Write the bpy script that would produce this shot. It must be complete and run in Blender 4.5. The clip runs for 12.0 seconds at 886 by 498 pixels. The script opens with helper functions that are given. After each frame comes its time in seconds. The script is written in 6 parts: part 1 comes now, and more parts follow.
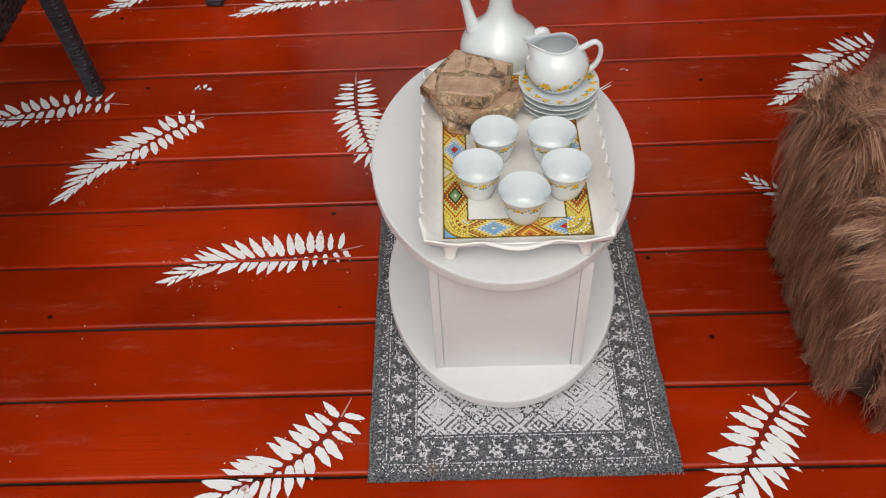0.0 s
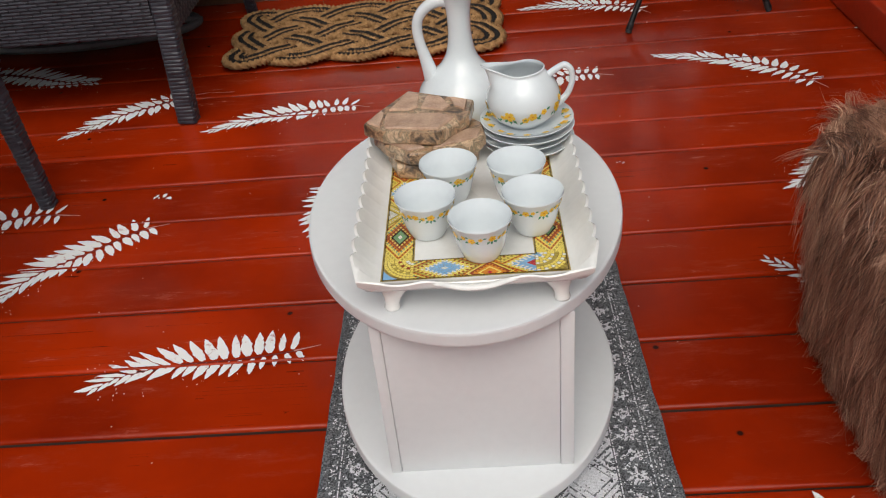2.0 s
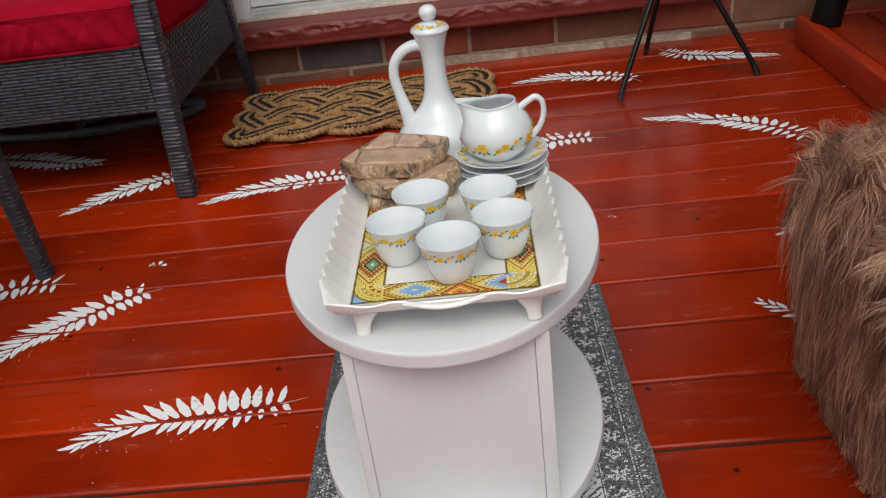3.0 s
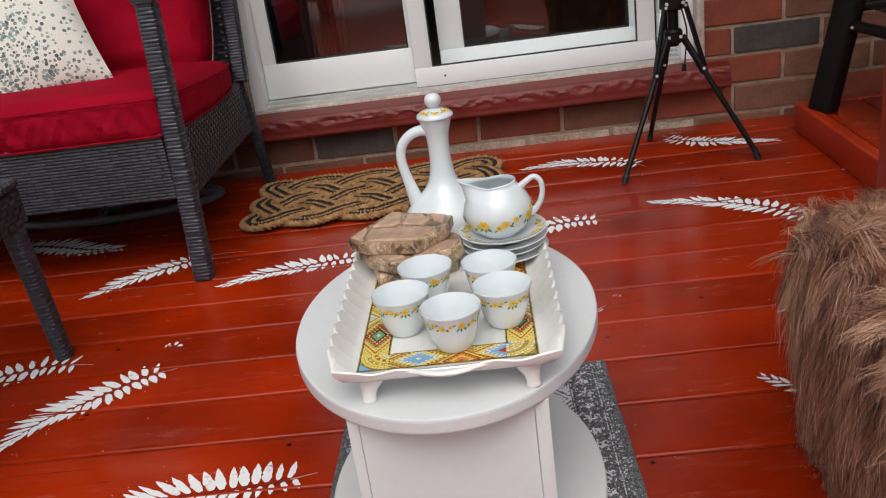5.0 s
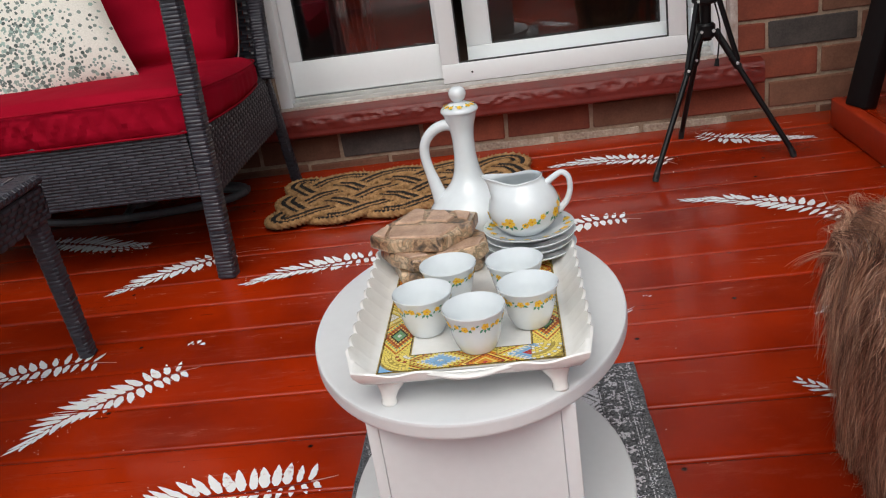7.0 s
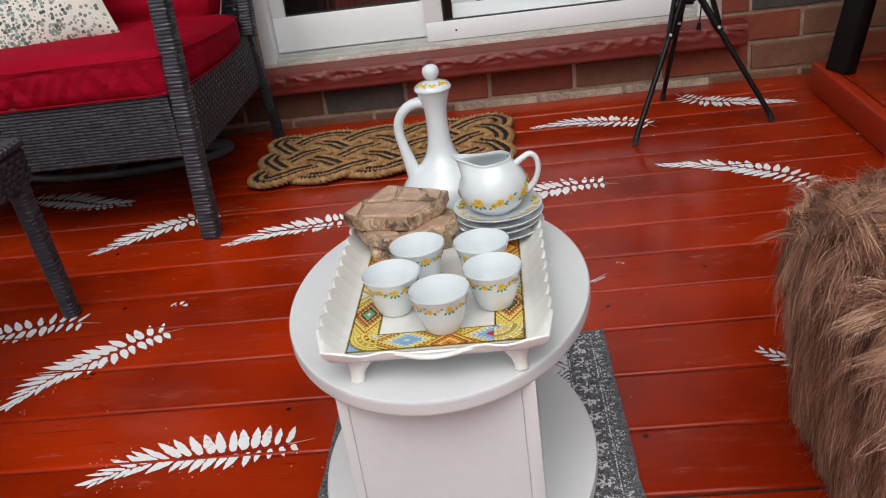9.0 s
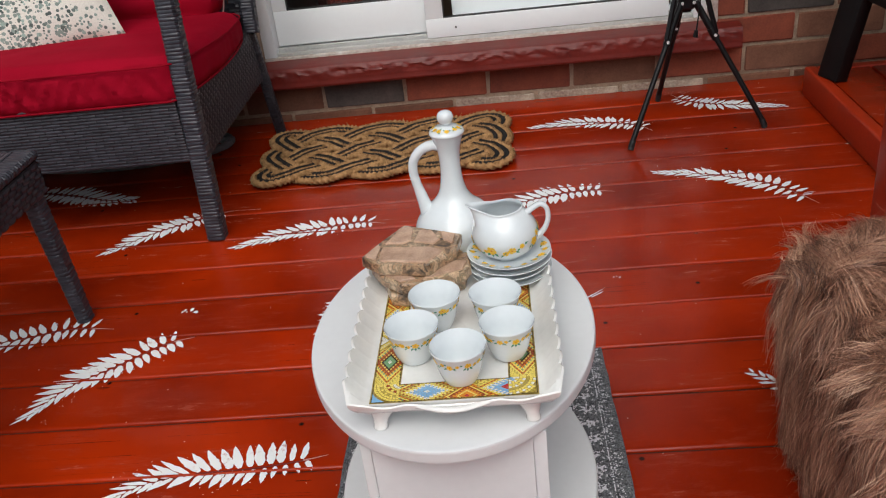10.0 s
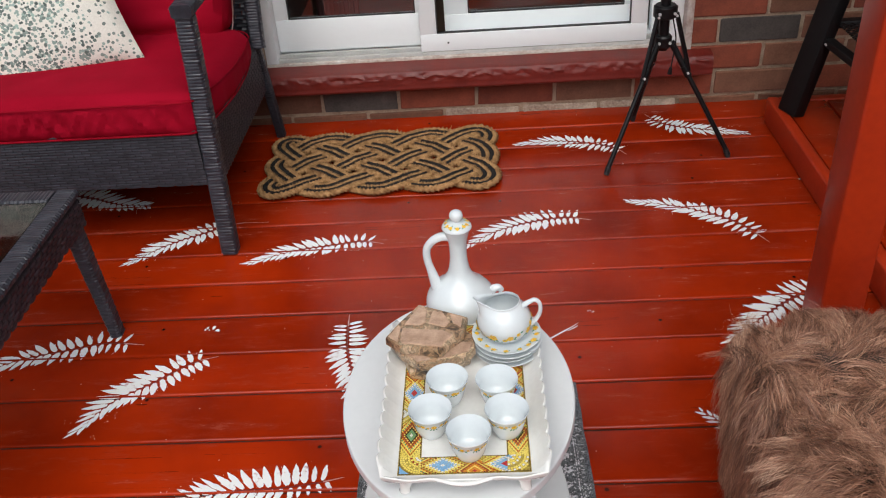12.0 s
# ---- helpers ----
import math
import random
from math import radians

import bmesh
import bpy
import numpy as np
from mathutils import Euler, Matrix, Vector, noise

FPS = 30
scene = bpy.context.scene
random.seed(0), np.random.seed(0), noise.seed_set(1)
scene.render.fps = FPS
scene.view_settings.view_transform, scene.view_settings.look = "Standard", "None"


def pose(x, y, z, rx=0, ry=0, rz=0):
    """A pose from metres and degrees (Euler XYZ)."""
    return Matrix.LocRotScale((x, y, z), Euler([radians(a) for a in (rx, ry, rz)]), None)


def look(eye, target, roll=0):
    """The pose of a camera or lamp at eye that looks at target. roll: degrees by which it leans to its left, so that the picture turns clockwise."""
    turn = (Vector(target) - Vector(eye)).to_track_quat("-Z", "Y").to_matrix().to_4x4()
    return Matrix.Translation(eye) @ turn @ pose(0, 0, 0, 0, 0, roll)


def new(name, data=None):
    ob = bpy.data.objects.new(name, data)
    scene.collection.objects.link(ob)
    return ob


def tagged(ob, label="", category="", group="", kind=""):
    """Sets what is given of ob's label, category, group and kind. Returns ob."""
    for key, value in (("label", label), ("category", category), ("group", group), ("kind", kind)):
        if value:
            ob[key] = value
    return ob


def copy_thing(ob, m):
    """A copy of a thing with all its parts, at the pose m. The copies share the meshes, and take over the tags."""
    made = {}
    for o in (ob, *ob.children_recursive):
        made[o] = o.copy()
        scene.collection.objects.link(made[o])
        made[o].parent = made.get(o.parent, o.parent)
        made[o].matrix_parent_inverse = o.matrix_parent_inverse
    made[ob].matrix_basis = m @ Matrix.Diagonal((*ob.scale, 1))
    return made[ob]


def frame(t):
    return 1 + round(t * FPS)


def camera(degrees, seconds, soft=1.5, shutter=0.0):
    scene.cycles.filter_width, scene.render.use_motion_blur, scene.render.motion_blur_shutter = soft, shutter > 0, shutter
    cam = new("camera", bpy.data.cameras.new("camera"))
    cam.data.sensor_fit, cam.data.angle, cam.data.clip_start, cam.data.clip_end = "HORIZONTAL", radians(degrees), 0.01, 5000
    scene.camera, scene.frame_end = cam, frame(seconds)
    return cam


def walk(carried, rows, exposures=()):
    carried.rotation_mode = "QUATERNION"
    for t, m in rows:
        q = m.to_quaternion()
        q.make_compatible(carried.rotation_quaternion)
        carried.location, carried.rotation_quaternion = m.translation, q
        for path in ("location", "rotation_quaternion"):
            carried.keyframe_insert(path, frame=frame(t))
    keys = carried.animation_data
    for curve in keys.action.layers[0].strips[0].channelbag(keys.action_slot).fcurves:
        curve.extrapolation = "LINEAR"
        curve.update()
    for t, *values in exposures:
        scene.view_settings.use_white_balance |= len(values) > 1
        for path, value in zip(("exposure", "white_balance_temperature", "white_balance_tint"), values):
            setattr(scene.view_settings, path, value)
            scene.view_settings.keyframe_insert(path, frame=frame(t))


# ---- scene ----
cam = camera(54.0, 12.0, soft=1.15)
PATH = [
    (0, (0.066, 0.014, 1.188), (0.011, 1.358, -0.293), -3.4),
    (0.5, (0.1, 0.033, 1.161), (0.055, 1.41, -0.288), -3.1),
    (1, (0.138, 0.062, 1.086), (0.08, 1.52, -0.282), -3.6),
    (1.5, (0.146, 0.07, 1.007), (0.067, 1.617, -0.258), -4.5),
    (2, (0.148, 0.063, 0.899), (0.046, 1.701, -0.244), -5.7),
    (2.5, (0.164, 0.048, 0.848), (0.049, 1.749, -0.198), -6.6),
    (3, (0.192, 0.025, 0.824), (0.066, 1.781, -0.124), -7.5),
    (3.5, (0.215, 0.01, 0.819), (0.083, 1.801, -0.061), -7.9),
    (5.3, (0.207, -0.026, 0.826), (0.056, 1.82, 0.071), -8.1),
    (5.5, (0.219, 0.001, 0.816), (0.037, 1.845, 0.062), -8.6),
    (6, (0.216, 0.008, 0.81), (0.023, 1.853, 0.062), -8.6),
    (6.5, (0.209, 0.01, 0.81), (0.008, 1.854, 0.062), -8.6),
    (8.5, (0.232, -0.009, 0.819), (0.029, 1.8, -0.008), -8.2),
    (9, (0.242, -0.005, 0.858), (0.048, 1.786, -0.012), -7.9),
    (9.5, (0.236, -0.001, 0.912), (0.053, 1.771, 0.001), -7.5),
    (10, (0.219, -0.01, 0.99), (0.05, 1.739, 0.036), -7.0),
    (10.5, (0.206, -0.034, 1.081), (0.05, 1.69, 0.08), -6.5),
    (11, (0.198, -0.062, 1.186), (0.058, 1.635, 0.136), -5.9),
    (11.5, (0.191, -0.079, 1.263), (0.067, 1.599, 0.182), -5.2),
    (12, (0.182, -0.096, 1.335), (0.079, 1.571, 0.234), -4.4),
]
walk(cam, [(t, look(eye, target, roll)) for t, eye, target, roll in PATH], [(0.0, -0.42, 6650, 7), (2.0, -0.40, 6550, 7), (6.0, -0.28, 6400, 7), (10.0, -0.29, 6350, 7), (12.0, -0.18, 6300, 7)])

# ---- sky, sun and balance ----
sky_world = bpy.data.worlds.new("sky_world")
scene.world = sky_world
sky_world.use_nodes = True
wn, wl = sky_world.node_tree.nodes, sky_world.node_tree.links
sky_tex = wn.new("ShaderNodeTexSky")
sky_tex.sky_type, sky_tex.sun_disc = "NISHITA", False
sky_tex.sun_elevation, sky_tex.sun_rotation = radians(55.2), radians(189.2)
sky_tex.air_density, sky_tex.dust_density, sky_tex.ozone_density = 1.0, 5.0, 1.0
haze = wn.new("ShaderNodeHueSaturation")
haze.inputs["Saturation"].default_value = 0.6
wl.new(sky_tex.outputs[0], haze.inputs["Color"])
wl.new(haze.outputs[0], wn["Background"].inputs[0])
wn["Background"].inputs[1].default_value = 0.15

sun_data = bpy.data.lights.new("sun", "SUN")
sun_data.energy, sun_data.angle, sun_data.color = 1.36, radians(60), (1.0, 0.985, 0.96)
sun = new("sun", sun_data)
sun.matrix_world = look((0.22, -1.36, 1.98), (0, 0, 0))


# ---- materials ----
def material(name):
    m = bpy.data.materials.new(name)
    m.use_nodes = True
    return m, m.node_tree.nodes, m.node_tree.links, m.node_tree.nodes["Principled BSDF"]


def node(nodes, kind, **values):
    n = nodes.new(kind)
    for key, value in values.items():
        n.inputs[key.replace("_", " ")].default_value = value
    return n


def ramp(nodes, stops):
    r = nodes.new("ShaderNodeValToRGB")
    els = r.color_ramp.elements
    while len(els) < len(stops):
        els.new(0.5)
    for e, (pos, col) in zip(els, stops):
        e.position, e.color = pos, (*col, 1)
    return r


def mixed(nodes, links, fac, a, b, blend="MIX"):
    """A colour mix; fac, a and b are sockets or values."""
    n = nodes.new("ShaderNodeMix")
    n.data_type, n.blend_type = "RGBA", blend
    for sock, v in ((n.inputs[0], fac), (n.inputs[6], a), (n.inputs[7], b)):
        if isinstance(v, bpy.types.NodeSocket):
            links.new(v, sock)
        else:
            sock.default_value = (*v, 1) if isinstance(v, tuple) else v
    return n.outputs[2]


def calc(nodes, links, op, a, b=None, clamp=False):
    n = nodes.new("ShaderNodeMath")
    n.operation, n.use_clamp = op, clamp
    for sock, v in zip(n.inputs, (a, b)):
        if v is None:
            continue
        if isinstance(v, bpy.types.NodeSocket):
            links.new(v, sock)
        else:
            sock.default_value = v
    return n.outputs[0]


def surface(name, dark, light, scale=8.0, fine=120.0, rough=(0.4, 0.55), bump=0.15, depth=0.001, stretch=(1, 1, 1),
            metal=0.0, gloss=0.5, vary=0.0, coat=0.0, sheen=0.0, island=False):
    """A material with variation at two scales, in roughness and in relief."""
    m, n, l, p = material(name)
    tc = n.new("ShaderNodeTexCoord")
    mp = n.new("ShaderNodeMapping")
    mp.inputs["Scale"].default_value = stretch
    l.new(tc.outputs["Object"], mp.inputs[0])
    big = node(n, "ShaderNodeTexNoise", Scale=scale, Detail=5.0)
    small = node(n, "ShaderNodeTexNoise", Scale=fine, Detail=3.0)
    l.new(mp.outputs[0], big.inputs["Vector"])
    l.new(mp.outputs[0], small.inputs["Vector"])
    both = mixed(n, l, 0.35, big.outputs[0], small.outputs[0])
    r = ramp(n, [(0.3, dark), (0.7, light)])
    l.new(both, r.inputs[0])
    col = r.outputs[0]
    if vary:
        if island:
            rnd = n.new("ShaderNodeNewGeometry").outputs["Random Per Island"]
        else:
            rnd = n.new("ShaderNodeObjectInfo").outputs["Random"]
        hsv = n.new("ShaderNodeHueSaturation")
        mr = node(n, "ShaderNodeMapRange")
        mr.inputs[3].default_value, mr.inputs[4].default_value = 1 - vary, 1 + vary
        l.new(rnd, mr.inputs[0])
        l.new(mr.outputs[0], hsv.inputs["Value"])
        l.new(col, hsv.inputs["Color"])
        col = hsv.outputs[0]
    l.new(col, p.inputs["Base Color"])
    rr = node(n, "ShaderNodeMapRange")
    rr.inputs[3].default_value, rr.inputs[4].default_value = rough
    l.new(big.outputs[0], rr.inputs[0])
    l.new(rr.outputs[0], p.inputs["Roughness"])
    if bump:
        b = node(n, "ShaderNodeBump", Strength=bump, Distance=depth)
        l.new(both, b.inputs["Height"])
        l.new(b.outputs[0], p.inputs["Normal"])
    p.inputs["Metallic"].default_value = metal
    p.inputs["Specular IOR Level"].default_value = gloss
    p.inputs["Coat Weight"].default_value = coat
    p.inputs["Sheen Weight"].default_value = sheen
    return m


def deck_paint():
    """Thick red deck paint over grained boards, with scuffs, dents and a few dark knots."""
    m, n, l, p = material("deck_paint")
    tc = n.new("ShaderNodeTexCoord")
    info = n.new("ShaderNodeObjectInfo")
    shift = n.new("ShaderNodeVectorMath")
    shift.operation = "ADD"
    far = n.new("ShaderNodeVectorMath")
    far.operation = "SCALE"
    far.inputs["Scale"].default_value = 37.0
    comb = n.new("ShaderNodeCombineXYZ")
    l.new(info.outputs["Random"], comb.inputs[0])
    l.new(info.outputs["Random"], comb.inputs[2])
    l.new(comb.outputs[0], far.inputs[0])
    l.new(tc.outputs["Object"], shift.inputs[0])
    l.new(far.outputs[0], shift.inputs[1])
    grain_map = n.new("ShaderNodeMapping")
    grain_map.inputs["Scale"].default_value = (0.06, 1, 1)
    l.new(shift.outputs[0], grain_map.inputs[0])
    grain = node(n, "ShaderNodeTexNoise", Scale=90.0, Detail=6.0, Roughness=0.6)
    l.new(grain_map.outputs[0], grain.inputs["Vector"])
    blotch = node(n, "ShaderNodeTexNoise", Scale=3.5, Detail=5.0)
    l.new(shift.outputs[0], blotch.inputs["Vector"])
    scuff_map = n.new("ShaderNodeMapping")
    scuff_map.inputs["Scale"].default_value = (0.25, 1, 1)
    l.new(shift.outputs[0], scuff_map.inputs[0])
    scuff = node(n, "ShaderNodeTexNoise", Scale=22.0, Detail=8.0, Roughness=0.75)
    l.new(scuff_map.outputs[0], scuff.inputs["Vector"])
    base = ramp(n, [(0.3, (0.215, 0.0117, 0.0013)), (0.72, (0.408, 0.0266, 0.0019))])
    l.new(blotch.outputs[0], base.inputs[0])
    hsv = n.new("ShaderNodeHueSaturation")
    mr = node(n, "ShaderNodeMapRange")
    mr.inputs[3].default_value, mr.inputs[4].default_value = 0.86, 1.12
    l.new(info.outputs["Random"], mr.inputs[0])
    l.new(mr.outputs[0], hsv.inputs["Value"])
    l.new(base.outputs[0], hsv.inputs["Color"])
    worn = ramp(n, [(0.54, (0, 0, 0)), (0.72, (0.38, 0.38, 0.38))])
    l.new(scuff.outputs[0], worn.inputs[0])
    col = mixed(n, l, worn.outputs[0], hsv.outputs[0], (0.36, 0.075, 0.045))
    specks = node(n, "ShaderNodeTexVoronoi", Scale=2.6)
    specks.voronoi_dimensions = "2D"
    l.new(shift.outputs[0], specks.inputs["Vector"])
    dot = ramp(n, [(0.008, (1, 1, 1)), (0.015, (0, 0, 0))])
    l.new(specks.outputs["Distance"], dot.inputs[0])
    col = mixed(n, l, dot.outputs[0], col, (0.03, 0.008, 0.005))
    flecks = node(n, "ShaderNodeTexVoronoi", Scale=5.2)
    flecks.voronoi_dimensions = "2D"
    l.new(shift.outputs[0], flecks.inputs["Vector"])
    pale = ramp(n, [(0.003, (0.7, 0.7, 0.7)), (0.008, (0, 0, 0))])
    l.new(flecks.outputs["Distance"], pale.inputs[0])
    col = mixed(n, l, pale.outputs[0], col, (0.75, 0.6, 0.55))
    crack_map = n.new("ShaderNodeMapping")
    crack_map.inputs["Scale"].default_value = (0.010, 1, 1)
    l.new(shift.outputs[0], crack_map.inputs[0])
    crack = node(n, "ShaderNodeTexNoise", Scale=55.0, Detail=2.0, Roughness=0.5)
    l.new(crack_map.outputs[0], crack.inputs["Vector"])
    thin = calc(n, l, "LESS_THAN", calc(n, l, "ABSOLUTE", calc(n, l, "SUBTRACT", crack.outputs[0], 0.5)), 0.0045)
    here = calc(n, l, "GREATER_THAN", blotch.outputs[0], 0.61)
    split = calc(n, l, "MULTIPLY", thin, here)
    col = mixed(n, l, calc(n, l, "MULTIPLY", split, 0.85), col, (0.045, 0.006, 0.003))
    l.new(col, p.inputs["Base Color"])
    rr = node(n, "ShaderNodeMapRange")
    rr.inputs[1].default_value, rr.inputs[2].default_value = 0.3, 0.75
    rr.inputs[3].default_value, rr.inputs[4].default_value = 0.09, 0.33
    p.inputs["Specular IOR Level"].default_value = 0.26
    l.new(scuff.outputs[0], rr.inputs[0])
    l.new(rr.outputs[0], p.inputs["Roughness"])
    h = mixed(n, l, 0.45, grain.outputs[0], scuff.outputs[0])
    b = node(n, "ShaderNodeBump", Strength=0.30, Distance=0.0016)
    l.new(h, b.inputs["Height"])
    l.new(b.outputs[0], p.inputs["Normal"])
    return m


def rug_print():
    """Faded oriental print on a flat-woven dark grey rug, knot by knot: a flowered border between lines, and a worn pale field with diamonds."""
    m, n, l, p = material("rug_print")
    tc = n.new("ShaderNodeTexCoord")
    snap = n.new("ShaderNodeVectorMath")
    snap.operation = "SNAP"
    l.new(tc.outputs["Object"], snap.inputs[0])
    snap.inputs[1].default_value = (0.0017, 0.0017, 1.0)
    sep = n.new("ShaderNodeSeparateXYZ")
    l.new(snap.outputs[0], sep.inputs[0])
    raw = n.new("ShaderNodeSeparateXYZ")
    l.new(tc.outputs["Object"], raw.inputs[0])
    x, y = sep.outputs[0], sep.outputs[1]

    def f(op, a, b=None, clamp=False):
        return calc(n, l, op, a, b, clamp)

    edge = f("MINIMUM", f("SUBTRACT", 0.230, f("ABSOLUTE", x)), f("SUBTRACT", 0.364, f("ABSOLUTE", y)))
    knot = n.new("ShaderNodeTexWhiteNoise")
    knot.noise_dimensions = "2D"
    l.new(snap.outputs[0], knot.inputs["Vector"])
    luck = knot.outputs["Value"]
    worn = node(n, "ShaderNodeTexNoise", Scale=70.0, Detail=5.0, Roughness=0.7)
    l.new(snap.outputs[0], worn.inputs["Vector"])
    large = node(n, "ShaderNodeTexNoise", Scale=11.0, Detail=3.0)
    l.new(snap.outputs[0], large.inputs["Vector"])

    def band(a, b):
        return f("MULTIPLY", f("GREATER_THAN", edge, a), f("LESS_THAN", edge, b))

    def cell(v, pitch, offset=0.0):
        return f("SUBTRACT", f("FRACT", f("ADD", f("MULTIPLY", v, 1 / pitch), offset)), 0.5)

    ex, ey = f("SUBTRACT", 0.230, f("ABSOLUTE", x)), f("SUBTRACT", 0.364, f("ABSOLUTE", y))
    at_end = f("LESS_THAN", ey, ex)
    along = f("ADD", f("MULTIPLY", x, at_end), f("MULTIPLY", y, f("SUBTRACT", 1.0, at_end)))

    def flower(pitch, offset, middle, size, petals, hole=0.25):
        """A row of petalled rosettes along the edge, their centres at one distance from it."""
        cx, cy = f("MULTIPLY", cell(along, pitch, offset), pitch), f("SUBTRACT", edge, middle)
        r = f("SQRT", f("ADD", f("MULTIPLY", cx, cx), f("MULTIPLY", cy, cy)))
        lobe = f("MULTIPLY", f("ADD", 0.70, f("MULTIPLY", f("COSINE", f("MULTIPLY", f("ARCTAN2", cy, cx), petals)), 0.34)), size)
        return f("MULTIPLY", f("LESS_THAN", r, lobe), f("GREATER_THAN", r, size * hole))

    def lozenge(pitch, offset, middle, lo, hi):
        cx, cy = f("MULTIPLY", cell(along, pitch, offset), pitch), f("SUBTRACT", edge, middle)
        s = f("MAXIMUM", f("ABSOLUTE", cx), f("ABSOLUTE", cy))
        return f("MULTIPLY", f("GREATER_THAN", s, lo), f("LESS_THAN", s, hi))

    def diamonds(pitch, lo, hi, oy=0.0):
        s = f("ADD", f("ABSOLUTE", cell(x, pitch)), f("ABSOLUTE", cell(y, pitch, oy)))
        return f("MULTIPLY", f("GREATER_THAN", s, lo), f("LESS_THAN", s, hi))

    motif = f("MAXIMUM", flower(0.074, 0.0, 0.047, 0.0138, 7.0, 0.30), flower(0.074, 0.5, 0.049, 0.0105, 4.0, 0.35))
    motif = f("MAXIMUM", motif, lozenge(0.037, 0.5, 0.045, 0.0030, 0.0058))
    motif = f("MAXIMUM", motif, flower(0.0185, 0.25, 0.0345, 0.0034, 3.0, 0.0))
    motif = f("MAXIMUM", motif, flower(0.0185, 0.75, 0.0605, 0.0036, 3.0, 0.0))
    keep = f("GREATER_THAN", f("ADD", f("MULTIPLY", luck, 0.30), worn.outputs[0]), 0.56)
    border = f("MULTIPLY", band(0.028, 0.067), f("MULTIPLY", motif, keep))
    guard = f("MAXIMUM", flower(0.0095, 0.0, 0.0150, 0.0030, 4.0, 0.0), flower(0.0095, 0.5, 0.0215, 0.0022, 2.0, 0.0))
    scatter = f("MULTIPLY", f("MAXIMUM", guard, f("GREATER_THAN", f("ADD", f("MULTIPLY", luck, 0.35), worn.outputs[0]), 0.87)), f("MULTIPLY", band(0.004, 0.070), f("GREATER_THAN", f("ADD", luck, worn.outputs[0]), 0.85)))
    lines = f("MULTIPLY", f("MAXIMUM", band(0.0245, 0.0265), band(0.0685, 0.0705)), f("GREATER_THAN", f("ADD", luck, worn.outputs[0]), 0.82))
    dark_lines = f("MAXIMUM", diamonds(0.062, 0.15, 0.21), diamonds(0.062, 0.33, 0.40))
    dark_lines = f("MAXIMUM", dark_lines, f("MAXIMUM", diamonds(0.062, 0.0, 0.06), diamonds(0.062, 0.55, 0.60)))
    dashes = node(n, "ShaderNodeTexNoise", Scale=150.0, Detail=4.0, Roughness=0.75)
    l.new(snap.outputs[0], dashes.inputs["Vector"])
    share = f("ADD", f("MULTIPLY", large.outputs[0], 0.75), f("ADD", f("MULTIPLY", worn.outputs[0], 0.55), f("MULTIPLY", dashes.outputs[0], 0.75)))
    pale = f("GREATER_THAN", f("ADD", share, f("MULTIPLY", luck, 0.22)), f("ADD", 1.01, f("MULTIPLY", dark_lines, 0.24)))
    field = f("MULTIPLY", f("GREATER_THAN", edge, 0.0735), pale)
    white = f("ADD", f("ADD", border, scatter), f("ADD", lines, field), clamp=True)
    white = f("MULTIPLY", white, f("ADD", 0.72, f("MULTIPLY", luck, 0.28)), clamp=True)
    grey = ramp(n, [(0.3, (0.048, 0.051, 0.056)), (0.7, (0.235, 0.245, 0.26))])
    l.new(mixed(n, l, 0.5, worn.outputs[0], luck), grey.inputs[0])
    col = mixed(n, l, white, grey.outputs[0], (0.86, 0.86, 0.90))
    spots = node(n, "ShaderNodeTexVoronoi", Scale=7.0)
    l.new(tc.outputs["Object"], spots.inputs["Vector"])
    st = ramp(n, [(0.04, (0.5, 0.5, 0.5)), (0.09, (0, 0, 0))])
    l.new(spots.outputs["Distance"], st.inputs[0])
    col = mixed(n, l, st.outputs[0], col, (0.18, 0.12, 0.07))
    l.new(col, p.inputs["Base Color"])
    p.inputs["Roughness"].default_value = 0.9
    p.inputs["Specular IOR Level"].default_value = 0.2
    wa = f("SINE", f("MULTIPLY", f("ADD", raw.outputs[0], raw.outputs[1]), 1300.0))
    wb = f("SINE", f("MULTIPLY", f("SUBTRACT", raw.outputs[0], raw.outputs[1]), 1300.0))
    b = node(n, "ShaderNodeBump", Strength=0.6, Distance=0.0014)
    l.new(f("ADD", f("MULTIPLY", wa, wb), worn.outputs[0]), b.inputs["Height"])
    l.new(b.outputs[0], p.inputs["Normal"])
    return m


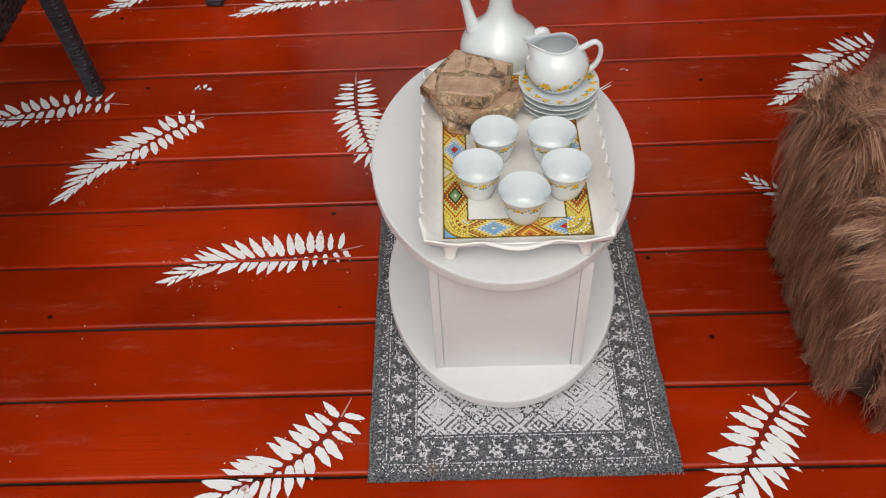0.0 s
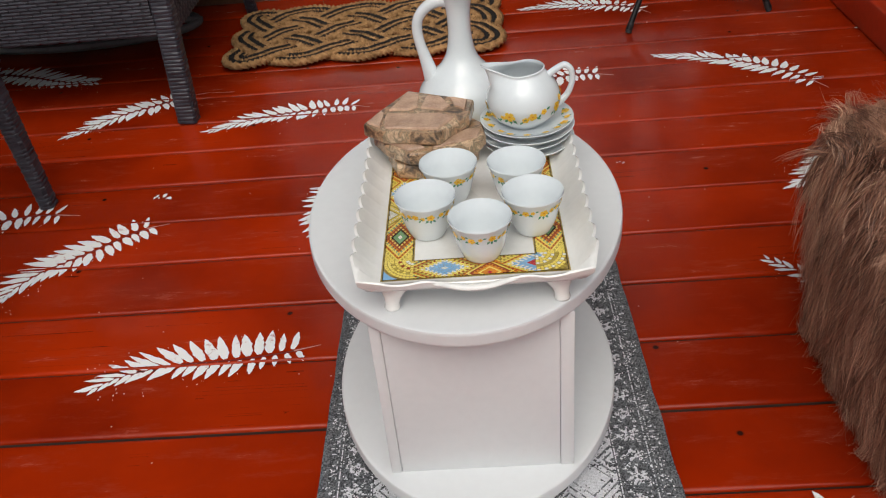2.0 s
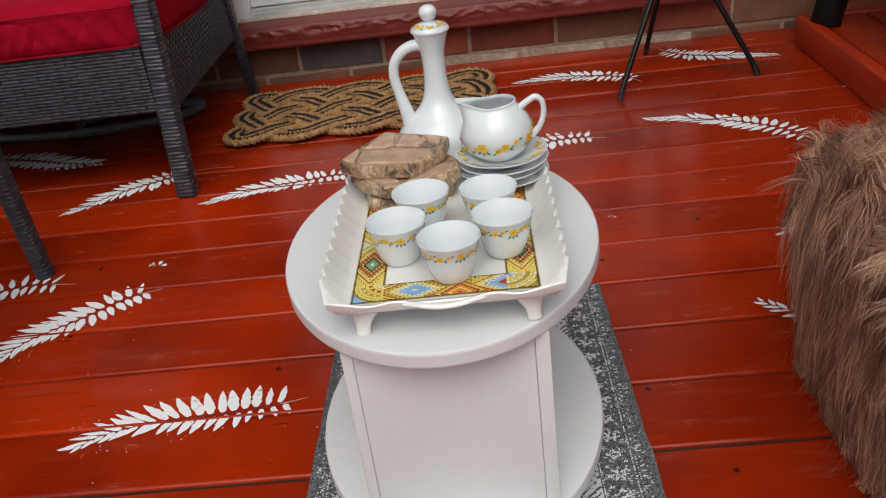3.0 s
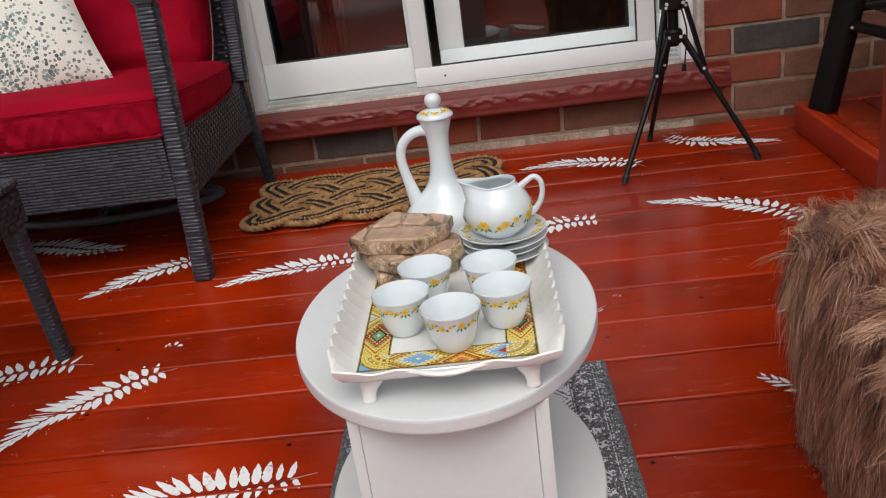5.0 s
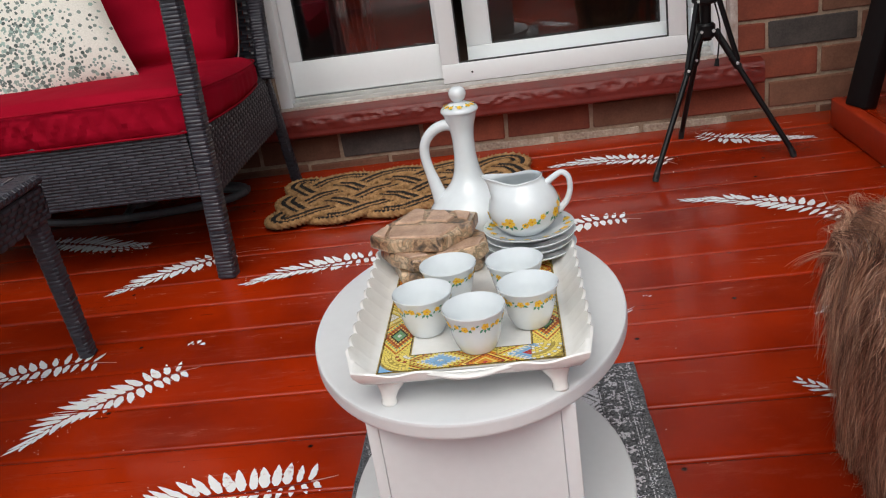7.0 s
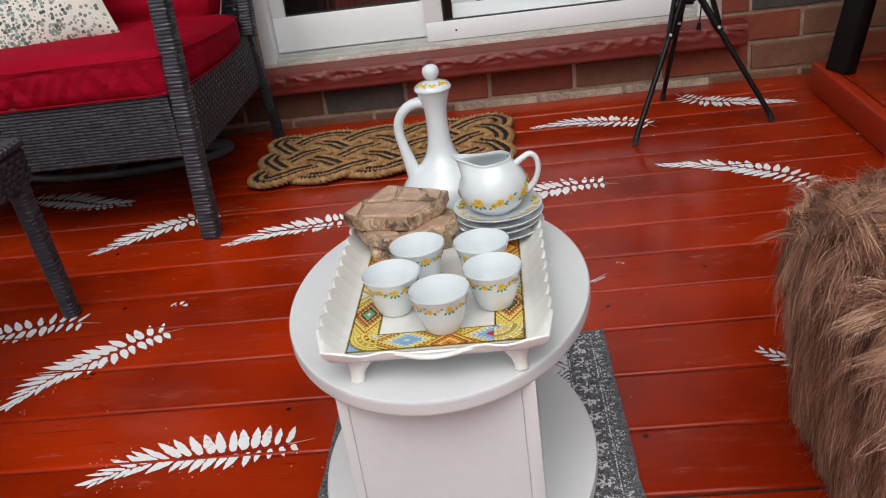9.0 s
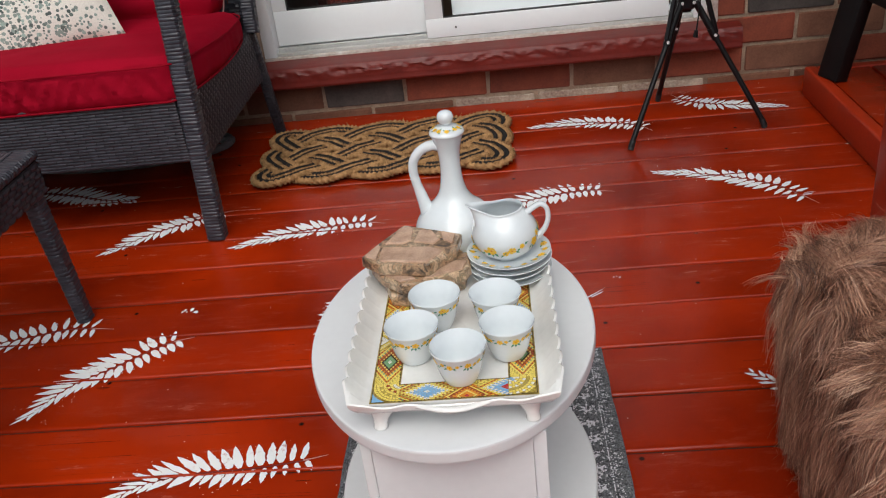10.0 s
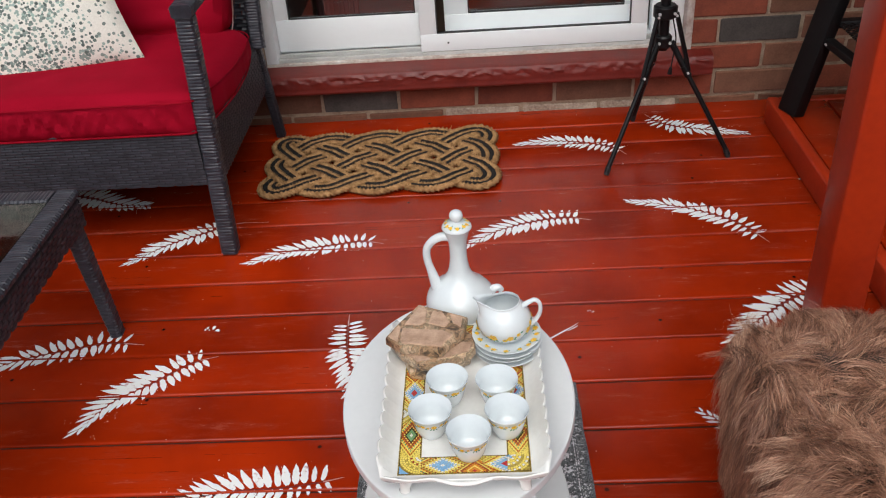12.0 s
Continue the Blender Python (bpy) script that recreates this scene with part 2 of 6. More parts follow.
def dotted_cloth():
    """Off-white linen with scattered grey-green dots, denser towards one edge."""
    m, n, l, p = material("dotted_cloth")
    tc = n.new("ShaderNodeTexCoord")
    sep = n.new("ShaderNodeSeparateXYZ")
    l.new(tc.outputs["Object"], sep.inputs[0])
    flat = n.new("ShaderNodeCombineXYZ")
    l.new(sep.outputs[0], flat.inputs[0])
    l.new(sep.outputs[2], flat.inputs[1])
    vor = node(n, "ShaderNodeTexVoronoi", Scale=92.0, Randomness=1.0)
    l.new(flat.outputs[0], vor.inputs["Vector"])
    dots = calc(n, l, "LESS_THAN", vor.outputs["Distance"], 0.45)
    sepc = n.new("ShaderNodeSeparateColor")
    l.new(vor.outputs["Color"], sepc.inputs[0])
    spread = node(n, "ShaderNodeTexNoise", Scale=7.0, Detail=2.0)
    l.new(flat.outputs[0], spread.inputs["Vector"])
    low = calc(n, l, "MULTIPLY", calc(n, l, "ADD", sep.outputs[2], 0.22), -1.3)
    some = calc(n, l, "ADD", calc(n, l, "ADD", spread.outputs[0], 0.72), low)
    side = calc(n, l, "MULTIPLY", calc(n, l, "MAXIMUM", calc(n, l, "SUBTRACT", sep.outputs[0], 0.03), 0.0), 5.5)
    some = calc(n, l, "SUBTRACT", some, side)
    keep = calc(n, l, "LESS_THAN", sepc.outputs[0], some)
    more = node(n, "ShaderNodeTexVoronoi", Scale=118.0, Randomness=1.0)
    shifted = n.new("ShaderNodeVectorMath")
    l.new(flat.outputs[0], shifted.inputs[0])
    shifted.inputs[1].default_value = (0.371, 0.253, 0)
    l.new(shifted.outputs[0], more.inputs["Vector"])
    tint = n.new("ShaderNodeSeparateColor")
    l.new(more.outputs["Color"], tint.inputs[0])
    small = calc(n, l, "LESS_THAN", more.outputs["Distance"], 0.42)
    hem = calc(n, l, "MULTIPLY", calc(n, l, "MAXIMUM", calc(n, l, "SUBTRACT", -0.165, sep.outputs[2]), 0.0), 9.0)
    thin = calc(n, l, "ADD", calc(n, l, "SUBTRACT", some, 0.42), hem)
    mask = calc(n, l, "MAXIMUM", calc(n, l, "MULTIPLY", dots, keep), calc(n, l, "MULTIPLY", small, calc(n, l, "LESS_THAN", tint.outputs[0], thin)))
    cols = ramp(n, [(0.0, (0.05, 0.07, 0.065)), (0.4, (0.22, 0.27, 0.24)), (0.7, (0.34, 0.46, 0.40)), (1.0, (0.12, 0.15, 0.14))])
    l.new(sepc.outputs[1], cols.inputs[0])
    lin = node(n, "ShaderNodeTexNoise", Scale=300.0, Detail=3.0)
    l.new(tc.outputs["Object"], lin.inputs["Vector"])
    base = ramp(n, [(0.3, (0.68, 0.655, 0.585)), (0.7, (0.80, 0.775, 0.705))])
    l.new(lin.outputs[0], base.inputs[0])
    l.new(mixed(n, l, mask, base.outputs[0], cols.outputs[0]), p.inputs["Base Color"])
    p.inputs["Roughness"].default_value = 0.9
    b = node(n, "ShaderNodeBump", Strength=0.3, Distance=0.0008)
    l.new(lin.outputs[0], b.inputs["Height"])
    l.new(b.outputs[0], p.inputs["Normal"])
    return m


def rock_print():
    """Lacquered resin full of brown, olive and cream stone streaks, with dark pockets."""
    m, n, l, p = material("rock_print")
    tc = n.new("ShaderNodeTexCoord")
    broad = node(n, "ShaderNodeTexNoise", Scale=19.0, Detail=5.0, Roughness=0.55, Distortion=1.2)
    streak = node(n, "ShaderNodeTexNoise", Scale=48.0, Detail=4.0, Roughness=0.6, Distortion=2.0)
    cell = node(n, "ShaderNodeTexVoronoi", Scale=34.0, Detail=1.0)
    fine = node(n, "ShaderNodeTexNoise", Scale=240.0, Detail=3.0, Roughness=0.6)
    for t in (broad, streak, cell, fine):
        l.new(tc.outputs["Object"], t.inputs["Vector"])
    stone = ramp(n, [(0.36, (0.030, 0.021, 0.014)), (0.43, (0.15, 0.098, 0.060)), (0.485, (0.42, 0.275, 0.170)), (0.53, (0.20, 0.165, 0.110)), (0.58, (0.58, 0.44, 0.31)), (0.66, (0.26, 0.165, 0.105))])
    l.new(mixed(n, l, 0.42, broad.outputs[0], streak.outputs[0]), stone.inputs[0])
    sepc = n.new("ShaderNodeSeparateColor")
    l.new(cell.outputs["Color"], sepc.inputs[0])
    chunk = ramp(n, [(0.0, (0.55, 0.52, 0.48)), (1.0, (1.25, 1.18, 1.1))])
    l.new(sepc.outputs[0], chunk.inputs[0])
    col = mixed(n, l, 1.0, stone.outputs[0], chunk.outputs[0], "MULTIPLY")
    grit = ramp(n, [(0.34, (0.84, 0.82, 0.80)), (0.62, (1.06, 1.05, 1.04))])
    l.new(fine.outputs[0], grit.inputs[0])
    col = mixed(n, l, 1.0, col, grit.outputs[0], "MULTIPLY")
    l.new(col, p.inputs["Base Color"])
    p.inputs["Roughness"].default_value = 0.4
    p.inputs["Coat Weight"].default_value = 0.8
    p.inputs["Coat Roughness"].default_value = 0.12
    b = node(n, "ShaderNodeBump", Strength=0.5, Distance=0.0016)
    l.new(mixed(n, l, 0.4, streak.outputs[0], cell.outputs["Distance"]), b.inputs["Height"])
    l.new(b.outputs[0], p.inputs["Normal"])
    return m


def stencil_paint():
    """White paint dabbed through a stencil, with thin spots where the red shows."""
    m, n, l, p = material("stencil_paint")
    tc = n.new("ShaderNodeTexCoord")
    a = node(n, "ShaderNodeTexNoise", Scale=160.0, Detail=6.0, Roughness=0.7)
    c = node(n, "ShaderNodeTexNoise", Scale=28.0, Detail=3.0)
    l.new(tc.outputs["Object"], a.inputs["Vector"])
    l.new(tc.outputs["Object"], c.inputs["Vector"])
    r = ramp(n, [(0.31, (0.42, 0.12, 0.09)), (0.42, (0.87, 0.87, 0.87))])
    l.new(mixed(n, l, 0.5, a.outputs[0], c.outputs[0]), r.inputs[0])
    l.new(r.outputs[0], p.inputs["Base Color"])
    p.inputs["Roughness"].default_value = 0.5
    b = node(n, "ShaderNodeBump", Strength=0.2, Distance=0.0006)
    l.new(a.outputs[0], b.inputs["Height"])
    l.new(b.outputs[0], p.inputs["Normal"])
    return m


def fur_fibre():
    """Glossy synthetic fibres, from dark to pale brown lock by lock."""
    m, n, l, p = material("fur")
    tone = n.new("ShaderNodeAttribute")
    tone.attribute_name = "lock"
    r = ramp(n, [(0.0, (0.10, 0.040, 0.024)), (0.45, (0.325, 0.153, 0.096)), (0.8, (0.58, 0.315, 0.205)), (1.0, (0.78, 0.50, 0.345))])
    l.new(tone.outputs["Fac"], r.inputs[0])
    l.new(r.outputs[0], p.inputs["Base Color"])
    p.inputs["Roughness"].default_value = 0.42
    return m


def window_glass(bend=1.5, tint=(0.75, 0.8, 0.8), haze_rough=0.01):
    m, n, l, p = material("window_glass")
    p.inputs["Base Color"].default_value = (*tint, 1)
    p.inputs["Roughness"].default_value = haze_rough
    p.inputs["IOR"].default_value = bend
    p.inputs["Transmission Weight"].default_value = 1.0
    return m


DECK = deck_paint()
STENCIL = stencil_paint()
FADED_STENCIL = surface("faded_stencil_paint", (0.36, 0.07, 0.05), (0.80, 0.52, 0.47), 60, 400, (0.4, 0.5), 0.1)
MIDRIB = surface("maroon_midrib", (0.10, 0.008, 0.008), (0.20, 0.016, 0.012), 60, 300, (0.35, 0.5), 0.1)
RUG = rug_print()
DOTS = dotted_cloth()
ROCK = rock_print()
DOOR_GLASS = window_glass(2.0)
SMOKED_GLASS = window_glass(1.45, (0.06, 0.066, 0.066), 0.07)
# Red paint of the railing and its posts, with sunlight put into the colour.
SUNLIT_RED = surface("sunlit_red_paint", (0.52, 0.060, 0.006), (0.68, 0.105, 0.012), 5, 60, (0.3, 0.5), 0.25, 0.002)
RED_PAINT = surface("red_paint", (0.33, 0.020, 0.004), (0.47, 0.036, 0.006), 5, 60, (0.28, 0.45), 0.25, 0.002)
SILL_PAINT = surface("sill_paint", (0.110, 0.0085, 0.0055), (0.19, 0.0165, 0.0100), 14, 90, (0.36, 0.58), 0.35, 0.002)
PORCELAIN = surface("porcelain", (0.70, 0.745, 0.765), (0.75, 0.795, 0.815), 12, 150, (0.06, 0.11), 0.03, 0.0005, coat=0.6)
CREAM_CERAMIC = surface("cream_ceramic", (0.75, 0.745, 0.715), (0.84, 0.835, 0.81), 30, 160, (0.10, 0.20), 0.22, 0.001, coat=0.5)
WHITE_LAMINATE = surface("white_laminate", (0.68, 0.70, 0.71), (0.735, 0.755, 0.765), 4, 80, (0.28, 0.42), 0.05, 0.0006)
WHITE_VINYL = surface("white_vinyl", (0.89, 0.925, 0.935), (0.92, 0.955, 0.965), 6, 70, (0.3, 0.45), 0.06, 0.001)
GREY_TRACK = surface("aluminium_track", (0.42, 0.42, 0.41), (0.62, 0.61, 0.59), 12, 140, (0.35, 0.6), 0.2, 0.001)
FLAKED_PAINT = surface("flaked_white_paint", (0.38, 0.27, 0.22), (0.74, 0.71, 0.67), 26, 120, (0.5, 0.8), 0.5, 0.002)
DARK_GASKET = surface("dark_gasket", (0.012, 0.013, 0.014), (0.03, 0.03, 0.032), 30, 200, (0.5, 0.7), 0.1)
WICKER = surface("wicker", (0.013, 0.014, 0.020), (0.044, 0.046, 0.059), 30, 180, (0.32, 0.48), 0.3, 0.0008, vary=0.25, island=True)
WICKER_BACK = surface("wicker_backing", (0.014, 0.014, 0.018), (0.030, 0.031, 0.037), 20, 160, (0.6, 0.8), 0.1)
RED_CLOTH = surface("red_cloth", (0.24, 0.0022, 0.013), (0.35, 0.0045, 0.022), 7, 420, (0.8, 0.95), 0.3, 0.0012, gloss=0.05)
PIPING = surface("red_piping", (0.20, 0.002, 0.010), (0.29, 0.004, 0.016), 20, 500, (0.7, 0.9), 0.3, 0.0006, gloss=0.05)
PALE_PIPING = surface("pale_piping", (0.34, 0.13, 0.11), (0.66, 0.44, 0.38), 30, 300, (0.7, 0.9), 0.3, 0.0006, gloss=0.1)
COIR = surface("coir", (0.13, 0.062, 0.024), (0.56, 0.325, 0.145), 60, 520, (0.85, 0.95), 0.9, 0.003, gloss=0.15)
BLACK_COIR = surface("black_coir", (0.010, 0.009, 0.009), (0.034, 0.030, 0.028), 60, 520, (0.85, 0.95), 0.9, 0.003, gloss=0.15)
BLACK_METAL = surface("black_metal", (0.003, 0.003, 0.0035), (0.007, 0.007, 0.008), 20, 200, (0.32, 0.5), 0.06, gloss=0.3)
BLACK_WOOD = surface("black_wood", (0.003, 0.0025, 0.003), (0.008, 0.0065, 0.007), 12, 110, (0.45, 0.65), 0.25, 0.001, (1, 1, 0.2), gloss=0.25)
STEEL = surface("steel_rivet", (0.55, 0.56, 0.57), (0.72, 0.73, 0.74), 40, 200, (0.25, 0.4), 0.05, metal=0.3)
GREY_STEEL = surface("grey_steel", (0.10, 0.10, 0.105), (0.17, 0.17, 0.175), 20, 120, (0.35, 0.55), 0.1)
BRICK = surface("brick_red", (0.14, 0.030, 0.016), (0.27, 0.066, 0.034), 16, 160, (0.8, 0.95), 0.7, 0.003, vary=0.28)
BRICK_DARK = surface("brick_charred", (0.040, 0.034, 0.032), (0.11, 0.092, 0.082), 18, 160, (0.8, 0.95), 0.7, 0.003, vary=0.2)
BRICK_TAN = surface("brick_tan", (0.12, 0.048, 0.028), (0.23, 0.108, 0.066), 18, 160, (0.8, 0.95), 0.7, 0.003, vary=0.2)
BRICK_FLAKED = surface("brick_flaked_paint", (0.13, 0.055, 0.036), (0.66, 0.57, 0.46), 15, 130, (0.75, 0.95), 0.8, 0.004, vary=0.12)
MORTAR = surface("mortar", (0.19, 0.130, 0.090), (0.42, 0.32, 0.235), 30, 220, (0.9, 1.0), 0.8, 0.003)
YELLOW = surface("yellow_glaze", (0.86, 0.48, 0.025), (0.93, 0.60, 0.06), 200, 900, (0.15, 0.3), 0)
ORANGE = surface("orange_glaze", (0.62, 0.20, 0.02), (0.75, 0.30, 0.03), 200, 900, (0.15, 0.3), 0)
GREEN = surface("green_glaze", (0.06, 0.22, 0.13), (0.13, 0.34, 0.22), 200, 900, (0.15, 0.3), 0)
TILE_COLOURS = {
    "grout": surface("grout_brown", (0.22, 0.150, 0.030), (0.34, 0.24, 0.05), 90, 600, (0.2, 0.35), 0),
    "yellow": surface("tile_yellow", (0.74, 0.56, 0.08), (0.88, 0.72, 0.18), 70, 500, (0.15, 0.25), 0),
    "olive": surface("tile_olive", (0.36, 0.27, 0.05), (0.50, 0.38, 0.08), 70, 500, (0.15, 0.25), 0),
    "rust": surface("tile_rust", (0.26, 0.045, 0.018), (0.38, 0.075, 0.025), 70, 500, (0.15, 0.25), 0),
    "amber": surface("tile_amber", (0.62, 0.19, 0.02), (0.76, 0.30, 0.03), 70, 500, (0.15, 0.25), 0),
    "sky": surface("tile_blue", (0.16, 0.38, 0.66), (0.28, 0.50, 0.74), 70, 500, (0.15, 0.25), 0),
    "white": surface("tile_white", (0.70, 0.69, 0.62), (0.80, 0.79, 0.72), 70, 500, (0.15, 0.25), 0),
    "leaf": surface("tile_green", (0.12, 0.30, 0.14), (0.20, 0.40, 0.20), 70, 500, (0.15, 0.25), 0),
    "ink": surface("tile_ink", (0.02, 0.016, 0.012), (0.045, 0.035, 0.02), 70, 500, (0.15, 0.25), 0),
    "ruby": surface("tile_ruby", (0.42, 0.015, 0.03), (0.55, 0.03, 0.05), 70, 500, (0.15, 0.25), 0),
}
FUR = fur_fibre()
FUR_SKIN = surface("fur_skin", (0.04, 0.024, 0.017), (0.075, 0.046, 0.032), 12, 90, (0.9, 1.0), 0.3)
LAWN = surface("lawn", (0.030, 0.055, 0.014), (0.075, 0.115, 0.030), 3, 90, (0.9, 1.0), 0.6, 0.02)
HEDGE = surface("hedge", (0.020, 0.045, 0.012), (0.060, 0.100, 0.030), 4, 30, (0.8, 1.0), 0.6, 0.02)
LEAF = surface("leaf_green", (0.18, 0.30, 0.04), (0.32, 0.44, 0.08), 30, 200, (0.4, 0.6), 0.1)
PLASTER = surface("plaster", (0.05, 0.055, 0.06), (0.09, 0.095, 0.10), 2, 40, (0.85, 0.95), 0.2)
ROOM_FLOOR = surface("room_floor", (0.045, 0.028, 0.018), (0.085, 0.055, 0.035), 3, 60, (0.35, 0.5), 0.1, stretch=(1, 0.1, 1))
CURTAIN = surface("curtain", (0.10, 0.03, 0.03), (0.17, 0.05, 0.05), 5, 300, (0.85, 0.95), 0.2)
UPPER_BRICK = surface("upper_brick", (0.13, 0.042, 0.028), (0.23, 0.080, 0.052), 9, 120, (0.85, 0.95), 0.6, 0.003)
THREAD = surface("pale_thread", (0.25, 0.25, 0.25), (0.42, 0.42, 0.41), 60, 300, (0.9, 1.0), 0)
CHIP = surface("stone_chip", (0.34, 0.200, 0.130), (0.68, 0.470, 0.335), 55, 420, (0.35, 0.6), 0.9, 0.0022, vary=0.14, coat=0.4)
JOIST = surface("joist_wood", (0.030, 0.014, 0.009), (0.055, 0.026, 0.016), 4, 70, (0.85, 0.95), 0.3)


# ---- building helpers ----
def mesh_of(bm, name, mats, smooth=True):
    me = bpy.data.meshes.new(name)
    bmesh.ops.recalc_face_normals(bm, faces=bm.faces)
    bm.to_mesh(me)
    bm.free()
    for m in mats if isinstance(mats, (list, tuple)) else [mats]:
        me.materials.append(m)
    if smooth:
        me.polygons.foreach_set("use_smooth", [True] * len(me.polygons))
        me.set_sharp_from_angle(angle=radians(38))
    return me


def part(name, bm, mats, parent, label="", smooth=True):
    """One mesh object under a thing or under a part."""
    ob = new(name, mesh_of(bm, name, mats, smooth))
    ob.parent = parent
    return tagged(ob, label)


def thing(name, label, category="", group="", kind="", at=None):
    ob = new(name)
    ob.empty_display_size = 0.05
    if at is not None:
        ob.matrix_basis = at
    return tagged(ob, label, category, group, kind)


def solo(name, bm, mats, label, category="", group="", kind="", at=None, smooth=True):
    ob = new(name, mesh_of(bm, name, mats, smooth))
    if at is not None:
        ob.matrix_basis = at
    return tagged(ob, label, category, group, kind)


def block(x0, x1, y0, y1, z0, z1, bevel=0.002, seg=2, bm=None):
    own = bm is None
    bm = bmesh.new() if own else bm
    made = bmesh.ops.create_cube(bm, size=1)["verts"]
    for v in made:
        v.co = Vector(((x0 + x1) / 2 + v.co.x * (x1 - x0), (y0 + y1) / 2 + v.co.y * (y1 - y0), (z0 + z1) / 2 + v.co.z * (z1 - z0)))
    if bevel:
        edges = list({e for v in made for e in v.link_edges})
        bmesh.ops.bevel(bm, geom=edges, offset=bevel, segments=seg, affect="EDGES", profile=0.5)
    return bm


def lathe(profile, seg=48, sx=1.0, sy=1.0, bm=None):
    """Turns a profile of (radius, height) round the z axis; ends at radius 0 are closed."""
    bm = bm or bmesh.new()
    rings = []
    for r, z in profile:
        if r < 1e-6:
            rings.append([bm.verts.new((0, 0, z))])
        else:
            rings.append([bm.verts.new((sx * r * math.cos(2 * math.pi * i / seg), sy * r * math.sin(2 * math.pi * i / seg), z)) for i in range(seg)])
    for a, b in zip(rings, rings[1:]):
        for i in range(seg):
            j = (i + 1) % seg
            vs = [a[i % len(a)], a[j % len(a)], b[j % len(b)], b[i % len(b)]]
            vs = list(dict.fromkeys(vs))
            if len(vs) > 2:
                bm.faces.new(vs)
    return bm


def smooth_profile(points, steps=5):
    """Catmull-Rom through (radius, height) points."""
    pts = [Vector((*p, 0)) for p in points]
    pts = [pts[0] * 2 - pts[1], *pts, pts[-1] * 2 - pts[-2]]
    out = []
    for i in range(1, len(pts) - 2):
        for k in range(steps):
            out.append(spline(pts[i - 1], pts[i], pts[i + 1], pts[i + 2], k / steps))
    out.append(pts[-2])
    return [(max(0.0, p.x), p.y) for p in out]


def spline(a, b, c, d, t):
    return 0.5 * (2 * b + (c - a) * t + (2 * a - 5 * b + 4 * c - d) * t * t + (3 * b - a - 3 * c + d) * t ** 3)


def curve_points(points, steps=6):
    pts = [Vector(p) for p in points]
    pts = [pts[0] * 2 - pts[1], *pts, pts[-1] * 2 - pts[-2]]
    out = [spline(pts[i - 1], pts[i], pts[i + 1], pts[i + 2], k / steps) for i in range(1, len(pts) - 2) for k in range(steps)]
    return out + [pts[-2]]


def tube(points, radius, sides=10, bm=None, flat=1.0, caps=True, closed=False):
    """A round bar along points; radius a number or one per point; flat squeezes it across its side."""
    bm = bm or bmesh.new()
    pts = [Vector(p) for p in points]
    rad = radius if isinstance(radius, (list, tuple)) else [radius] * len(pts)
    rings, side = [], None
    for i, p in enumerate(pts):
        if closed:
            d = (pts[(i + 1) % len(pts)] - pts[i - 1]).normalized()
        else:
            d = (pts[min(i + 1, len(pts) - 1)] - pts[max(i - 1, 0)]).normalized()
        if side is None:
            side = d.cross(Vector((0, 0, 1)) if abs(d.z) < 0.9 else Vector((1, 0, 0))).normalized()
        side = (side - d * side.dot(d)).normalized()
        up = side.cross(d)
        rings.append([bm.verts.new(p + rad[i] * (math.cos(a) * side * flat + math.sin(a) * up)) for a in [2 * math.pi * k / sides for k in range(sides)]])
    pairs = list(zip(rings, rings[1:])) + ([(rings[-1], rings[0])] if closed else [])
    for a, b in pairs:
        for k in range(sides):
            bm.faces.new((a[k], a[(k + 1) % sides], b[(k + 1) % sides], b[k]))
    if caps and not closed:
        bm.faces.new(rings[0][::-1])
        bm.faces.new(rings[-1])
    return bm


def ribbed_bar(p0, p1, w, d, turn=0.0, pitch=0.0088, bulge=0.0007, taper=1.0):
    """A square bar wrapped in flat reeds, every wrap a rounded rib that rises on one side and dives on the other by turns."""
    bm = bmesh.new()
    p0, p1 = Vector(p0), Vector(p1)
    axis = (p1 - p0).normalized()
    side = Vector((math.cos(turn), math.sin(turn), 0))
    side = (side - axis * side.dot(axis)).normalized()
    fore = axis.cross(side)
    n = max(2, int((p1 - p0).length / pitch))
    rings = []
    rng = random.Random(int(1000 * (p0.x + 7 * p0.y + 3 * p1.z)))
    for i in range(n):
        lean = rng.uniform(-0.0007, 0.0007)
        out = bulge * rng.uniform(0.6, 1.2)
        for f, b in ((0.04, -0.0006), (0.22, out), (0.78, out), (0.96, -0.0006)):
            c = p0 + axis * ((i + f) * (p1 - p0).length / n)
            k = 1 + (taper - 1) * (i + f) / n
            ring = []
            hw, hd, r = w * k / 2 + b, d * k / 2 + b, 0.006
            for qx, qy in ((1, 1), (-1, 1), (-1, -1), (1, -1)):
                corner = [(hw - r, hd), (hw, hd - r)] if qx * qy < 0 else [(hw, hd - r), (hw - r, hd)]
                dive = -0.0005 if (b > 0 and qx * qy == (1 if i % 2 else -1)) else 0.0
                for cx, cy in corner:
                    ring.append(bm.verts.new(c + side * (cx + dive) * qx + fore * (cy + dive) * qy + axis * lean * qx))
            rings.append(ring)
    for a, b in zip(rings, rings[1:]):
        for k in range(8):
            bm.faces.new((a[k], a[(k + 1) % 8], b[(k + 1) % 8], b[k]))
    bm.faces.new(rings[0])
    bm.faces.new(rings[-1])
    return bm


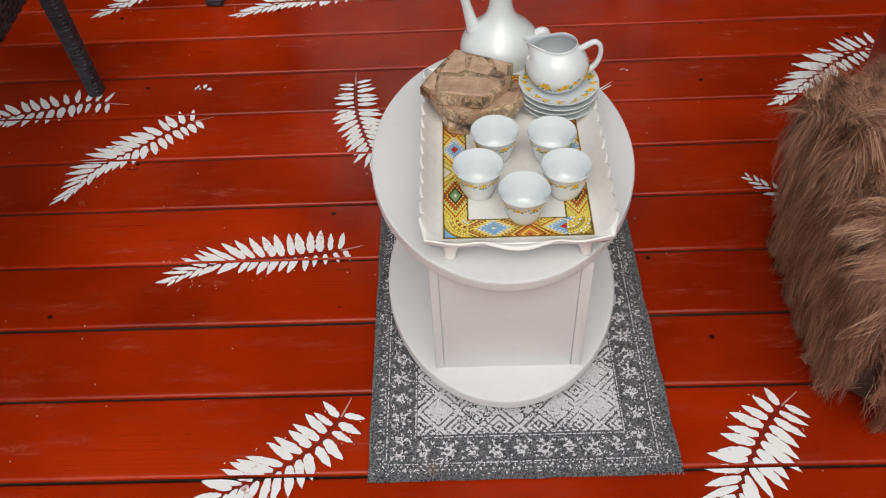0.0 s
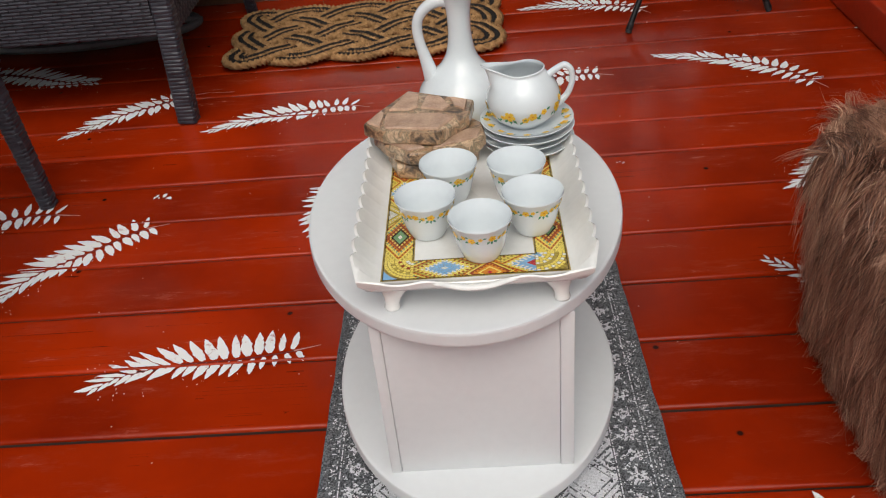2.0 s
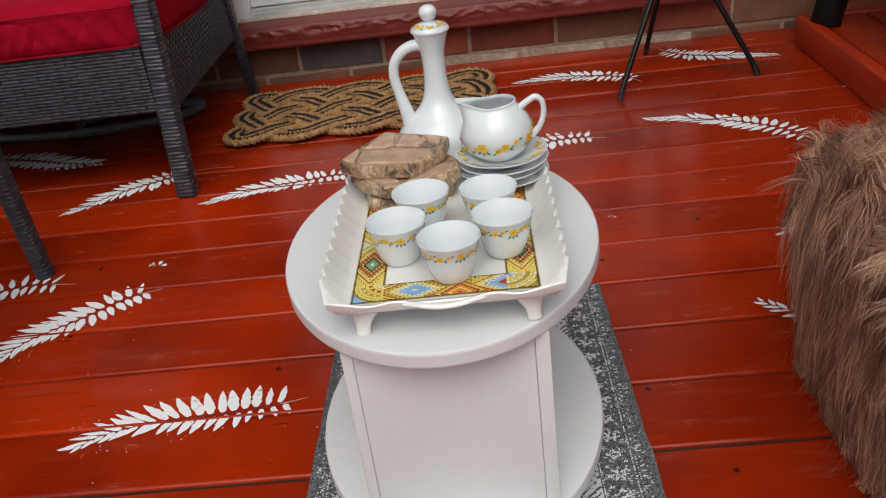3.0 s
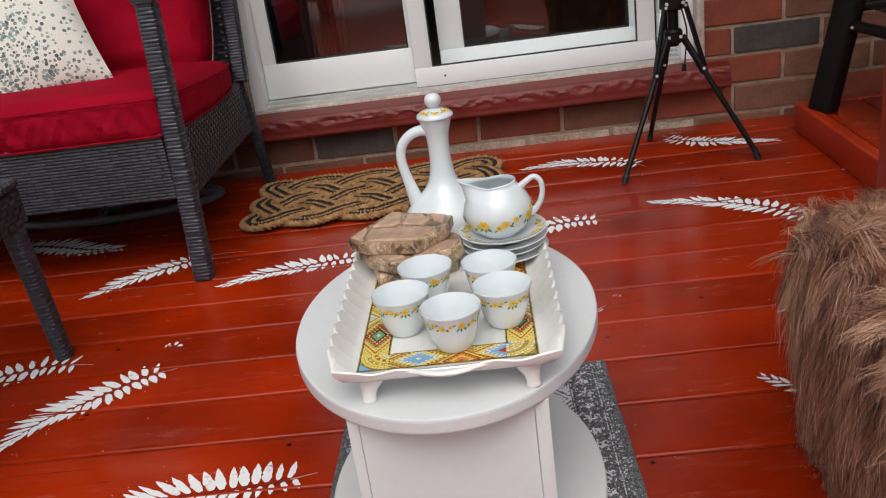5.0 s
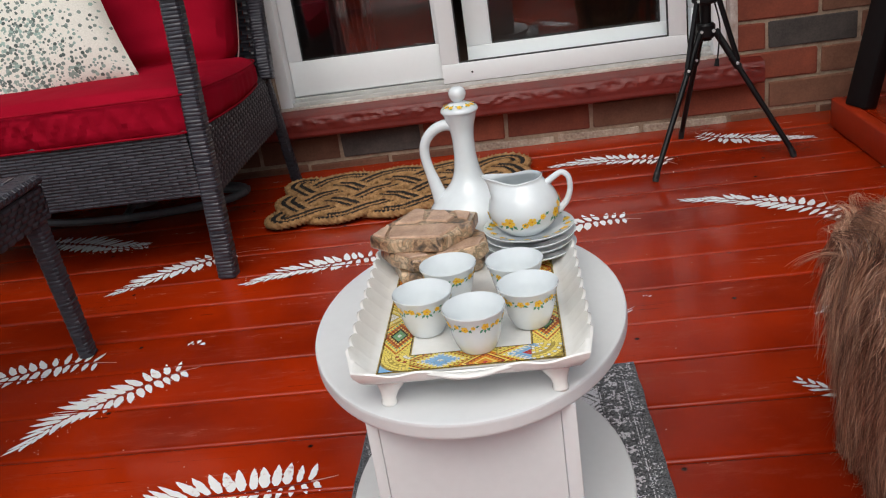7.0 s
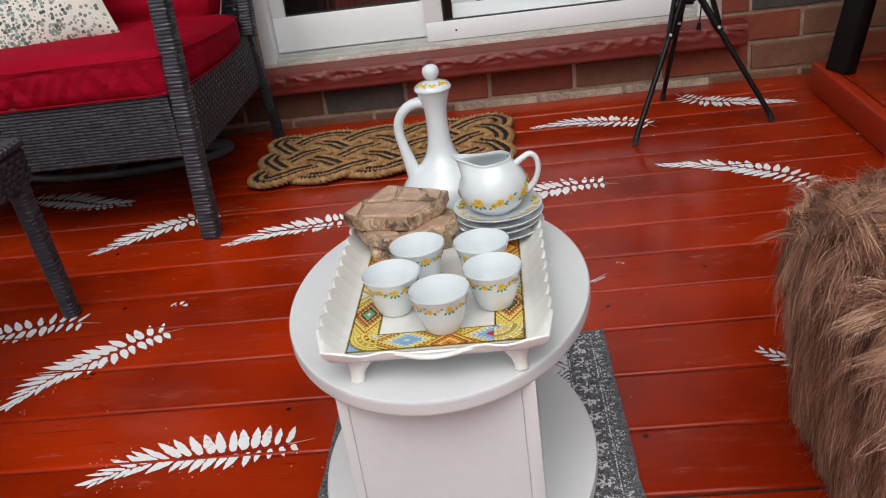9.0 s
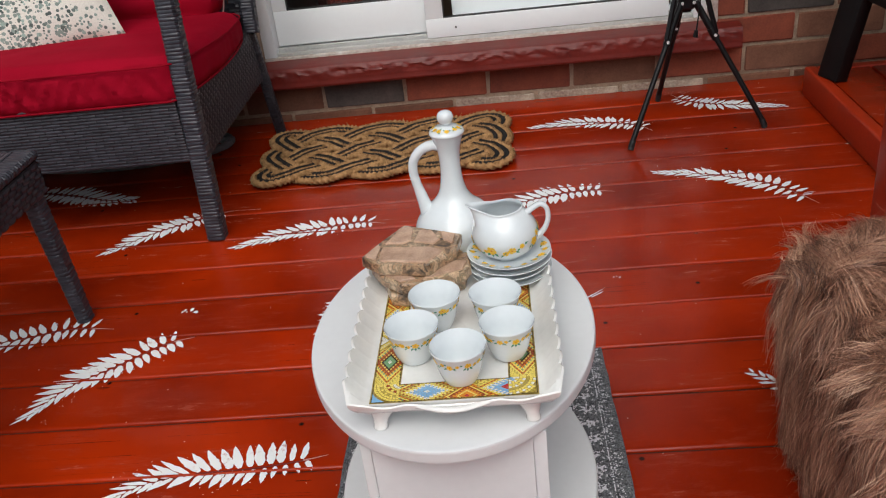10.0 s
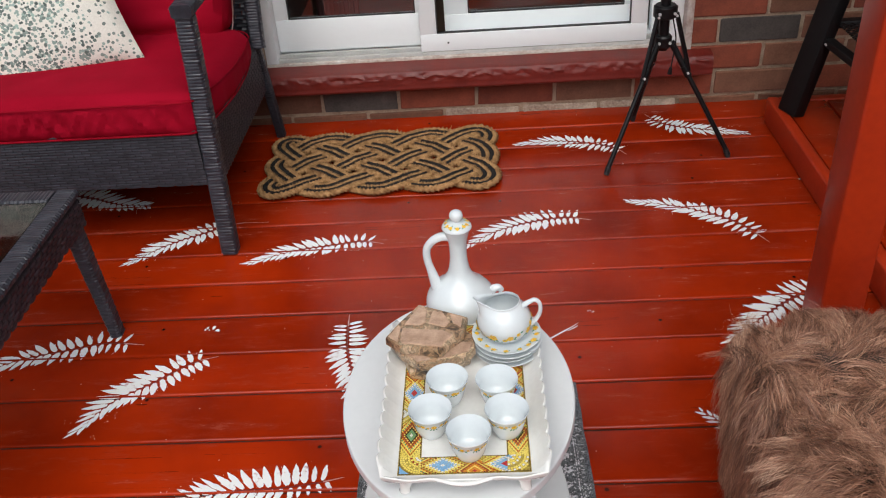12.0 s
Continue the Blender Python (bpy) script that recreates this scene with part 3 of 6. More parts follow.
def weave(origin, u, v, length, height, reed=0.052, row=0.0095, lift=0.0022, seed=1, slope=0.0):
    """A woven panel: staggered arched reeds over the plane of u and v."""
    bm = bmesh.new()
    o, u, v = Vector(origin), Vector(u).normalized(), Vector(v).normalized()
    out = u.cross(v)
    rng = random.Random(seed)
    rows = int(height / row)
    for j in range(rows):
        s = -reed * (0.5 if j % 2 else 0.0) + rng.uniform(-0.004, 0.004)
        while s < length:
            a, b = max(0.0, s), min(length, s + reed - 0.003)
            if b - a > 0.008:
                grid = []
                for i in range(6):
                    f = i / 5
                    h = lift * math.sin(math.pi * f) * rng.uniform(0.85, 1.15)
                    c = o + u * (a + (b - a) * f) + v * (row * (j + 0.5) + slope * f)
                    grid.append([bm.verts.new(c + v * (q * row * (0.43 + 0.10 * math.sin(math.pi * f))) + out * (h + (0.0013 if q == 0 else 0))) for q in (-1, 0, 1)])
                for g, k in zip(grid, grid[1:]):
                    bm.faces.new((g[0], k[0], k[1], g[1]))
                    bm.faces.new((g[1], k[1], k[2], g[2]))
            s += reed
    return bm


def polygon(bm, pts, index=0):
    f = bm.faces.new([bm.verts.new(p) for p in pts])
    f.material_index = index
    return f


# ---- the setting ----
GAP0, PITCH = 0.639, 0.145
WALL_Y = 2.81
DOOR_X0, DOOR_X1, DOOR_Z1 = -0.575, 0.896, 2.25


def build_ground():
    bm = bmesh.new()
    bmesh.ops.create_grid(bm, x_segments=24, y_segments=24, size=60)
    for v in bm.verts:
        v.co.z = -0.62 + 0.04 * noise.noise(v.co * 0.3)
    solo("ground", bm, LAWN, "short green lawn around the deck", "ground", kind="structure")


def build_hedge():
    """A clipped hedge at the far side of the garden: many small leaf faces over an uneven core."""
    rng = np.random.default_rng(4)
    n = 9000
    c = np.stack([rng.uniform(-9, 9, n), -7.2 + rng.normal(0, 0.22, n), rng.uniform(-0.6, 1.5, n) + 0.12 * rng.normal(0, 1, n)], 1)
    a = rng.normal(0, 1, (n, 3))
    a /= np.linalg.norm(a, axis=1)[:, None]
    b = np.cross(a, rng.normal(0, 1, (n, 3)))
    b /= np.linalg.norm(b, axis=1)[:, None]
    s = rng.uniform(0.05, 0.11, (n, 1))
    verts = np.concatenate([c - a * s, c + b * s * 0.5, c + a * s, c - b * s * 0.5], 1).reshape(-1, 3)
    me = bpy.data.meshes.new("hedge")
    me.from_pydata(verts.tolist(), [], np.arange(4 * n).reshape(-1, 4).tolist())
    me.materials.append(HEDGE)
    tagged(new("hedge", me), "dark green leafy hedge behind the deck", "hedge", kind="stuff")


def build_wall():
    wall = thing("wall_north", "red-brown brick house wall with pale mortar", "wall", kind="structure")
    y0, y1 = WALL_Y - 0.0026, WALL_Y + 0.22
    part("mortar_bed", block(-3.2, DOOR_X0, y0, y1, -0.6, 2.6, 0), MORTAR, wall)
    part("mortar_bed", block(DOOR_X1, 3.2, y0, y1, -0.6, 2.6, 0), MORTAR, wall)
    part("mortar_bed", block(DOOR_X0, DOOR_X1, y0, y1, -0.6, 0.125, 0), MORTAR, wall)
    part("mortar_bed", block(DOOR_X0, DOOR_X1, y0, y1, DOOR_Z1, 2.6, 0), MORTAR, wall)
    return wall


def build_bricks(wall):
    """Bricks laid in running bond, course by course, with slightly uneven faces."""
    rng = random.Random(11)
    pitch_x, pitch_z, joint = 0.278, 0.0935, 0.0115
    shapes = {}

    def brick_mesh(length, kind, mat):
        key = (round(length, 2), kind)
        if key not in shapes:
            bm = block(-length / 2, length / 2, -0.008, 0.05, -0.0412, 0.0412, 0.0035, 1)
            for v in bm.verts:
                v.co += Vector((rng.uniform(-1, 1), rng.uniform(-1, 1), rng.uniform(-1, 1))) * 0.0020
            shapes[key] = mesh_of(bm, "brick", mat, smooth=False)
        return shapes[key]

    def lay(x0, x1, z, kind):
        if x1 - x0 < 0.03:
            return
        mat = {"red": BRICK, "dark": BRICK_DARK, "tan": BRICK_TAN, "flaked": BRICK_FLAKED}[kind]
        ob = new("brick", brick_mesh(x1 - x0 - joint, kind, mat))
        ob.matrix_basis = pose((x0 + x1) / 2, WALL_Y + rng.uniform(-0.002, 0.002), z, 0, 0, rng.uniform(-0.25, 0.25))
        ob.parent = wall

    for j in range(-1, 27):
        zc = 0.075 + pitch_z * j
        x = -0.392 + (pitch_x / 2 + 0.02 if j % 2 else 0.0) - 6 * pitch_x
        while x < 2.1:
            a, b = x, x + pitch_x
            x = b
            kind = "red"
            roll = rng.random()
            if j == -1:
                kind = "flaked" if -0.16 < a < 0.75 else "tan"
            elif j == 0 and -0.4 < a < -0.3:
                kind = "dark"
            elif j == 0 and b < 0.8:
                kind = "tan" if roll < 0.75 else "red"
            elif j == 2 and 0.95 < a < 1.1:
                kind = "dark"
            elif j == 2 and a > 1.2:
                kind = "tan"
            elif roll < 0.12 and j > 4:
                kind = "dark"
            elif roll < 0.22:
                kind = "tan"
            if j < 1 or zc > DOOR_Z1 + 0.05:
                lay(max(a, -2.0), b, zc, kind)
            elif b <= DOOR_X0 or a >= DOOR_X1:
                lay(a, b, zc, kind)
            else:
                if a < DOOR_X0 - 0.02:
                    lay(a, DOOR_X0, zc, kind)
                if b > DOOR_X1 + 0.02:
                    lay(DOOR_X1, b, zc, kind)


def build_sill():
    """Stone sill under the door, painted red: a smooth top, a chipped band along its front edge and a plainer face below."""
    bm = bmesh.new()
    nx, prof = 420, [(2.835, 0.2055), (2.79, 0.2035), (2.752, 0.200), (2.742, 0.192), (2.737, 0.174), (2.736, 0.152), (2.741, 0.131), (2.80, 0.127)]
    prof = smooth_profile(prof, 4)
    rings = []
    for i in range(nx + 1):
        x = -0.70 + 1.675 * i / nx
        ring = []
        for y, z in prof:
            band = math.exp(-((z - 0.181) / 0.013) ** 2) if y < 2.76 else 0.0
            chip = abs(noise.noise(Vector((x * 17, z * 34, 1.3)))) * 2.2 - 0.55 + 0.5 * noise.noise(Vector((x * 52, z * 80, 4.1)))
            low = noise.noise(Vector((x * 9, z * 12, 8.2))) + 0.4 * noise.noise(Vector((x * 30, z * 40, 2.2)))
            front = 1.0 if y < 2.78 else 0.0
            brow = 0.0022 * noise.noise(Vector((x * 13, 0, 7))) * math.exp(-((z - 0.198) / 0.006) ** 2) * (1.0 if y < 2.775 else 0.0)
            ring.append(bm.verts.new((x, y + 0.0062 * band * chip + 0.0012 * low * front, z + brow + 0.0006 * low)))
        rings.append(ring)
    for a, b in zip(rings, rings[1:]):
        for k in range(len(prof) - 1):
            bm.faces.new((a[k], a[k + 1], b[k + 1], b[k]))
    bm.faces.new(rings[0])
    bm.faces.new(rings[-1])
    solo("door_sill", bm, SILL_PAINT, "red-painted stone sill with a chipped front edge under the patio door", "sill", kind="structure", smooth=False)


def build_door():
    """White sliding patio door: tracks, frame, a glazed leaf and a screen leaf in front of the second glazed leaf."""
    d = thing("door_1", "white vinyl sliding patio door with dark glass", "door", kind="structure")
    part("track", block(DOOR_X0, DOOR_X1, 2.832, 2.99, 0.198, 0.214, 0.002), FLAKED_PAINT, d, "flaking white painted threshold")
    part("track", block(DOOR_X0 + 0.03, DOOR_X1 - 0.05, 2.846, 2.862, 0.214, 0.226, 0.0015), GREY_TRACK, d, "worn aluminium door track")
    part("track", block(DOOR_X0 + 0.03, DOOR_X1 - 0.05, 2.873, 2.887, 0.214, 0.236, 0.0015), GREY_TRACK, d)
    part("track", block(DOOR_X0 + 0.03, DOOR_X1 - 0.05, 2.91, 2.97, 0.214, 0.238, 0.0015), WHITE_VINYL, d)
    for x0, x1 in ((DOOR_X0, DOOR_X0 + 0.042), (0.842, DOOR_X1 - 0.012)):
        part("jamb", block(x0, x1, 2.836, 2.99, 0.2145, DOOR_Z1, 0.003), WHITE_VINYL, d)
    part("brick_mould", block(DOOR_X1 - 0.012, DOOR_X1 + 0.012, 2.79, 2.86, 0.206, DOOR_Z1, 0.003), FLAKED_PAINT, d, "cream painted door moulding")
    part("lintel_frame", block(DOOR_X0 + 0.042, 0.842, 2.836, 2.99, DOOR_Z1 - 0.06, DOOR_Z1, 0.003), WHITE_VINYL, d)

    def leaf(name, x0, x1, y0, y1, bottom, rail, stile, label):
        top = DOOR_Z1 - 0.062
        lf = part(name, block(x0, x1, y0, y1, bottom, bottom + rail, 0.003), WHITE_VINYL, d, label)
        part("stile", block(x0, x0 + stile, y0 + 0.0005, y1 - 0.0005, bottom + rail, top, 0.003), WHITE_VINYL, lf)
        part("stile", block(x1 - stile, x1, y0 + 0.0005, y1 - 0.0005, bottom + rail, top, 0.003), WHITE_VINYL, lf)
        part("top_rail", block(x0 + stile, x1 - stile, y0 + 0.001, y1 - 0.001, top - 0.07, top, 0.003), WHITE_VINYL, lf)
        ym = (y0 + y1) / 2
        pane = part("pane", block(x0 + stile - 0.004, x1 - stile + 0.004, ym - 0.003, ym + 0.003, bottom + rail - 0.004, top - 0.066, 0), DOOR_GLASS, lf)
        pane.visible_shadow = False
        gb = bmesh.new()
        for box in ((x0 + stile, x1 - stile, bottom + rail, bottom + rail + 0.0035), (x0 + stile, x0 + stile + 0.0035, bottom + rail + 0.0035, top - 0.07),
                    (x1 - stile - 0.0035, x1 - stile, bottom + rail + 0.0035, top - 0.07)):
            block(box[0], box[1], y0 + 0.004, ym - 0.0032, box[2], box[3], 0, bm=gb)
        part("gasket", gb, DARK_GASKET, lf, smooth=False)
        return lf

    leaf("fixed_leaf", -0.532, 0.012, 2.888, 2.922, 0.239, 0.116, 0.048, "glazed leaf with a wide white bottom rail")
    leaf("sliding_leaf", 0.062, 0.785, 2.948, 2.985, 0.239, 0.084, 0.085, "glazed leaf behind the screen leaf")
    s0 = part("screen_leaf", block(-0.022, 0.764, 2.845, 2.870, 0.228, 0.290, 0.003), WHITE_VINYL, d, "white screen leaf")
    part("stile", block(-0.022, 0.036, 2.8455, 2.8695, 0.290, 2.18, 0.003), WHITE_VINYL, s0)
    part("stile", block(0.708, 0.764, 2.8455, 2.8695, 0.290, 2.18, 0.003), WHITE_VINYL, s0)
    gb = bmesh.new()
    for box in ((0.036, 0.708, 0.290, 0.2932), (0.036, 0.0392, 0.2932, 2.18), (0.7048, 0.708, 0.2932, 2.18)):
        block(box[0], box[1], 2.850, 2.865, box[2], box[3], 0, bm=gb)
    part("gasket", gb, DARK_GASKET, s0, smooth=False)
    part("side_frame", block(0.788, 0.842, 2.90, 2.95, 0.239, 0.36, 0.003), WHITE_VINYL, d)
    part("side_frame", block(0.788, 0.806, 2.9005, 2.9495, 0.36, DOOR_Z1 - 0.062, 0.003), WHITE_VINYL, d)
    sb = bmesh.new()
    bmesh.ops.create_uvsphere(sb, u_segments=8, v_segments=6, radius=0.0035)
    for v in sb.verts:
        v.co += Vector((0.075, 2.8445, 0.258))
    part("screw", sb, DARK_GASKET, s0)


def build_room():
    """The dark room behind the glass."""
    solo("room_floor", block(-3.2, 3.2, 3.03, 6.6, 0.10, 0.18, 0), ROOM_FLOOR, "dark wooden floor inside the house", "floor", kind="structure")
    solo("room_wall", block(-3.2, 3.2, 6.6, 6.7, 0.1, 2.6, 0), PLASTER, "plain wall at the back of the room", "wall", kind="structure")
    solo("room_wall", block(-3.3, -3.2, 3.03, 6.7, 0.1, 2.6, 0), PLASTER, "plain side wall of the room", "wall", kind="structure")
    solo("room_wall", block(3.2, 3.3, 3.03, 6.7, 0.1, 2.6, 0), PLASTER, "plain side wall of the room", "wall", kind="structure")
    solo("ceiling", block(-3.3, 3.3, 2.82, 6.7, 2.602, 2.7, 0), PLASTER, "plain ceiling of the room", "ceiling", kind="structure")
    bm = bmesh.new()
    prev = None
    for i in range(61):
        x = -0.42 + 0.16 * i / 60
        y = 3.12 + 0.018 * math.sin(i * 0.9)
        col = [bm.verts.new((x, y, z)) for z in (0.21, 0.9, 1.6, 2.3)]
        if prev:
            for k in range(3):
                bm.faces.new((prev[k], col[k], col[k + 1], prev[k + 1]))
        prev = col
    bmesh.ops.solidify(bm, geom=bm.faces[:], thickness=0.002)
    solo("curtain", bm, CURTAIN, "dark red curtain hanging inside the door", "curtain")


def build_upper_storey():
    """The plain upper wall of the house, with its eave."""
    u = thing("upper_storey", "plain brick upper storey of the house", "wall", kind="structure")
    part("wall_face", block(-3.2, 3.2, WALL_Y + 0.006, WALL_Y + 0.22, 2.705, 5.6, 0), UPPER_BRICK, u)
    part("eave", block(-3.4, 3.4, WALL_Y - 0.45, WALL_Y + 0.25, 5.6, 5.75, 0.01), WHITE_VINYL, u)


def build_shade_fence():
    """A tall dark board fence beyond the step, added out of view to block light."""
    f = thing("fence", "added tall dark board fence beside the deck, out of view, to block light", "fence", kind="structure")
    for k in range(14):
        part("fence_board", block(2.05, 2.075, 0.80 + 0.142 * k, 0.936 + 0.142 * k, -0.3, 2.4, 0.003), JOIST, f)
    for z in (0.3, 1.9):
        part("fence_rail", block(2.075, 2.11, 0.80, 2.78, z, z + 0.09, 0.003), JOIST, f)


def build_shade_eave():
    """An added boarded overhang along the house, out of view, that shades door and deck."""
    solo("eave", block(-4.0, 4.0, 2.10, 2.79, 2.62, 2.78, 0.01), JOIST, "added dark overhang above the patio door, out of view, for shade", "eave", kind="structure")


def build_shade_roof():
    """A low boarded roof on the red post, added out of view to darken the step."""
    r = thing("side_roof", "added low boarded roof over the step, out of view, for shade", "roof", kind="structure")
    part("beam", block(0.862, 0.952, 1.34, 2.79, 2.5, 2.59, 0.004), RED_PAINT, r)
    for k in range(9):
        part("roof_board", block(0.955 + 0.125 * k, 1.076 + 0.125 * k, 1.30, 2.79, 2.52, 2.548, 0.003), JOIST, r)


def build_platform():
    """Low boxed step along the side of the deck, with a fascia board and its own planks."""
    p = thing("deck_step", "low red-painted wooden step along the deck", "step", kind="structure", at=pose(1.129, 2.224, 0, 0, 0, -0.8))
    part("fascia", block(0, 0.036, -0.735, 0.405, 0.0, 0.090, 0.007, 3), RED_PAINT, p)
    part("fascia", block(0.036, 0.905, -0.735, -0.699, 0.0, 0.090, 0.005), RED_PAINT, p)
    part("fascia", block(0.036, 0.905, 0.369, 0.405, 0.0, 0.0895, 0.005), RED_PAINT, p)
    x = 0.040
    while x < 0.78:
        part("plank", block(x, x + 0.139, -0.699, 0.367, 0.052, 0.087, 0.004), DECK, p)
        x += 0.1445
    return p


def build_post(x, y, half=0.045, top=2.5, paint=RED_PAINT, label="square wooden post painted glossy red"):
    bm = block(-half, half, -half, half, 0, top, 0.006, 3)
    solo("deck_post", bm, paint, label, "post", "deck posts", at=pose(x, y, 0))


def build_railing():
    """The red railing along the garden edge of the deck: stacked boards under a flat top rail."""
    r = thing("railing", "red-painted wooden railing along the edge of the deck", "railing", kind="structure")
    for x in (-2.7, -1.5, 0.3, 2.3):
        part("baluster_post", block(x - 0.045, x + 0.045, -1.66, -1.57, 0, 0.80, 0.004), SUNLIT_RED, r)
    for z in (0.10, 0.28, 0.46, 0.64):
        part("rail_board", block(-2.8, 2.4, -1.57, -1.535, z, z + 0.14, 0.004), SUNLIT_RED, r)
    part("top_rail", block(-2.8, 2.4, -1.66, -1.52, 0.802, 0.838, 0.005), SUNLIT_RED, r)


def build_deck():
    deck = thing("floor", "wooden deck floor painted glossy red", "floor", kind="structure")
    part("joist_bed", block(-3.2, 3.0, GAP0 - 22 * PITCH, 2.80, -0.30, -0.045, 0), JOIST, deck)
    half, top, r = PITCH / 2 - 0.0024, 0.0, 0.0058
    cross = [(-half, -0.038), (-half, -r), (-half + r * 0.13, -r * 0.5), (-half + r * 0.5, -r * 0.13), (-half + r, top), (-half + r + 0.004, top + 0.0003), (half - r - 0.004, top + 0.0003), (half - r, top), (half - r * 0.5, -r * 0.13), (half - r * 0.13, -r * 0.5), (half, -r), (half, -0.038)]
    bm = bmesh.new()
    cols = [[bm.verts.new((x, y, z)) for y, z in cross] for x in (-3.1, 0.0, 2.9)]
    for a, b in zip(cols, cols[1:]):
        for k in range(len(cross) - 1):
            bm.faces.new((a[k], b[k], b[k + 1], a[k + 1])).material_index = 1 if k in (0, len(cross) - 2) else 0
    bm.faces.new(cols[0])
    bm.faces.new(cols[-1])
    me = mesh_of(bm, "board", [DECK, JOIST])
    rng = random.Random(5)
    for k in range(-22, 15):
        ob = new("board", me)
        ob.matrix_basis = pose(rng.uniform(-0.05, 0.05), GAP0 + PITCH * (k + 0.5), rng.uniform(-0.0014, 0.0002), rng.uniform(-0.35, 0.35), 0, rng.uniform(-0.04, 0.04))
        ob.parent = deck


def fern(points, pairs, long_side, short_side, width=0.30, fan=(20, 88), flip=False, skip=0.0, tail=0.0, label="white stencilled fern frond painted on the red deck"):
    """A stencilled frond: a thin stem from tip to stalk and pairs of pointed leaves, broken where the boards part."""
    t = thing("fern_print", label, "painted fern", "fern prints on the deck")
    pts = curve_points([(x, y, 0) for x, y in points], 8)
    dist = [0.0]
    for a, b in zip(pts, pts[1:]):
        dist.append(dist[-1] + (b - a).length)
    total = dist[-1]
    rng = random.Random(int(abs(points[0][0] * 991 + points[0][1] * 373)))

    def at(s):
        s = min(max(s, 0), total)
        for i in range(len(pts) - 1):
            if s <= dist[i + 1]:
                f = (s - dist[i]) / (dist[i + 1] - dist[i])
                return pts[i].lerp(pts[i + 1], f), (pts[i + 1] - pts[i]).normalized()
        return pts[-1], (pts[-1] - pts[-2]).normalized()

    def cut(bm):
        for k in range(-3, 16):
            g = GAP0 + PITCH * k
            for side in (-0.0032, 0.0032):
                bmesh.ops.bisect_plane(bm, geom=bm.verts[:] + bm.edges[:] + bm.faces[:], plane_co=(0, g + side, 0), plane_no=(0, 1, 0))
            gone = [f for f in bm.faces if abs(f.calc_center_median().y - g) < 0.0031]
            if gone:
                bmesh.ops.delete(bm, geom=gone, context="FACES")
        return bm

    z = 0.0022
    stem = bmesh.new()
    prev = None
    for i in range(13):
        s = total * (0.88 + 0.12 * i / 12)
        p, d = at(s)
        w = 0.0018 - 0.0012 * i / 12
        q = Vector((-d.y, d.x, 0))
        cur = (stem.verts.new(p + q * w + Vector((0, 0, z))), stem.verts.new(p - q * w + Vector((0, 0, z))))
        if prev:
            stem.faces.new((prev[0], prev[1], cur[1], cur[0]))
        prev = cur
    if tail:
        p, d = at(total)
        q = Vector((-d.y, d.x, 0)) * 0.0007
        for f in (0.5, 1.0):
            cur = tuple(stem.verts.new(p + Vector((tail * f, -0.004 * f, z)) + o) for o in (q, -q))
            stem.faces.new((prev[0], prev[1], cur[1], cur[0]))
            prev = cur
    part("stem", cut(stem), FADED_STENCIL, t, "faint rubbed white stalk", smooth=False)
    rib = bmesh.new()
    prev = None
    for i in range(25):
        p, d = at(total * (0.02 + 0.86 * i / 24))
        q = Vector((-d.y, d.x, 0)) * (0.0007 + 0.0010 * i / 24)
        cur = (rib.verts.new(p + q + Vector((0, 0, z - 0.0008))), rib.verts.new(p - q + Vector((0, 0, z - 0.0008))))
        if prev:
            rib.faces.new((prev[0], prev[1], cur[1], cur[0]))
        prev = cur
    part("midrib", cut(rib), MIDRIB, t, "thin dark maroon midrib", smooth=False)
    pairs = int(pairs * 1.35 + 0.5)
    reach = total * 0.90
    for i in range(pairs):
        f = (i + 0.4) / pairs
        if f < skip:
            continue
        p, d = at(reach * f)
        swell = min(1.0, 0.45 + 1.6 * f) * (1.0 if f < 0.70 else 1.0 - 1.25 * (f - 0.70))
        for side, size in ((1, long_side), (-1, short_side)):
            if flip:
                side = -side
            ang = (radians(fan[0]) + radians(fan[1]) * f ** 1.5 + rng.uniform(-0.13, 0.13)) * side
            back = -d
            way = Vector((back.x * math.cos(ang) - back.y * math.sin(ang), back.x * math.sin(ang) + back.y * math.cos(ang), 0))
            q = Vector((-way.y, way.x, 0))
            ln = 0.94 * size * swell * rng.uniform(0.86, 1.1)
            start = p + way * 0.0040 + d * (reach / pairs * 0.45 if side > 0 else 0)
            hw = min(ln * width * (0.5 if size >= long_side else 0.62), reach / pairs * (0.50 * math.sin(abs(ang)) + 0.07)) * rng.uniform(0.88, 1.1)
            bend = rng.uniform(-0.06, 0.10) * side
            ks = [k / 10 for k in range(11)]
            ws = (0.40, 0.74, 0.93, 1.0, 1.0, 0.96, 0.87, 0.73, 0.54, 0.31, 0.0)
            left = [start + way * ln * k + q * (hw * w * rng.uniform(0.80, 1.12) + bend * ln * k * k) for k, w in zip(ks, ws)]
            right = [start + way * ln * k - q * (hw * w * rng.uniform(0.80, 1.12) - bend * ln * k * k) for k, w in list(zip(ks, ws))[-2::-1]]
            bm = bmesh.new()
            polygon(bm, [o + Vector((0, 0, z + 0.00012 * (i % 4) + (0.00006 if side > 0 else 0))) for o in left + right])
            part("leaf", cut(bm), STENCIL, t, smooth=False)
    specks = bmesh.new()
    for _ in range(46):
        p, d = at(reach * rng.random())
        c = p + Vector((-d.y, d.x, 0)) * rng.choice((-1, 1)) * rng.uniform(0.3, 1.05) * long_side * 0.8
        r = rng.uniform(0.0004, 0.0013)
        polygon(specks, [c + Vector((r * rng.uniform(0.5, 1.3) * math.cos(q), r * rng.uniform(0.5, 1.3) * math.sin(q), z)) for q in [1.05 * j for j in range(6)]])
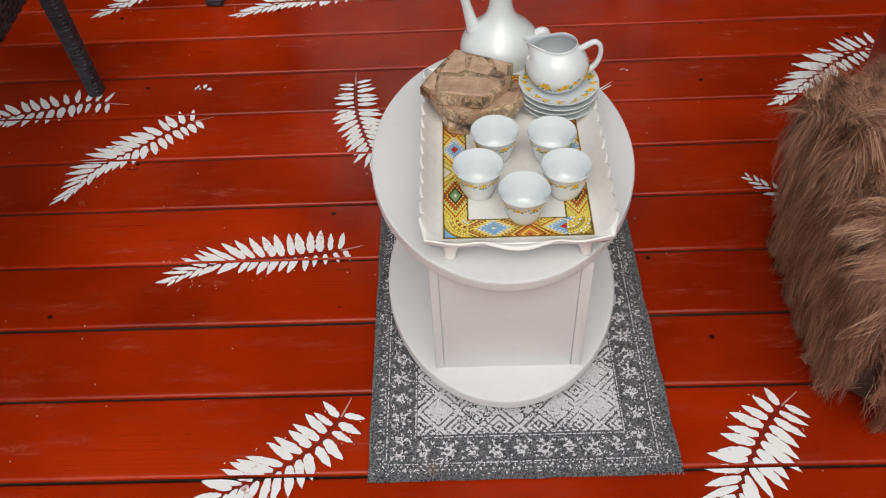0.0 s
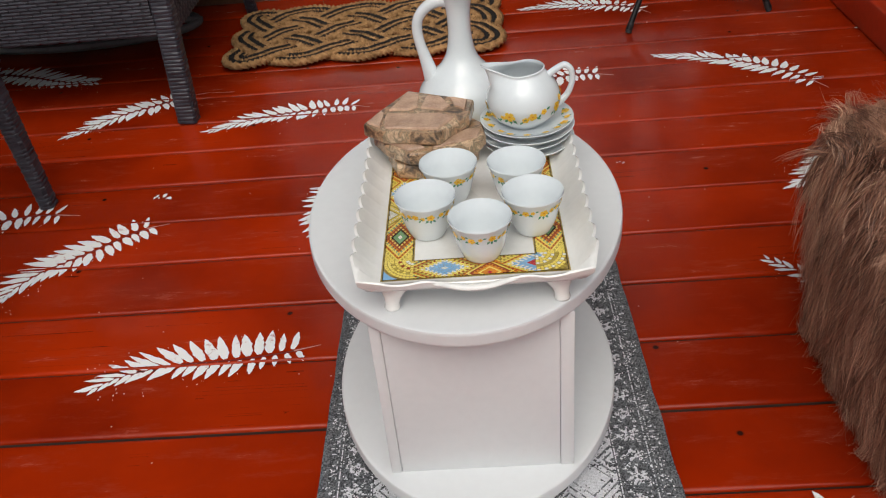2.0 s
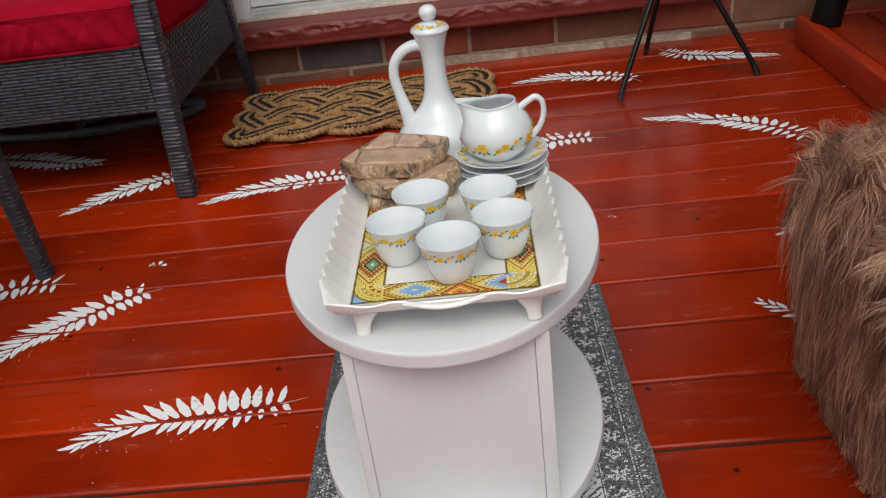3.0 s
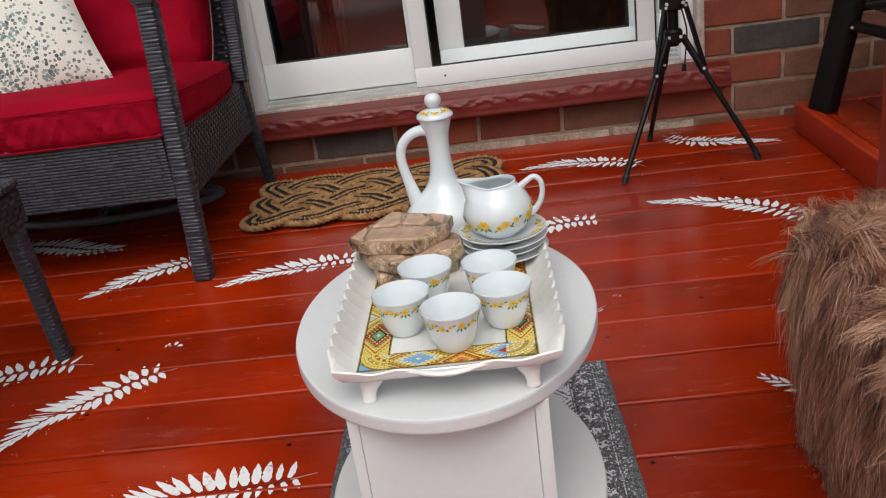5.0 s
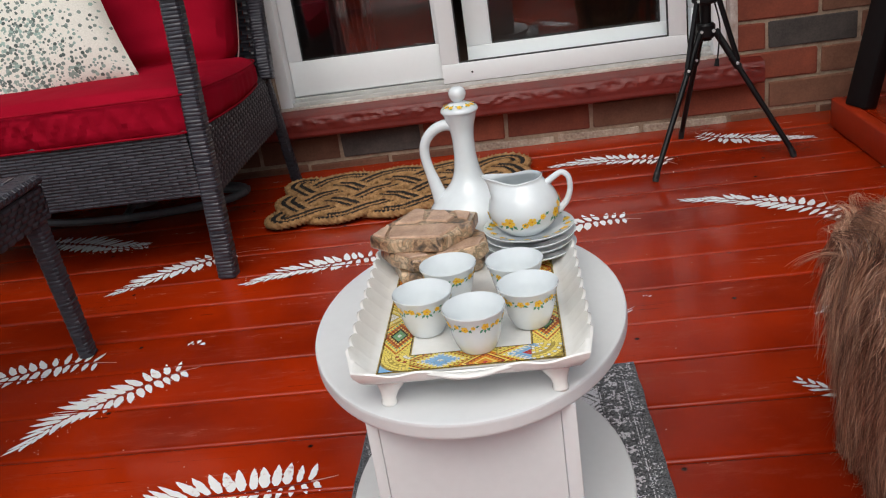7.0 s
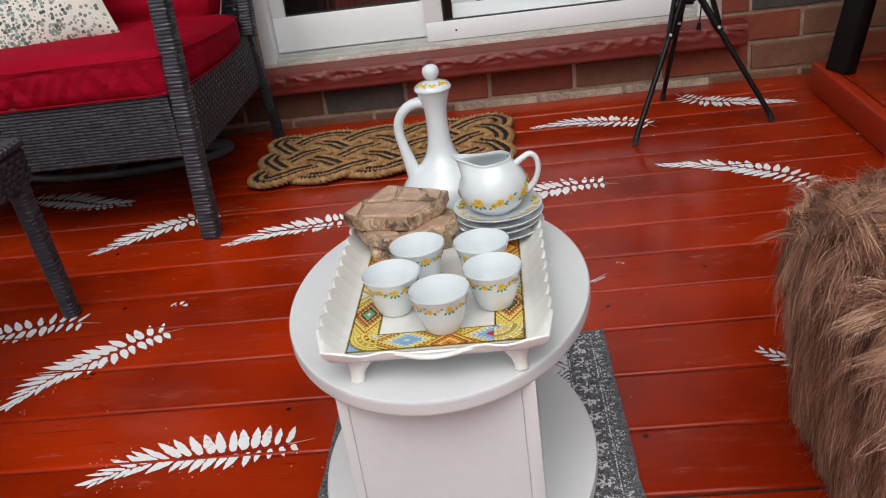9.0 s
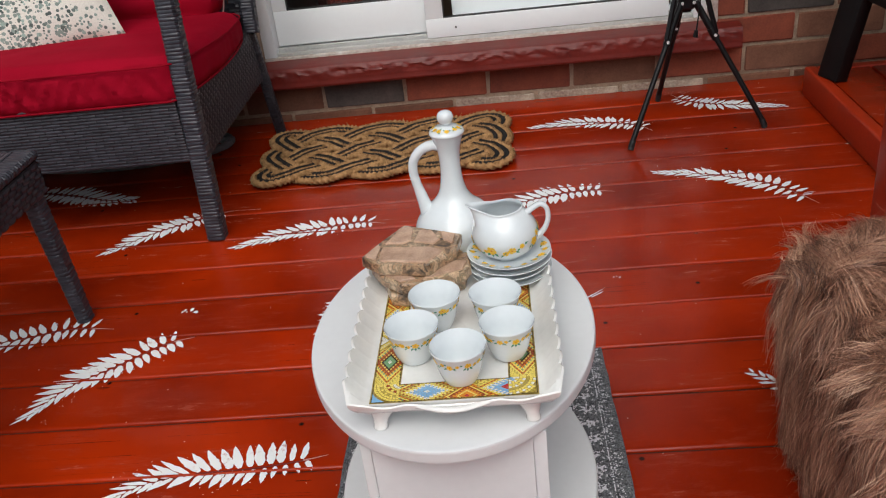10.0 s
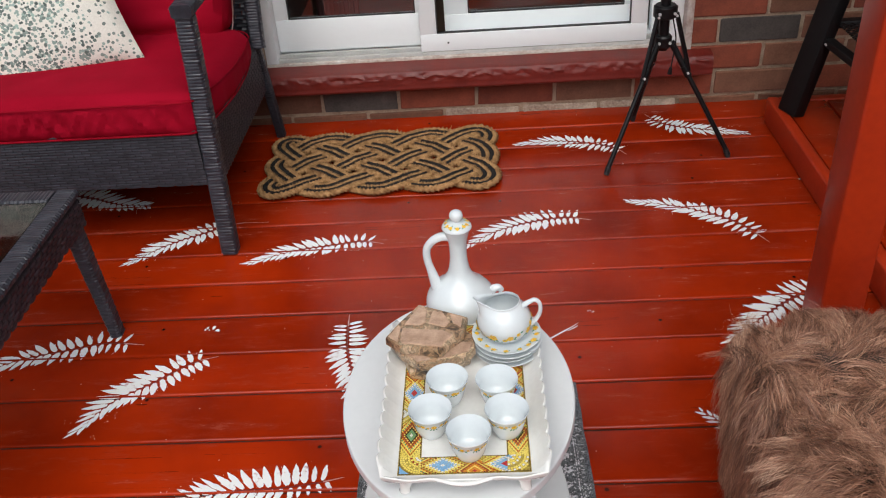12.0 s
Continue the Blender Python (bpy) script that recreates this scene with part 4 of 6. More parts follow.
    tagged(part("paint_speck", cut(specks), STENCIL, t, "stray white specks", smooth=False), kind="stuff")
    return t


def paint_splash(x, y, size):
    bm = bmesh.new()
    rng = random.Random(int(x * 1000) % 97)
    for _ in range(6):
        cx, cy, r = x + rng.uniform(-1, 1) * size, y + rng.uniform(-0.5, 0.5) * size, size * rng.uniform(0.12, 0.3)
        polygon(bm, [(cx + r * rng.uniform(0.4, 1.1) * math.cos(a), cy + r * rng.uniform(0.6, 1.6) * math.sin(a), 0.0022) for a in [0.785 * k for k in range(8)]])
    solo("paint_splash", bm, STENCIL, "small white paint splash on the red deck", "paint mark", "paint marks on the deck", smooth=False)


build_ground()
build_hedge()
wall_north = build_wall()
build_sill()
build_door()
build_room()
deck_step = build_platform()
build_post(0.907, 1.392)
build_railing()
build_post(-1.32, -1.72, 0.06, 2.5, SUNLIT_RED, "square red wooden post by the railing, coloured as if sunlit")
build_post(-1.07, -1.72, 0.06, 2.5, SUNLIT_RED, "square red wooden post by the railing, coloured as if sunlit")
build_post(1.75, -1.72, 0.06, 2.5, SUNLIT_RED, "square red wooden post by the railing, coloured as if sunlit")
build_upper_storey()
build_shade_eave()
build_shade_roof()
build_shade_fence()


# ---- patio sofa, its pillow, the coffee table ----
def soft_box(x0, x1, y0, y1, z0, z1, r=0.03, crown=0.012, cuts=9, wrinkle=0.004, seed=0):
    """An upholstered box: rounded, slightly crowned and creased."""
    bm = bmesh.new()
    bmesh.ops.create_cube(bm, size=2)
    bmesh.ops.subdivide_edges(bm, edges=bm.edges[:], cuts=cuts, use_grid_fill=True)
    hx, hy, hz = (x1 - x0) / 2, (y1 - y0) / 2, (z1 - z0) / 2
    c = Vector(((x0 + x1) / 2, (y0 + y1) / 2, (z0 + z1) / 2))
    for v in bm.verts:
        q = v.co.copy()
        p = Vector((q.x * hx, q.y * hy, q.z * hz))
        inner = Vector((max(-hx + r, min(hx - r, p.x)), max(-hy + r, min(hy - r, p.y)), max(-hz + r, min(hz - r, p.z))))
        off = p - inner
        if off.length > 1e-6:
            p = inner + off.normalized() * min(r, max(abs(off.x), abs(off.y), abs(off.z)))
        if abs(q.z) > 0.99:
            p.z += math.copysign(crown * (1 - q.x ** 4) * (1 - q.y ** 4), q.z)
        if abs(q.y) > 0.99:
            p.y += math.copysign(crown * 0.6 * (1 - q.x ** 4) * (1 - q.z ** 2), q.y)
        w = noise.noise(Vector((p.x * 14, p.y * 14, p.z * 5 + seed))) + 0.5 * noise.noise(Vector((p.x * 38, p.y * 30, p.z * 9 + seed)))
        if abs(q.y) > 0.99 and q.y < 0:
            fold = 2.8 * abs(noise.noise(Vector((p.x * 17 + 9 * p.z, p.z * 4, seed)))) + 1.5 * abs(noise.noise(Vector((p.x * 29 - 15 * p.z, p.z * 5, seed + 4))))
            p.y += 2.0 * wrinkle * fold * (1 - q.z ** 2)
        p += (p.normalized() if p.length else Vector((0, 0, 1))) * wrinkle * w
        v.co = c + p
    return bm


def perimeter(x0, x1, y0, y1, z, r, n=6):
    out = []
    for cx, cy, a0 in ((x1 - r, y1 - r, 0), (x0 + r, y1 - r, 90), (x0 + r, y0 + r, 180), (x1 - r, y0 + r, 270)):
        for k in range(n + 1):
            a = radians(a0 + 90 * k / n)
            out.append((cx + r * math.cos(a), cy + r * math.sin(a), z))
    dense = []
    for a, b in zip(out, out[1:] + out[:1]):
        m = max(1, int((Vector(b) - Vector(a)).length / 0.04))
        dense += [Vector(a).lerp(Vector(b), i / m) for i in range(m)]
    return dense


def build_sofa():
    s = thing("patio_sofa", "dark grey wicker patio sofa with bright red cushions", "sofa")
    x1, x0, y0, y1 = -0.545, -1.72, 1.962, 2.66
    part("front_apron", block(x0, x1 - 0.030, y0 + 0.012, y0 + 0.035, 0.212, 0.372, 0.004), WICKER_BACK, s)
    tagged(part("woven_front", weave((x0, y0 + 0.0105, 0.212), (1, 0, 0), (0, 0, 1), x1 - x0 - 0.030, 0.166, reed=0.046, row=0.0079, lift=0.0017, seed=3), WICKER, s, "dark grey woven reed panel", smooth=False), kind="stuff")
    part("top_rail", block(x0, x1 - 0.03, y0 + 0.013, y0 + 0.036, 0.372, 0.379, 0.002), WICKER_BACK, s)
    part("side_apron", block(x1 - 0.022, x1, y0 + 0.04, y1, 0.202, 0.372, 0.004), WICKER_BACK, s)
    tagged(part("woven_side", weave((x1 + 0.001, y0 + 0.036, 0.202), (0, 1, 0), (0, 0, 1), y1 - y0 - 0.04, 0.170, reed=0.024, row=0.0125, lift=0.003, seed=4), WICKER, s, "dark grey woven reed panel", smooth=False), kind="stuff")
    part("side_apron", block(x0, x0 + 0.022, y0 + 0.04, y1, 0.202, 0.372, 0.004), WICKER_BACK, s)
    part("back_apron", block(x0 + 0.022, x1 - 0.022, y1 - 0.022, y1, 0.202, 0.372, 0.004), WICKER_BACK, s)
    part("seat_deck", block(x0 + 0.022, x1 - 0.022, y0 + 0.036, y1 - 0.022, 0.33, 0.352, 0), WICKER_BACK, s)
    part("leg", ribbed_bar((-0.551, 1.962, 0.0), (-0.541, 2.003, 0.672), 0.0455, 0.044), WICKER, s)
    part("leg", ribbed_bar((x0 - 0.01, 1.962, 0.0), (x0 - 0.02, 2.003, 0.672), 0.0455, 0.044), WICKER, s)
    for xb in (-0.535, x0 - 0.01):
        part("leg", ribbed_bar((xb, 2.705, 0.0), (xb - 0.012, 2.625, 0.36), 0.030, 0.032), WICKER, s)
        part("back_post", ribbed_bar((xb, 2.610, 0.36), (xb - 0.01, 2.79, 1.02), 0.042, 0.042), WICKER, s)
        part("armrest", ribbed_bar((xb - 0.006, 1.975, 0.690), (xb - 0.006, 2.70, 0.700), 0.054, 0.034), WICKER, s)
    tagged(part("back_panel", weave((x1 - 0.02, 2.640, 0.40), (-1, 0, 0), (0, 0.26, 0.97), 1.13, 0.60, reed=0.04, row=0.012, seed=6), WICKER, s, smooth=False), kind="stuff")
    part("back_board", block(x0 + 0.02, x1 - 0.02, 2.664, 2.68, 0.36, 0.44, 0), WICKER_BACK, s)
    ring = bmesh.new()
    tube([(-1.045 + 0.36 * math.cos(a), 2.62 + 0.14 * math.sin(a), 0.014) for a in [2 * math.pi * k / 48 for k in range(48)]], 0.013, 8, ring, closed=True)
    part("swivel_ring", ring, GREY_STEEL, s, "grey steel swivel base ring")
    part("swivel_hub", lathe([(0, 0.012), (0.05, 0.012), (0.05, 0.05), (0.03, 0.06), (0.03, 0.33), (0, 0.33)], 20), GREY_STEEL, s).matrix_basis = pose(-1.03, 2.62, 0)
    arms = bmesh.new()
    tube([(-1.39, 2.62, 0.02), (-1.03, 2.62, 0.045), (-0.67, 2.62, 0.02)], 0.011, 8, arms)
    tube([(-1.03, 2.48, 0.02), (-1.03, 2.62, 0.045), (-1.03, 2.76, 0.02)], 0.011, 8, arms)
    part("swivel_spoke", arms, GREY_STEEL, s)
    sx0, sx1, sy0, sy1, sz0, sz1 = x0 + 0.03, -0.560, 1.958, 2.62, 0.358, 0.478
    seat = soft_box(sx0, sx1, sy0, sy1, sz0, sz1, 0.042, 0.020, 110, 0.0048, 2.0)
    turn_in = 0.115

    def rounded(p):
        """The cushion's shape beside the arm: its rear corner drawn in to an arc, its end bulging, its top lower towards the back."""
        p = Vector(p)
        ax, ay = p.x - (sx1 - turn_in), p.y - (sy1 - turn_in)
        if ax > 0 and ay > 0:
            k = max(ax, ay) / math.hypot(ax, ay)
            p.x, p.y = sx1 - turn_in + ax * k, sy1 - turn_in + ay * k
        back = max(0.0, min(1.0, (p.y - sy0) / (sy1 - sy0)))
        p.x += 0.046 * math.sin(math.pi * back) ** 0.8 * max(0.0, (p.x - sx1 + 0.3) / 0.3)
        p.z = sz0 + (p.z - sz0) * (1 - 0.32 * back)
        return p

    for v in seat.verts:
        v.co = rounded(v.co)
    cushion = part("seat_cushion", seat, RED_CLOTH, s, "thick red seat cushion with piping")
    part("piping", tube([rounded(q) for q in perimeter(sx0 - 0.002, sx1 + 0.001, sy0 - 0.004, sy1, sz1 - 0.016, 0.03)], 0.0026, 7, closed=True), PIPING, cushion)
    part("piping", tube([rounded(q) for q in perimeter(sx0 + 0.004, sx1 - 0.005, sy0 + 0.003, sy1 - 0.005, sz0 + 0.0145, 0.03)], 0.0030, 7, closed=True), PIPING, cushion)
    bc = soft_box(-0.56, 0.56, -0.075, 0.075, 0.0, 0.52, 0.068, 0.045, 30, 0.008, 5.0)
    back = part("back_cushion", bc, RED_CLOTH, s, "plump red back cushion with pale piping")
    back.matrix_basis = pose(-1.148, 2.560, 0.428, -15, 0, 0)
    edge = [(0.40, -0.030, -0.004), (0.53, -0.010, 0.010), (0.556, 0.010, 0.04), (0.564, 0.030, 0.26), (0.558, 0.010, 0.46), (0.52, -0.064, 0.50), (0.0, -0.066, 0.515), (-0.52, -0.064, 0.50)]
    part("piping", tube(curve_points(edge, 6), 0.0020, 7), PALE_PIPING, back, "pale frayed piping")
    return s


def build_pillow():
    """A square cushion with pinched corners that leans on the sofa's back."""
    n, half, bm = 26, 0.235, bmesh.new()
    sheets = []
    for sgn in (1, -1):
        g = []
        for i in range(n + 1):
            row = []
            for j in range(n + 1):
                u, v = 2 * i / n - 1, 2 * j / n - 1
                pin = 1 - 0.07 * (1 - abs(u) ** 2) * abs(v) ** 3
                pin2 = 1 - 0.07 * (1 - abs(v) ** 2) * abs(u) ** 3
                th = 0.085 * max(0.0, (1 - abs(u) ** 2.6)) ** 0.55 * max(0.0, (1 - abs(v) ** 2.6)) ** 0.55
                th += 0.006 * noise.noise(Vector((u * 3, v * 3, sgn * 3))) * (1 - u * u) * (1 - v * v)
                row.append(bm.verts.new((u * half * pin2, sgn * th * 0.8, v * half * pin)))
            g.append(row)
        sheets.append(g)
        for i in range(n):
            for j in range(n):
                bm.faces.new((g[i][j], g[i + 1][j], g[i + 1][j + 1], g[i][j + 1]))
    bmesh.ops.remove_doubles(bm, verts=bm.verts, dist=0.0004)
    solo("throw_pillow", bm, DOTS, "off-white throw pillow with grey-green dots on the red sofa", "pillow",
         at=pose(-1.068, 2.295, 0.630, -24, -13, 14))


def build_coffee_table():
    t = thing("coffee_table", "dark grey wicker coffee table with an inset glass top", "coffee table")
    x1, y1, w, l, z = -0.757, 1.638, 0.60, 0.95, 0.400
    x0, y0, b = x1 - w, y1 - l, 0.052
    for name, p0, p1, tw in (("side_rail", (x1 - b / 2, y0, z - 0.010), (x1 - b / 2, y1, z - 0.010), 0), ("side_rail", (x0 + b / 2, y0, z - 0.010), (x0 + b / 2, y1, z - 0.010), 0),
                             ("end_rail", (x0 + b, y1 - b / 2, z - 0.010), (x1 - b, y1 - b / 2, z - 0.010), 1.57), ("end_rail", (x0 + b, y0 + b / 2, z - 0.010), (x1 - b, y0 + b / 2, z - 0.010), 1.57)):
        part(name, ribbed_bar(p0, p1, b, 0.02, turn=tw), WICKER, t)
    part("side_apron", block(x1 - 0.030, x1 - 0.006, y0, y1 - 0.004, z - 0.092, z - 0.022, 0.003), WICKER_BACK, t)
    tagged(part("woven_side", weave((x1 - 0.005, y0, z - 0.092), (0, 1, 0), (0, 0, 1), l - 0.004, 0.072, reed=0.03, row=0.011, seed=8), WICKER, t, smooth=False), kind="stuff")
    part("side_apron", block(x0 + 0.006, x0 + 0.030, y0, y1 - 0.004, z - 0.092, z - 0.022, 0.003), WICKER_BACK, t)
    part("end_apron", block(x0 + 0.030, x1 - 0.030, y1 - 0.028, y1 - 0.006, z - 0.092, z - 0.022, 0.003), WICKER_BACK, t)
    tagged(part("woven_end", weave((x1 - 0.005, y1 - 0.004, z - 0.092), (-1, 0, 0), (0, 0, 1), w - 0.01, 0.072, reed=0.03, row=0.011, seed=9), WICKER, t, smooth=False), kind="stuff")
    part("end_apron", block(x0 + 0.030, x1 - 0.030, y0 + 0.006, y0 + 0.028, z - 0.092, z - 0.022, 0.003), WICKER_BACK, t)
    for sx, sy in ((1, 1), (1, -1), (-1, 1), (-1, -1)):
        cx = x1 - 0.030 if sx > 0 else x0 + 0.030
        cy = y1 - 0.034 if sy > 0 else y0 + 0.034
        part("leg", ribbed_bar((cx + sx * 0.028, cy - 0.004 if sy > 0 else cy, 0.0), (cx, cy, z - 0.03), 0.029, 0.036, taper=1.25), WICKER, t)
    pane = part("glass_top", block(x0 + b, x1 - b, y0 + b, y1 - b, z - 0.010, z - 0.003, 0.001), SMOKED_GLASS, t, "inset glass pane with water drops")
    pane.visible_shadow = False


def build_plant():
    """A small potted plant on the coffee table; its leaf tips show past the table's edge."""
    t = thing("potted_plant", "small potted plant with bright green leaves on the coffee table", "plant")
    pot = lathe([(0, 0), (0.034, 0), (0.045, 0.075), (0.048, 0.08), (0.044, 0.08), (0.040, 0.066), (0, 0.064)], 24)
    part("pot", pot, GREY_STEEL, t).matrix_basis = pose(-1.03, 1.50, 0.4016)
    rng = random.Random(3)
    for k in range(22):
        a, tilt, ln = k * 2.4, rng.uniform(0.3, 1.2), rng.uniform(0.07, 0.12)
        bm = bmesh.new()
        d = Vector((math.cos(a) * math.sin(tilt), math.sin(a) * math.sin(tilt), math.cos(tilt)))
        q = d.cross(Vector((0, 0, 1))).normalized()
        rows = []
        for f, wd in ((0, 0.1), (0.5, 0.25), (0.7, 1.0), (0.88, 0.7), (1.0, 0.05)):
            c = Vector((-1.03, 1.50, 0.466)) + d * ln * f - Vector((0, 0, 0.03 * f * f))
            rows.append([bm.verts.new(c + q * 0.011 * wd * s + Vector((0, 0, -0.003 * abs(s)))) for s in (-1, 0, 1)])
        for g, h in zip(rows, rows[1:]):
            bm.faces.new((g[0], g[1], h[1], h[0]))
            bm.faces.new((g[1], g[2], h[2], h[1]))
        part("leaf", bm, LEAF, t)


# ---- doormat ----
def build_doormat():
    """Plaited coir mat: one flat plait of tan and black cords that runs to and fro and passes over and under itself."""
    hx, hy, fx, fy, n = 0.348, 0.177, 3, 5, 3000
    s = np.linspace(0, 2 * np.pi, n, endpoint=False)

    def wave(t):
        return np.arcsin(0.93 * np.sin(t)) / np.arcsin(0.93)

    px, py = hx * wave(fx * s + np.pi / 2), hy * wave(fy * s + np.pi / 2 + np.pi / 6)
    marks = []
    for i in range(n):
        dx, dy = px - px[i], py - py[i]
        apart = np.minimum(np.abs(np.arange(n) - i), n - np.abs(np.arange(n) - i)) > 40
        near = np.hypot(dx, dy)
        near[~apart] = 9
        j = int(near.argmin())
        if near[j] < 0.003:
            marks.append(i)
    runs = []
    for i in marks:
        if runs and i - runs[-1][-1] <= 6:
            runs[-1].append(i)
        else:
            runs.append([i])
    ts = [int(np.mean(r)) for r in runs]
    hs = [1.0 if k % 2 else -1.0 for k in range(len(ts))]
    height = np.interp(np.arange(n), [ts[-1] - n, *ts, ts[0] + n], [hs[-1], *hs, hs[0]])
    pz = 0.0165 + 0.0052 * height
    mat = thing("doormat", "thick plaited coir doormat in tan and black", "doormat", at=pose(-0.153, 2.444, 0, 0, 0, 0.6))
    tang = np.stack([np.roll(px, -1) - np.roll(px, 1), np.roll(py, -1) - np.roll(py, 1)], 1)
    tang /= np.linalg.norm(tang, axis=1)[:, None]
    side = np.stack([-tang[:, 1], tang[:, 0]], 1)
    length = np.concatenate([[0], np.cumsum(np.hypot(np.diff(px), np.diff(py)))])
    for off, r, m, tint in ((-0.0295, 0.0094, COIR, ""), (-0.0142, 0.0088, BLACK_COIR, "black coir cord"), (0.0, 0.0070, COIR, ""), (0.0142, 0.0088, BLACK_COIR, "black coir cord"), (0.0295, 0.0094, COIR, "")):
        cx, cy = px + side[:, 0] * off, py + side[:, 1] * off
        sides = 9
        ang = np.arange(sides) * 2 * np.pi / sides
        rr = r * (1 + (0.10 if tint else 0.38) * np.cos(3 * (ang[None, :] - 190 * length[:, None]))) * (1 + 0.05 * np.sin(length * 90 + off * 900))[:, None]
        fuzz = np.random.default_rng(int(abs(off) * 1e4) + 3).normal(0, 0.0008, (n, sides))
        rr = rr + fuzz
        v = np.stack([cx[:, None] + side[:, 0:1] * np.cos(ang) * rr, cy[:, None] + side[:, 1:2] * np.cos(ang) * rr, pz[:, None] + np.sin(ang) * rr * 0.95], 2)
        v[:, :, 2] = np.maximum(v[:, :, 2], 0.001)
        idx = np.arange(n * sides).reshape(n, sides)
        nxt = np.roll(idx, -1, 0)
        faces = np.stack([idx, np.roll(idx, -1, 1), np.roll(nxt, -1, 1), nxt], 2).reshape(-1, 4)
        me = bpy.data.meshes.new("cord")
        me.from_pydata(v.reshape(-1, 3).tolist(), [], faces.tolist())
        me.materials.append(m)
        me.polygons.foreach_set("use_smooth", [True] * len(me.polygons))
        ob = new("cord", me)
        ob.parent = mat
        tagged(ob, tint)
        pick = np.random.default_rng(int(off * 1e4) + 900)
        k, at_angle = pick.integers(0, n, 700), pick.uniform(0.2, 2.9, 700)
        foot = v[k, (at_angle / (2 * np.pi) * sides).astype(int)]
        drift = pick.normal(0, 0.0045, (700, 3)) + np.stack([np.zeros(700), np.zeros(700), pick.uniform(0.001, 0.005, 700)], 1)
        wide = pick.normal(0, 0.00035, (700, 3))
        strands = np.stack([foot + wide, foot - wide, foot + drift * 0.6 - wide, foot + drift * 0.6 + wide, foot + drift], 1)
        strands[:, :, 2] = np.maximum(strands[:, :, 2], 0.001)
        b0 = np.arange(700)[:, None] * 5
        tris = np.concatenate([b0 + np.array([[0, 1, 2]]), b0 + np.array([[0, 2, 3]]), b0 + np.array([[3, 2, 4]])], 0)
        fibre = bpy.data.meshes.new("fibre")
        fibre.from_pydata(strands.reshape(-1, 3).tolist(), [], tris.tolist())
        fibre.materials.append(m)
        hair = new("fibre", fibre)
        hair.parent = ob
        tagged(hair, "stray coir fibres", kind="stuff")


# ---- tripod ----
def build_tripod():
    t = thing("tripod", "black metal camera tripod standing by the door", "tripod")
    c = Vector((0.742, 2.475, 0))
    for fx, fy in ((0.561, 2.306), (0.956, 2.388), (0.704, 2.685)):
        foot = Vector((fx, fy, 0.008))
        out = Vector((fx - c.x, fy - c.y, 0)).normalized()
        hinge = c + out * 0.024 + Vector((0, 0, 0.362))
        mid = foot.lerp(hinge, 0.74)
        way = (hinge - foot).normalized()
        leg = part("leg", tube([foot.lerp(hinge, 0.70), hinge], [0.0092, 0.0100], 10, flat=0.85), BLACK_METAL, t)
        part("lower_leg", tube([foot, mid], 0.0076, 10), BLACK_METAL, leg)
        part("foot", tube([foot - Vector((0, 0, 0.008)), foot + way * 0.020], [0.0080, 0.0086], 10), DARK_GASKET, leg)
        part("clamp", tube([mid - way * 0.014, mid + way * 0.020], 0.0112, 10, flat=0.9), BLACK_METAL, leg)
        w = mid + (Vector((0, -1, 0)) + out * 0.3).normalized() * 0.0100
        part("rivet", tube([w, w + Vector((0, -0.004, 0))], 0.0042, 8), STEEL, leg)
        brace = part("brace", tube([c + out * 0.034 + Vector((0, 0, 0.452)), mid + out * 0.006 + Vector((0, 0, 0.006))], 0.0072, 8, flat=1.2), BLACK_METAL, t)
        w = c + out * 0.034 + Vector((0, -0.009, 0.446))
        part("rivet", tube([w, w + Vector((0, -0.004, 0))], 0.0040, 8), STEEL, brace)
    part("column", tube([c + Vector((0, 0, 0.335)), c + Vector((0, 0, 1.25))], 0.0150, 14), BLACK_METAL, t)
    for z, r in ((0.362, 0.026), (0.455, 0.036)):
        part("collar", lathe([(0, z - 0.02), (r * 0.8, z - 0.02), (r, z - 0.014), (r, z + 0.014), (r * 0.8, z + 0.02), (0, z + 0.02)], 16), BLACK_METAL, t).matrix_basis = pose(c.x, c.y, 0)
        for k in (-1, 1):
            w = c + Vector((k * r * 0.62, -r * 0.8, z))
            part("rivet", tube([w, w + Vector((0, -0.006, 0))], 0.0045, 8), STEEL, t)
    cord = curve_points([c + Vector((0.018, -0.03, 0.44)), c + Vector((0.030, -0.034, 0.38)), c + Vector((0.026, -0.034, 0.32)), c + Vector((0.022, -0.034, 0.285))], 6)
    strap = part("strap", tube(cord, 0.0022, 6), BLACK_METAL, t)
    part("toggle", tube([c + Vector((0.022, -0.034, 0.288)), c + Vector((0.020, -0.034, 0.268))], [0.005, 0.0075], 8), BLACK_METAL, strap)


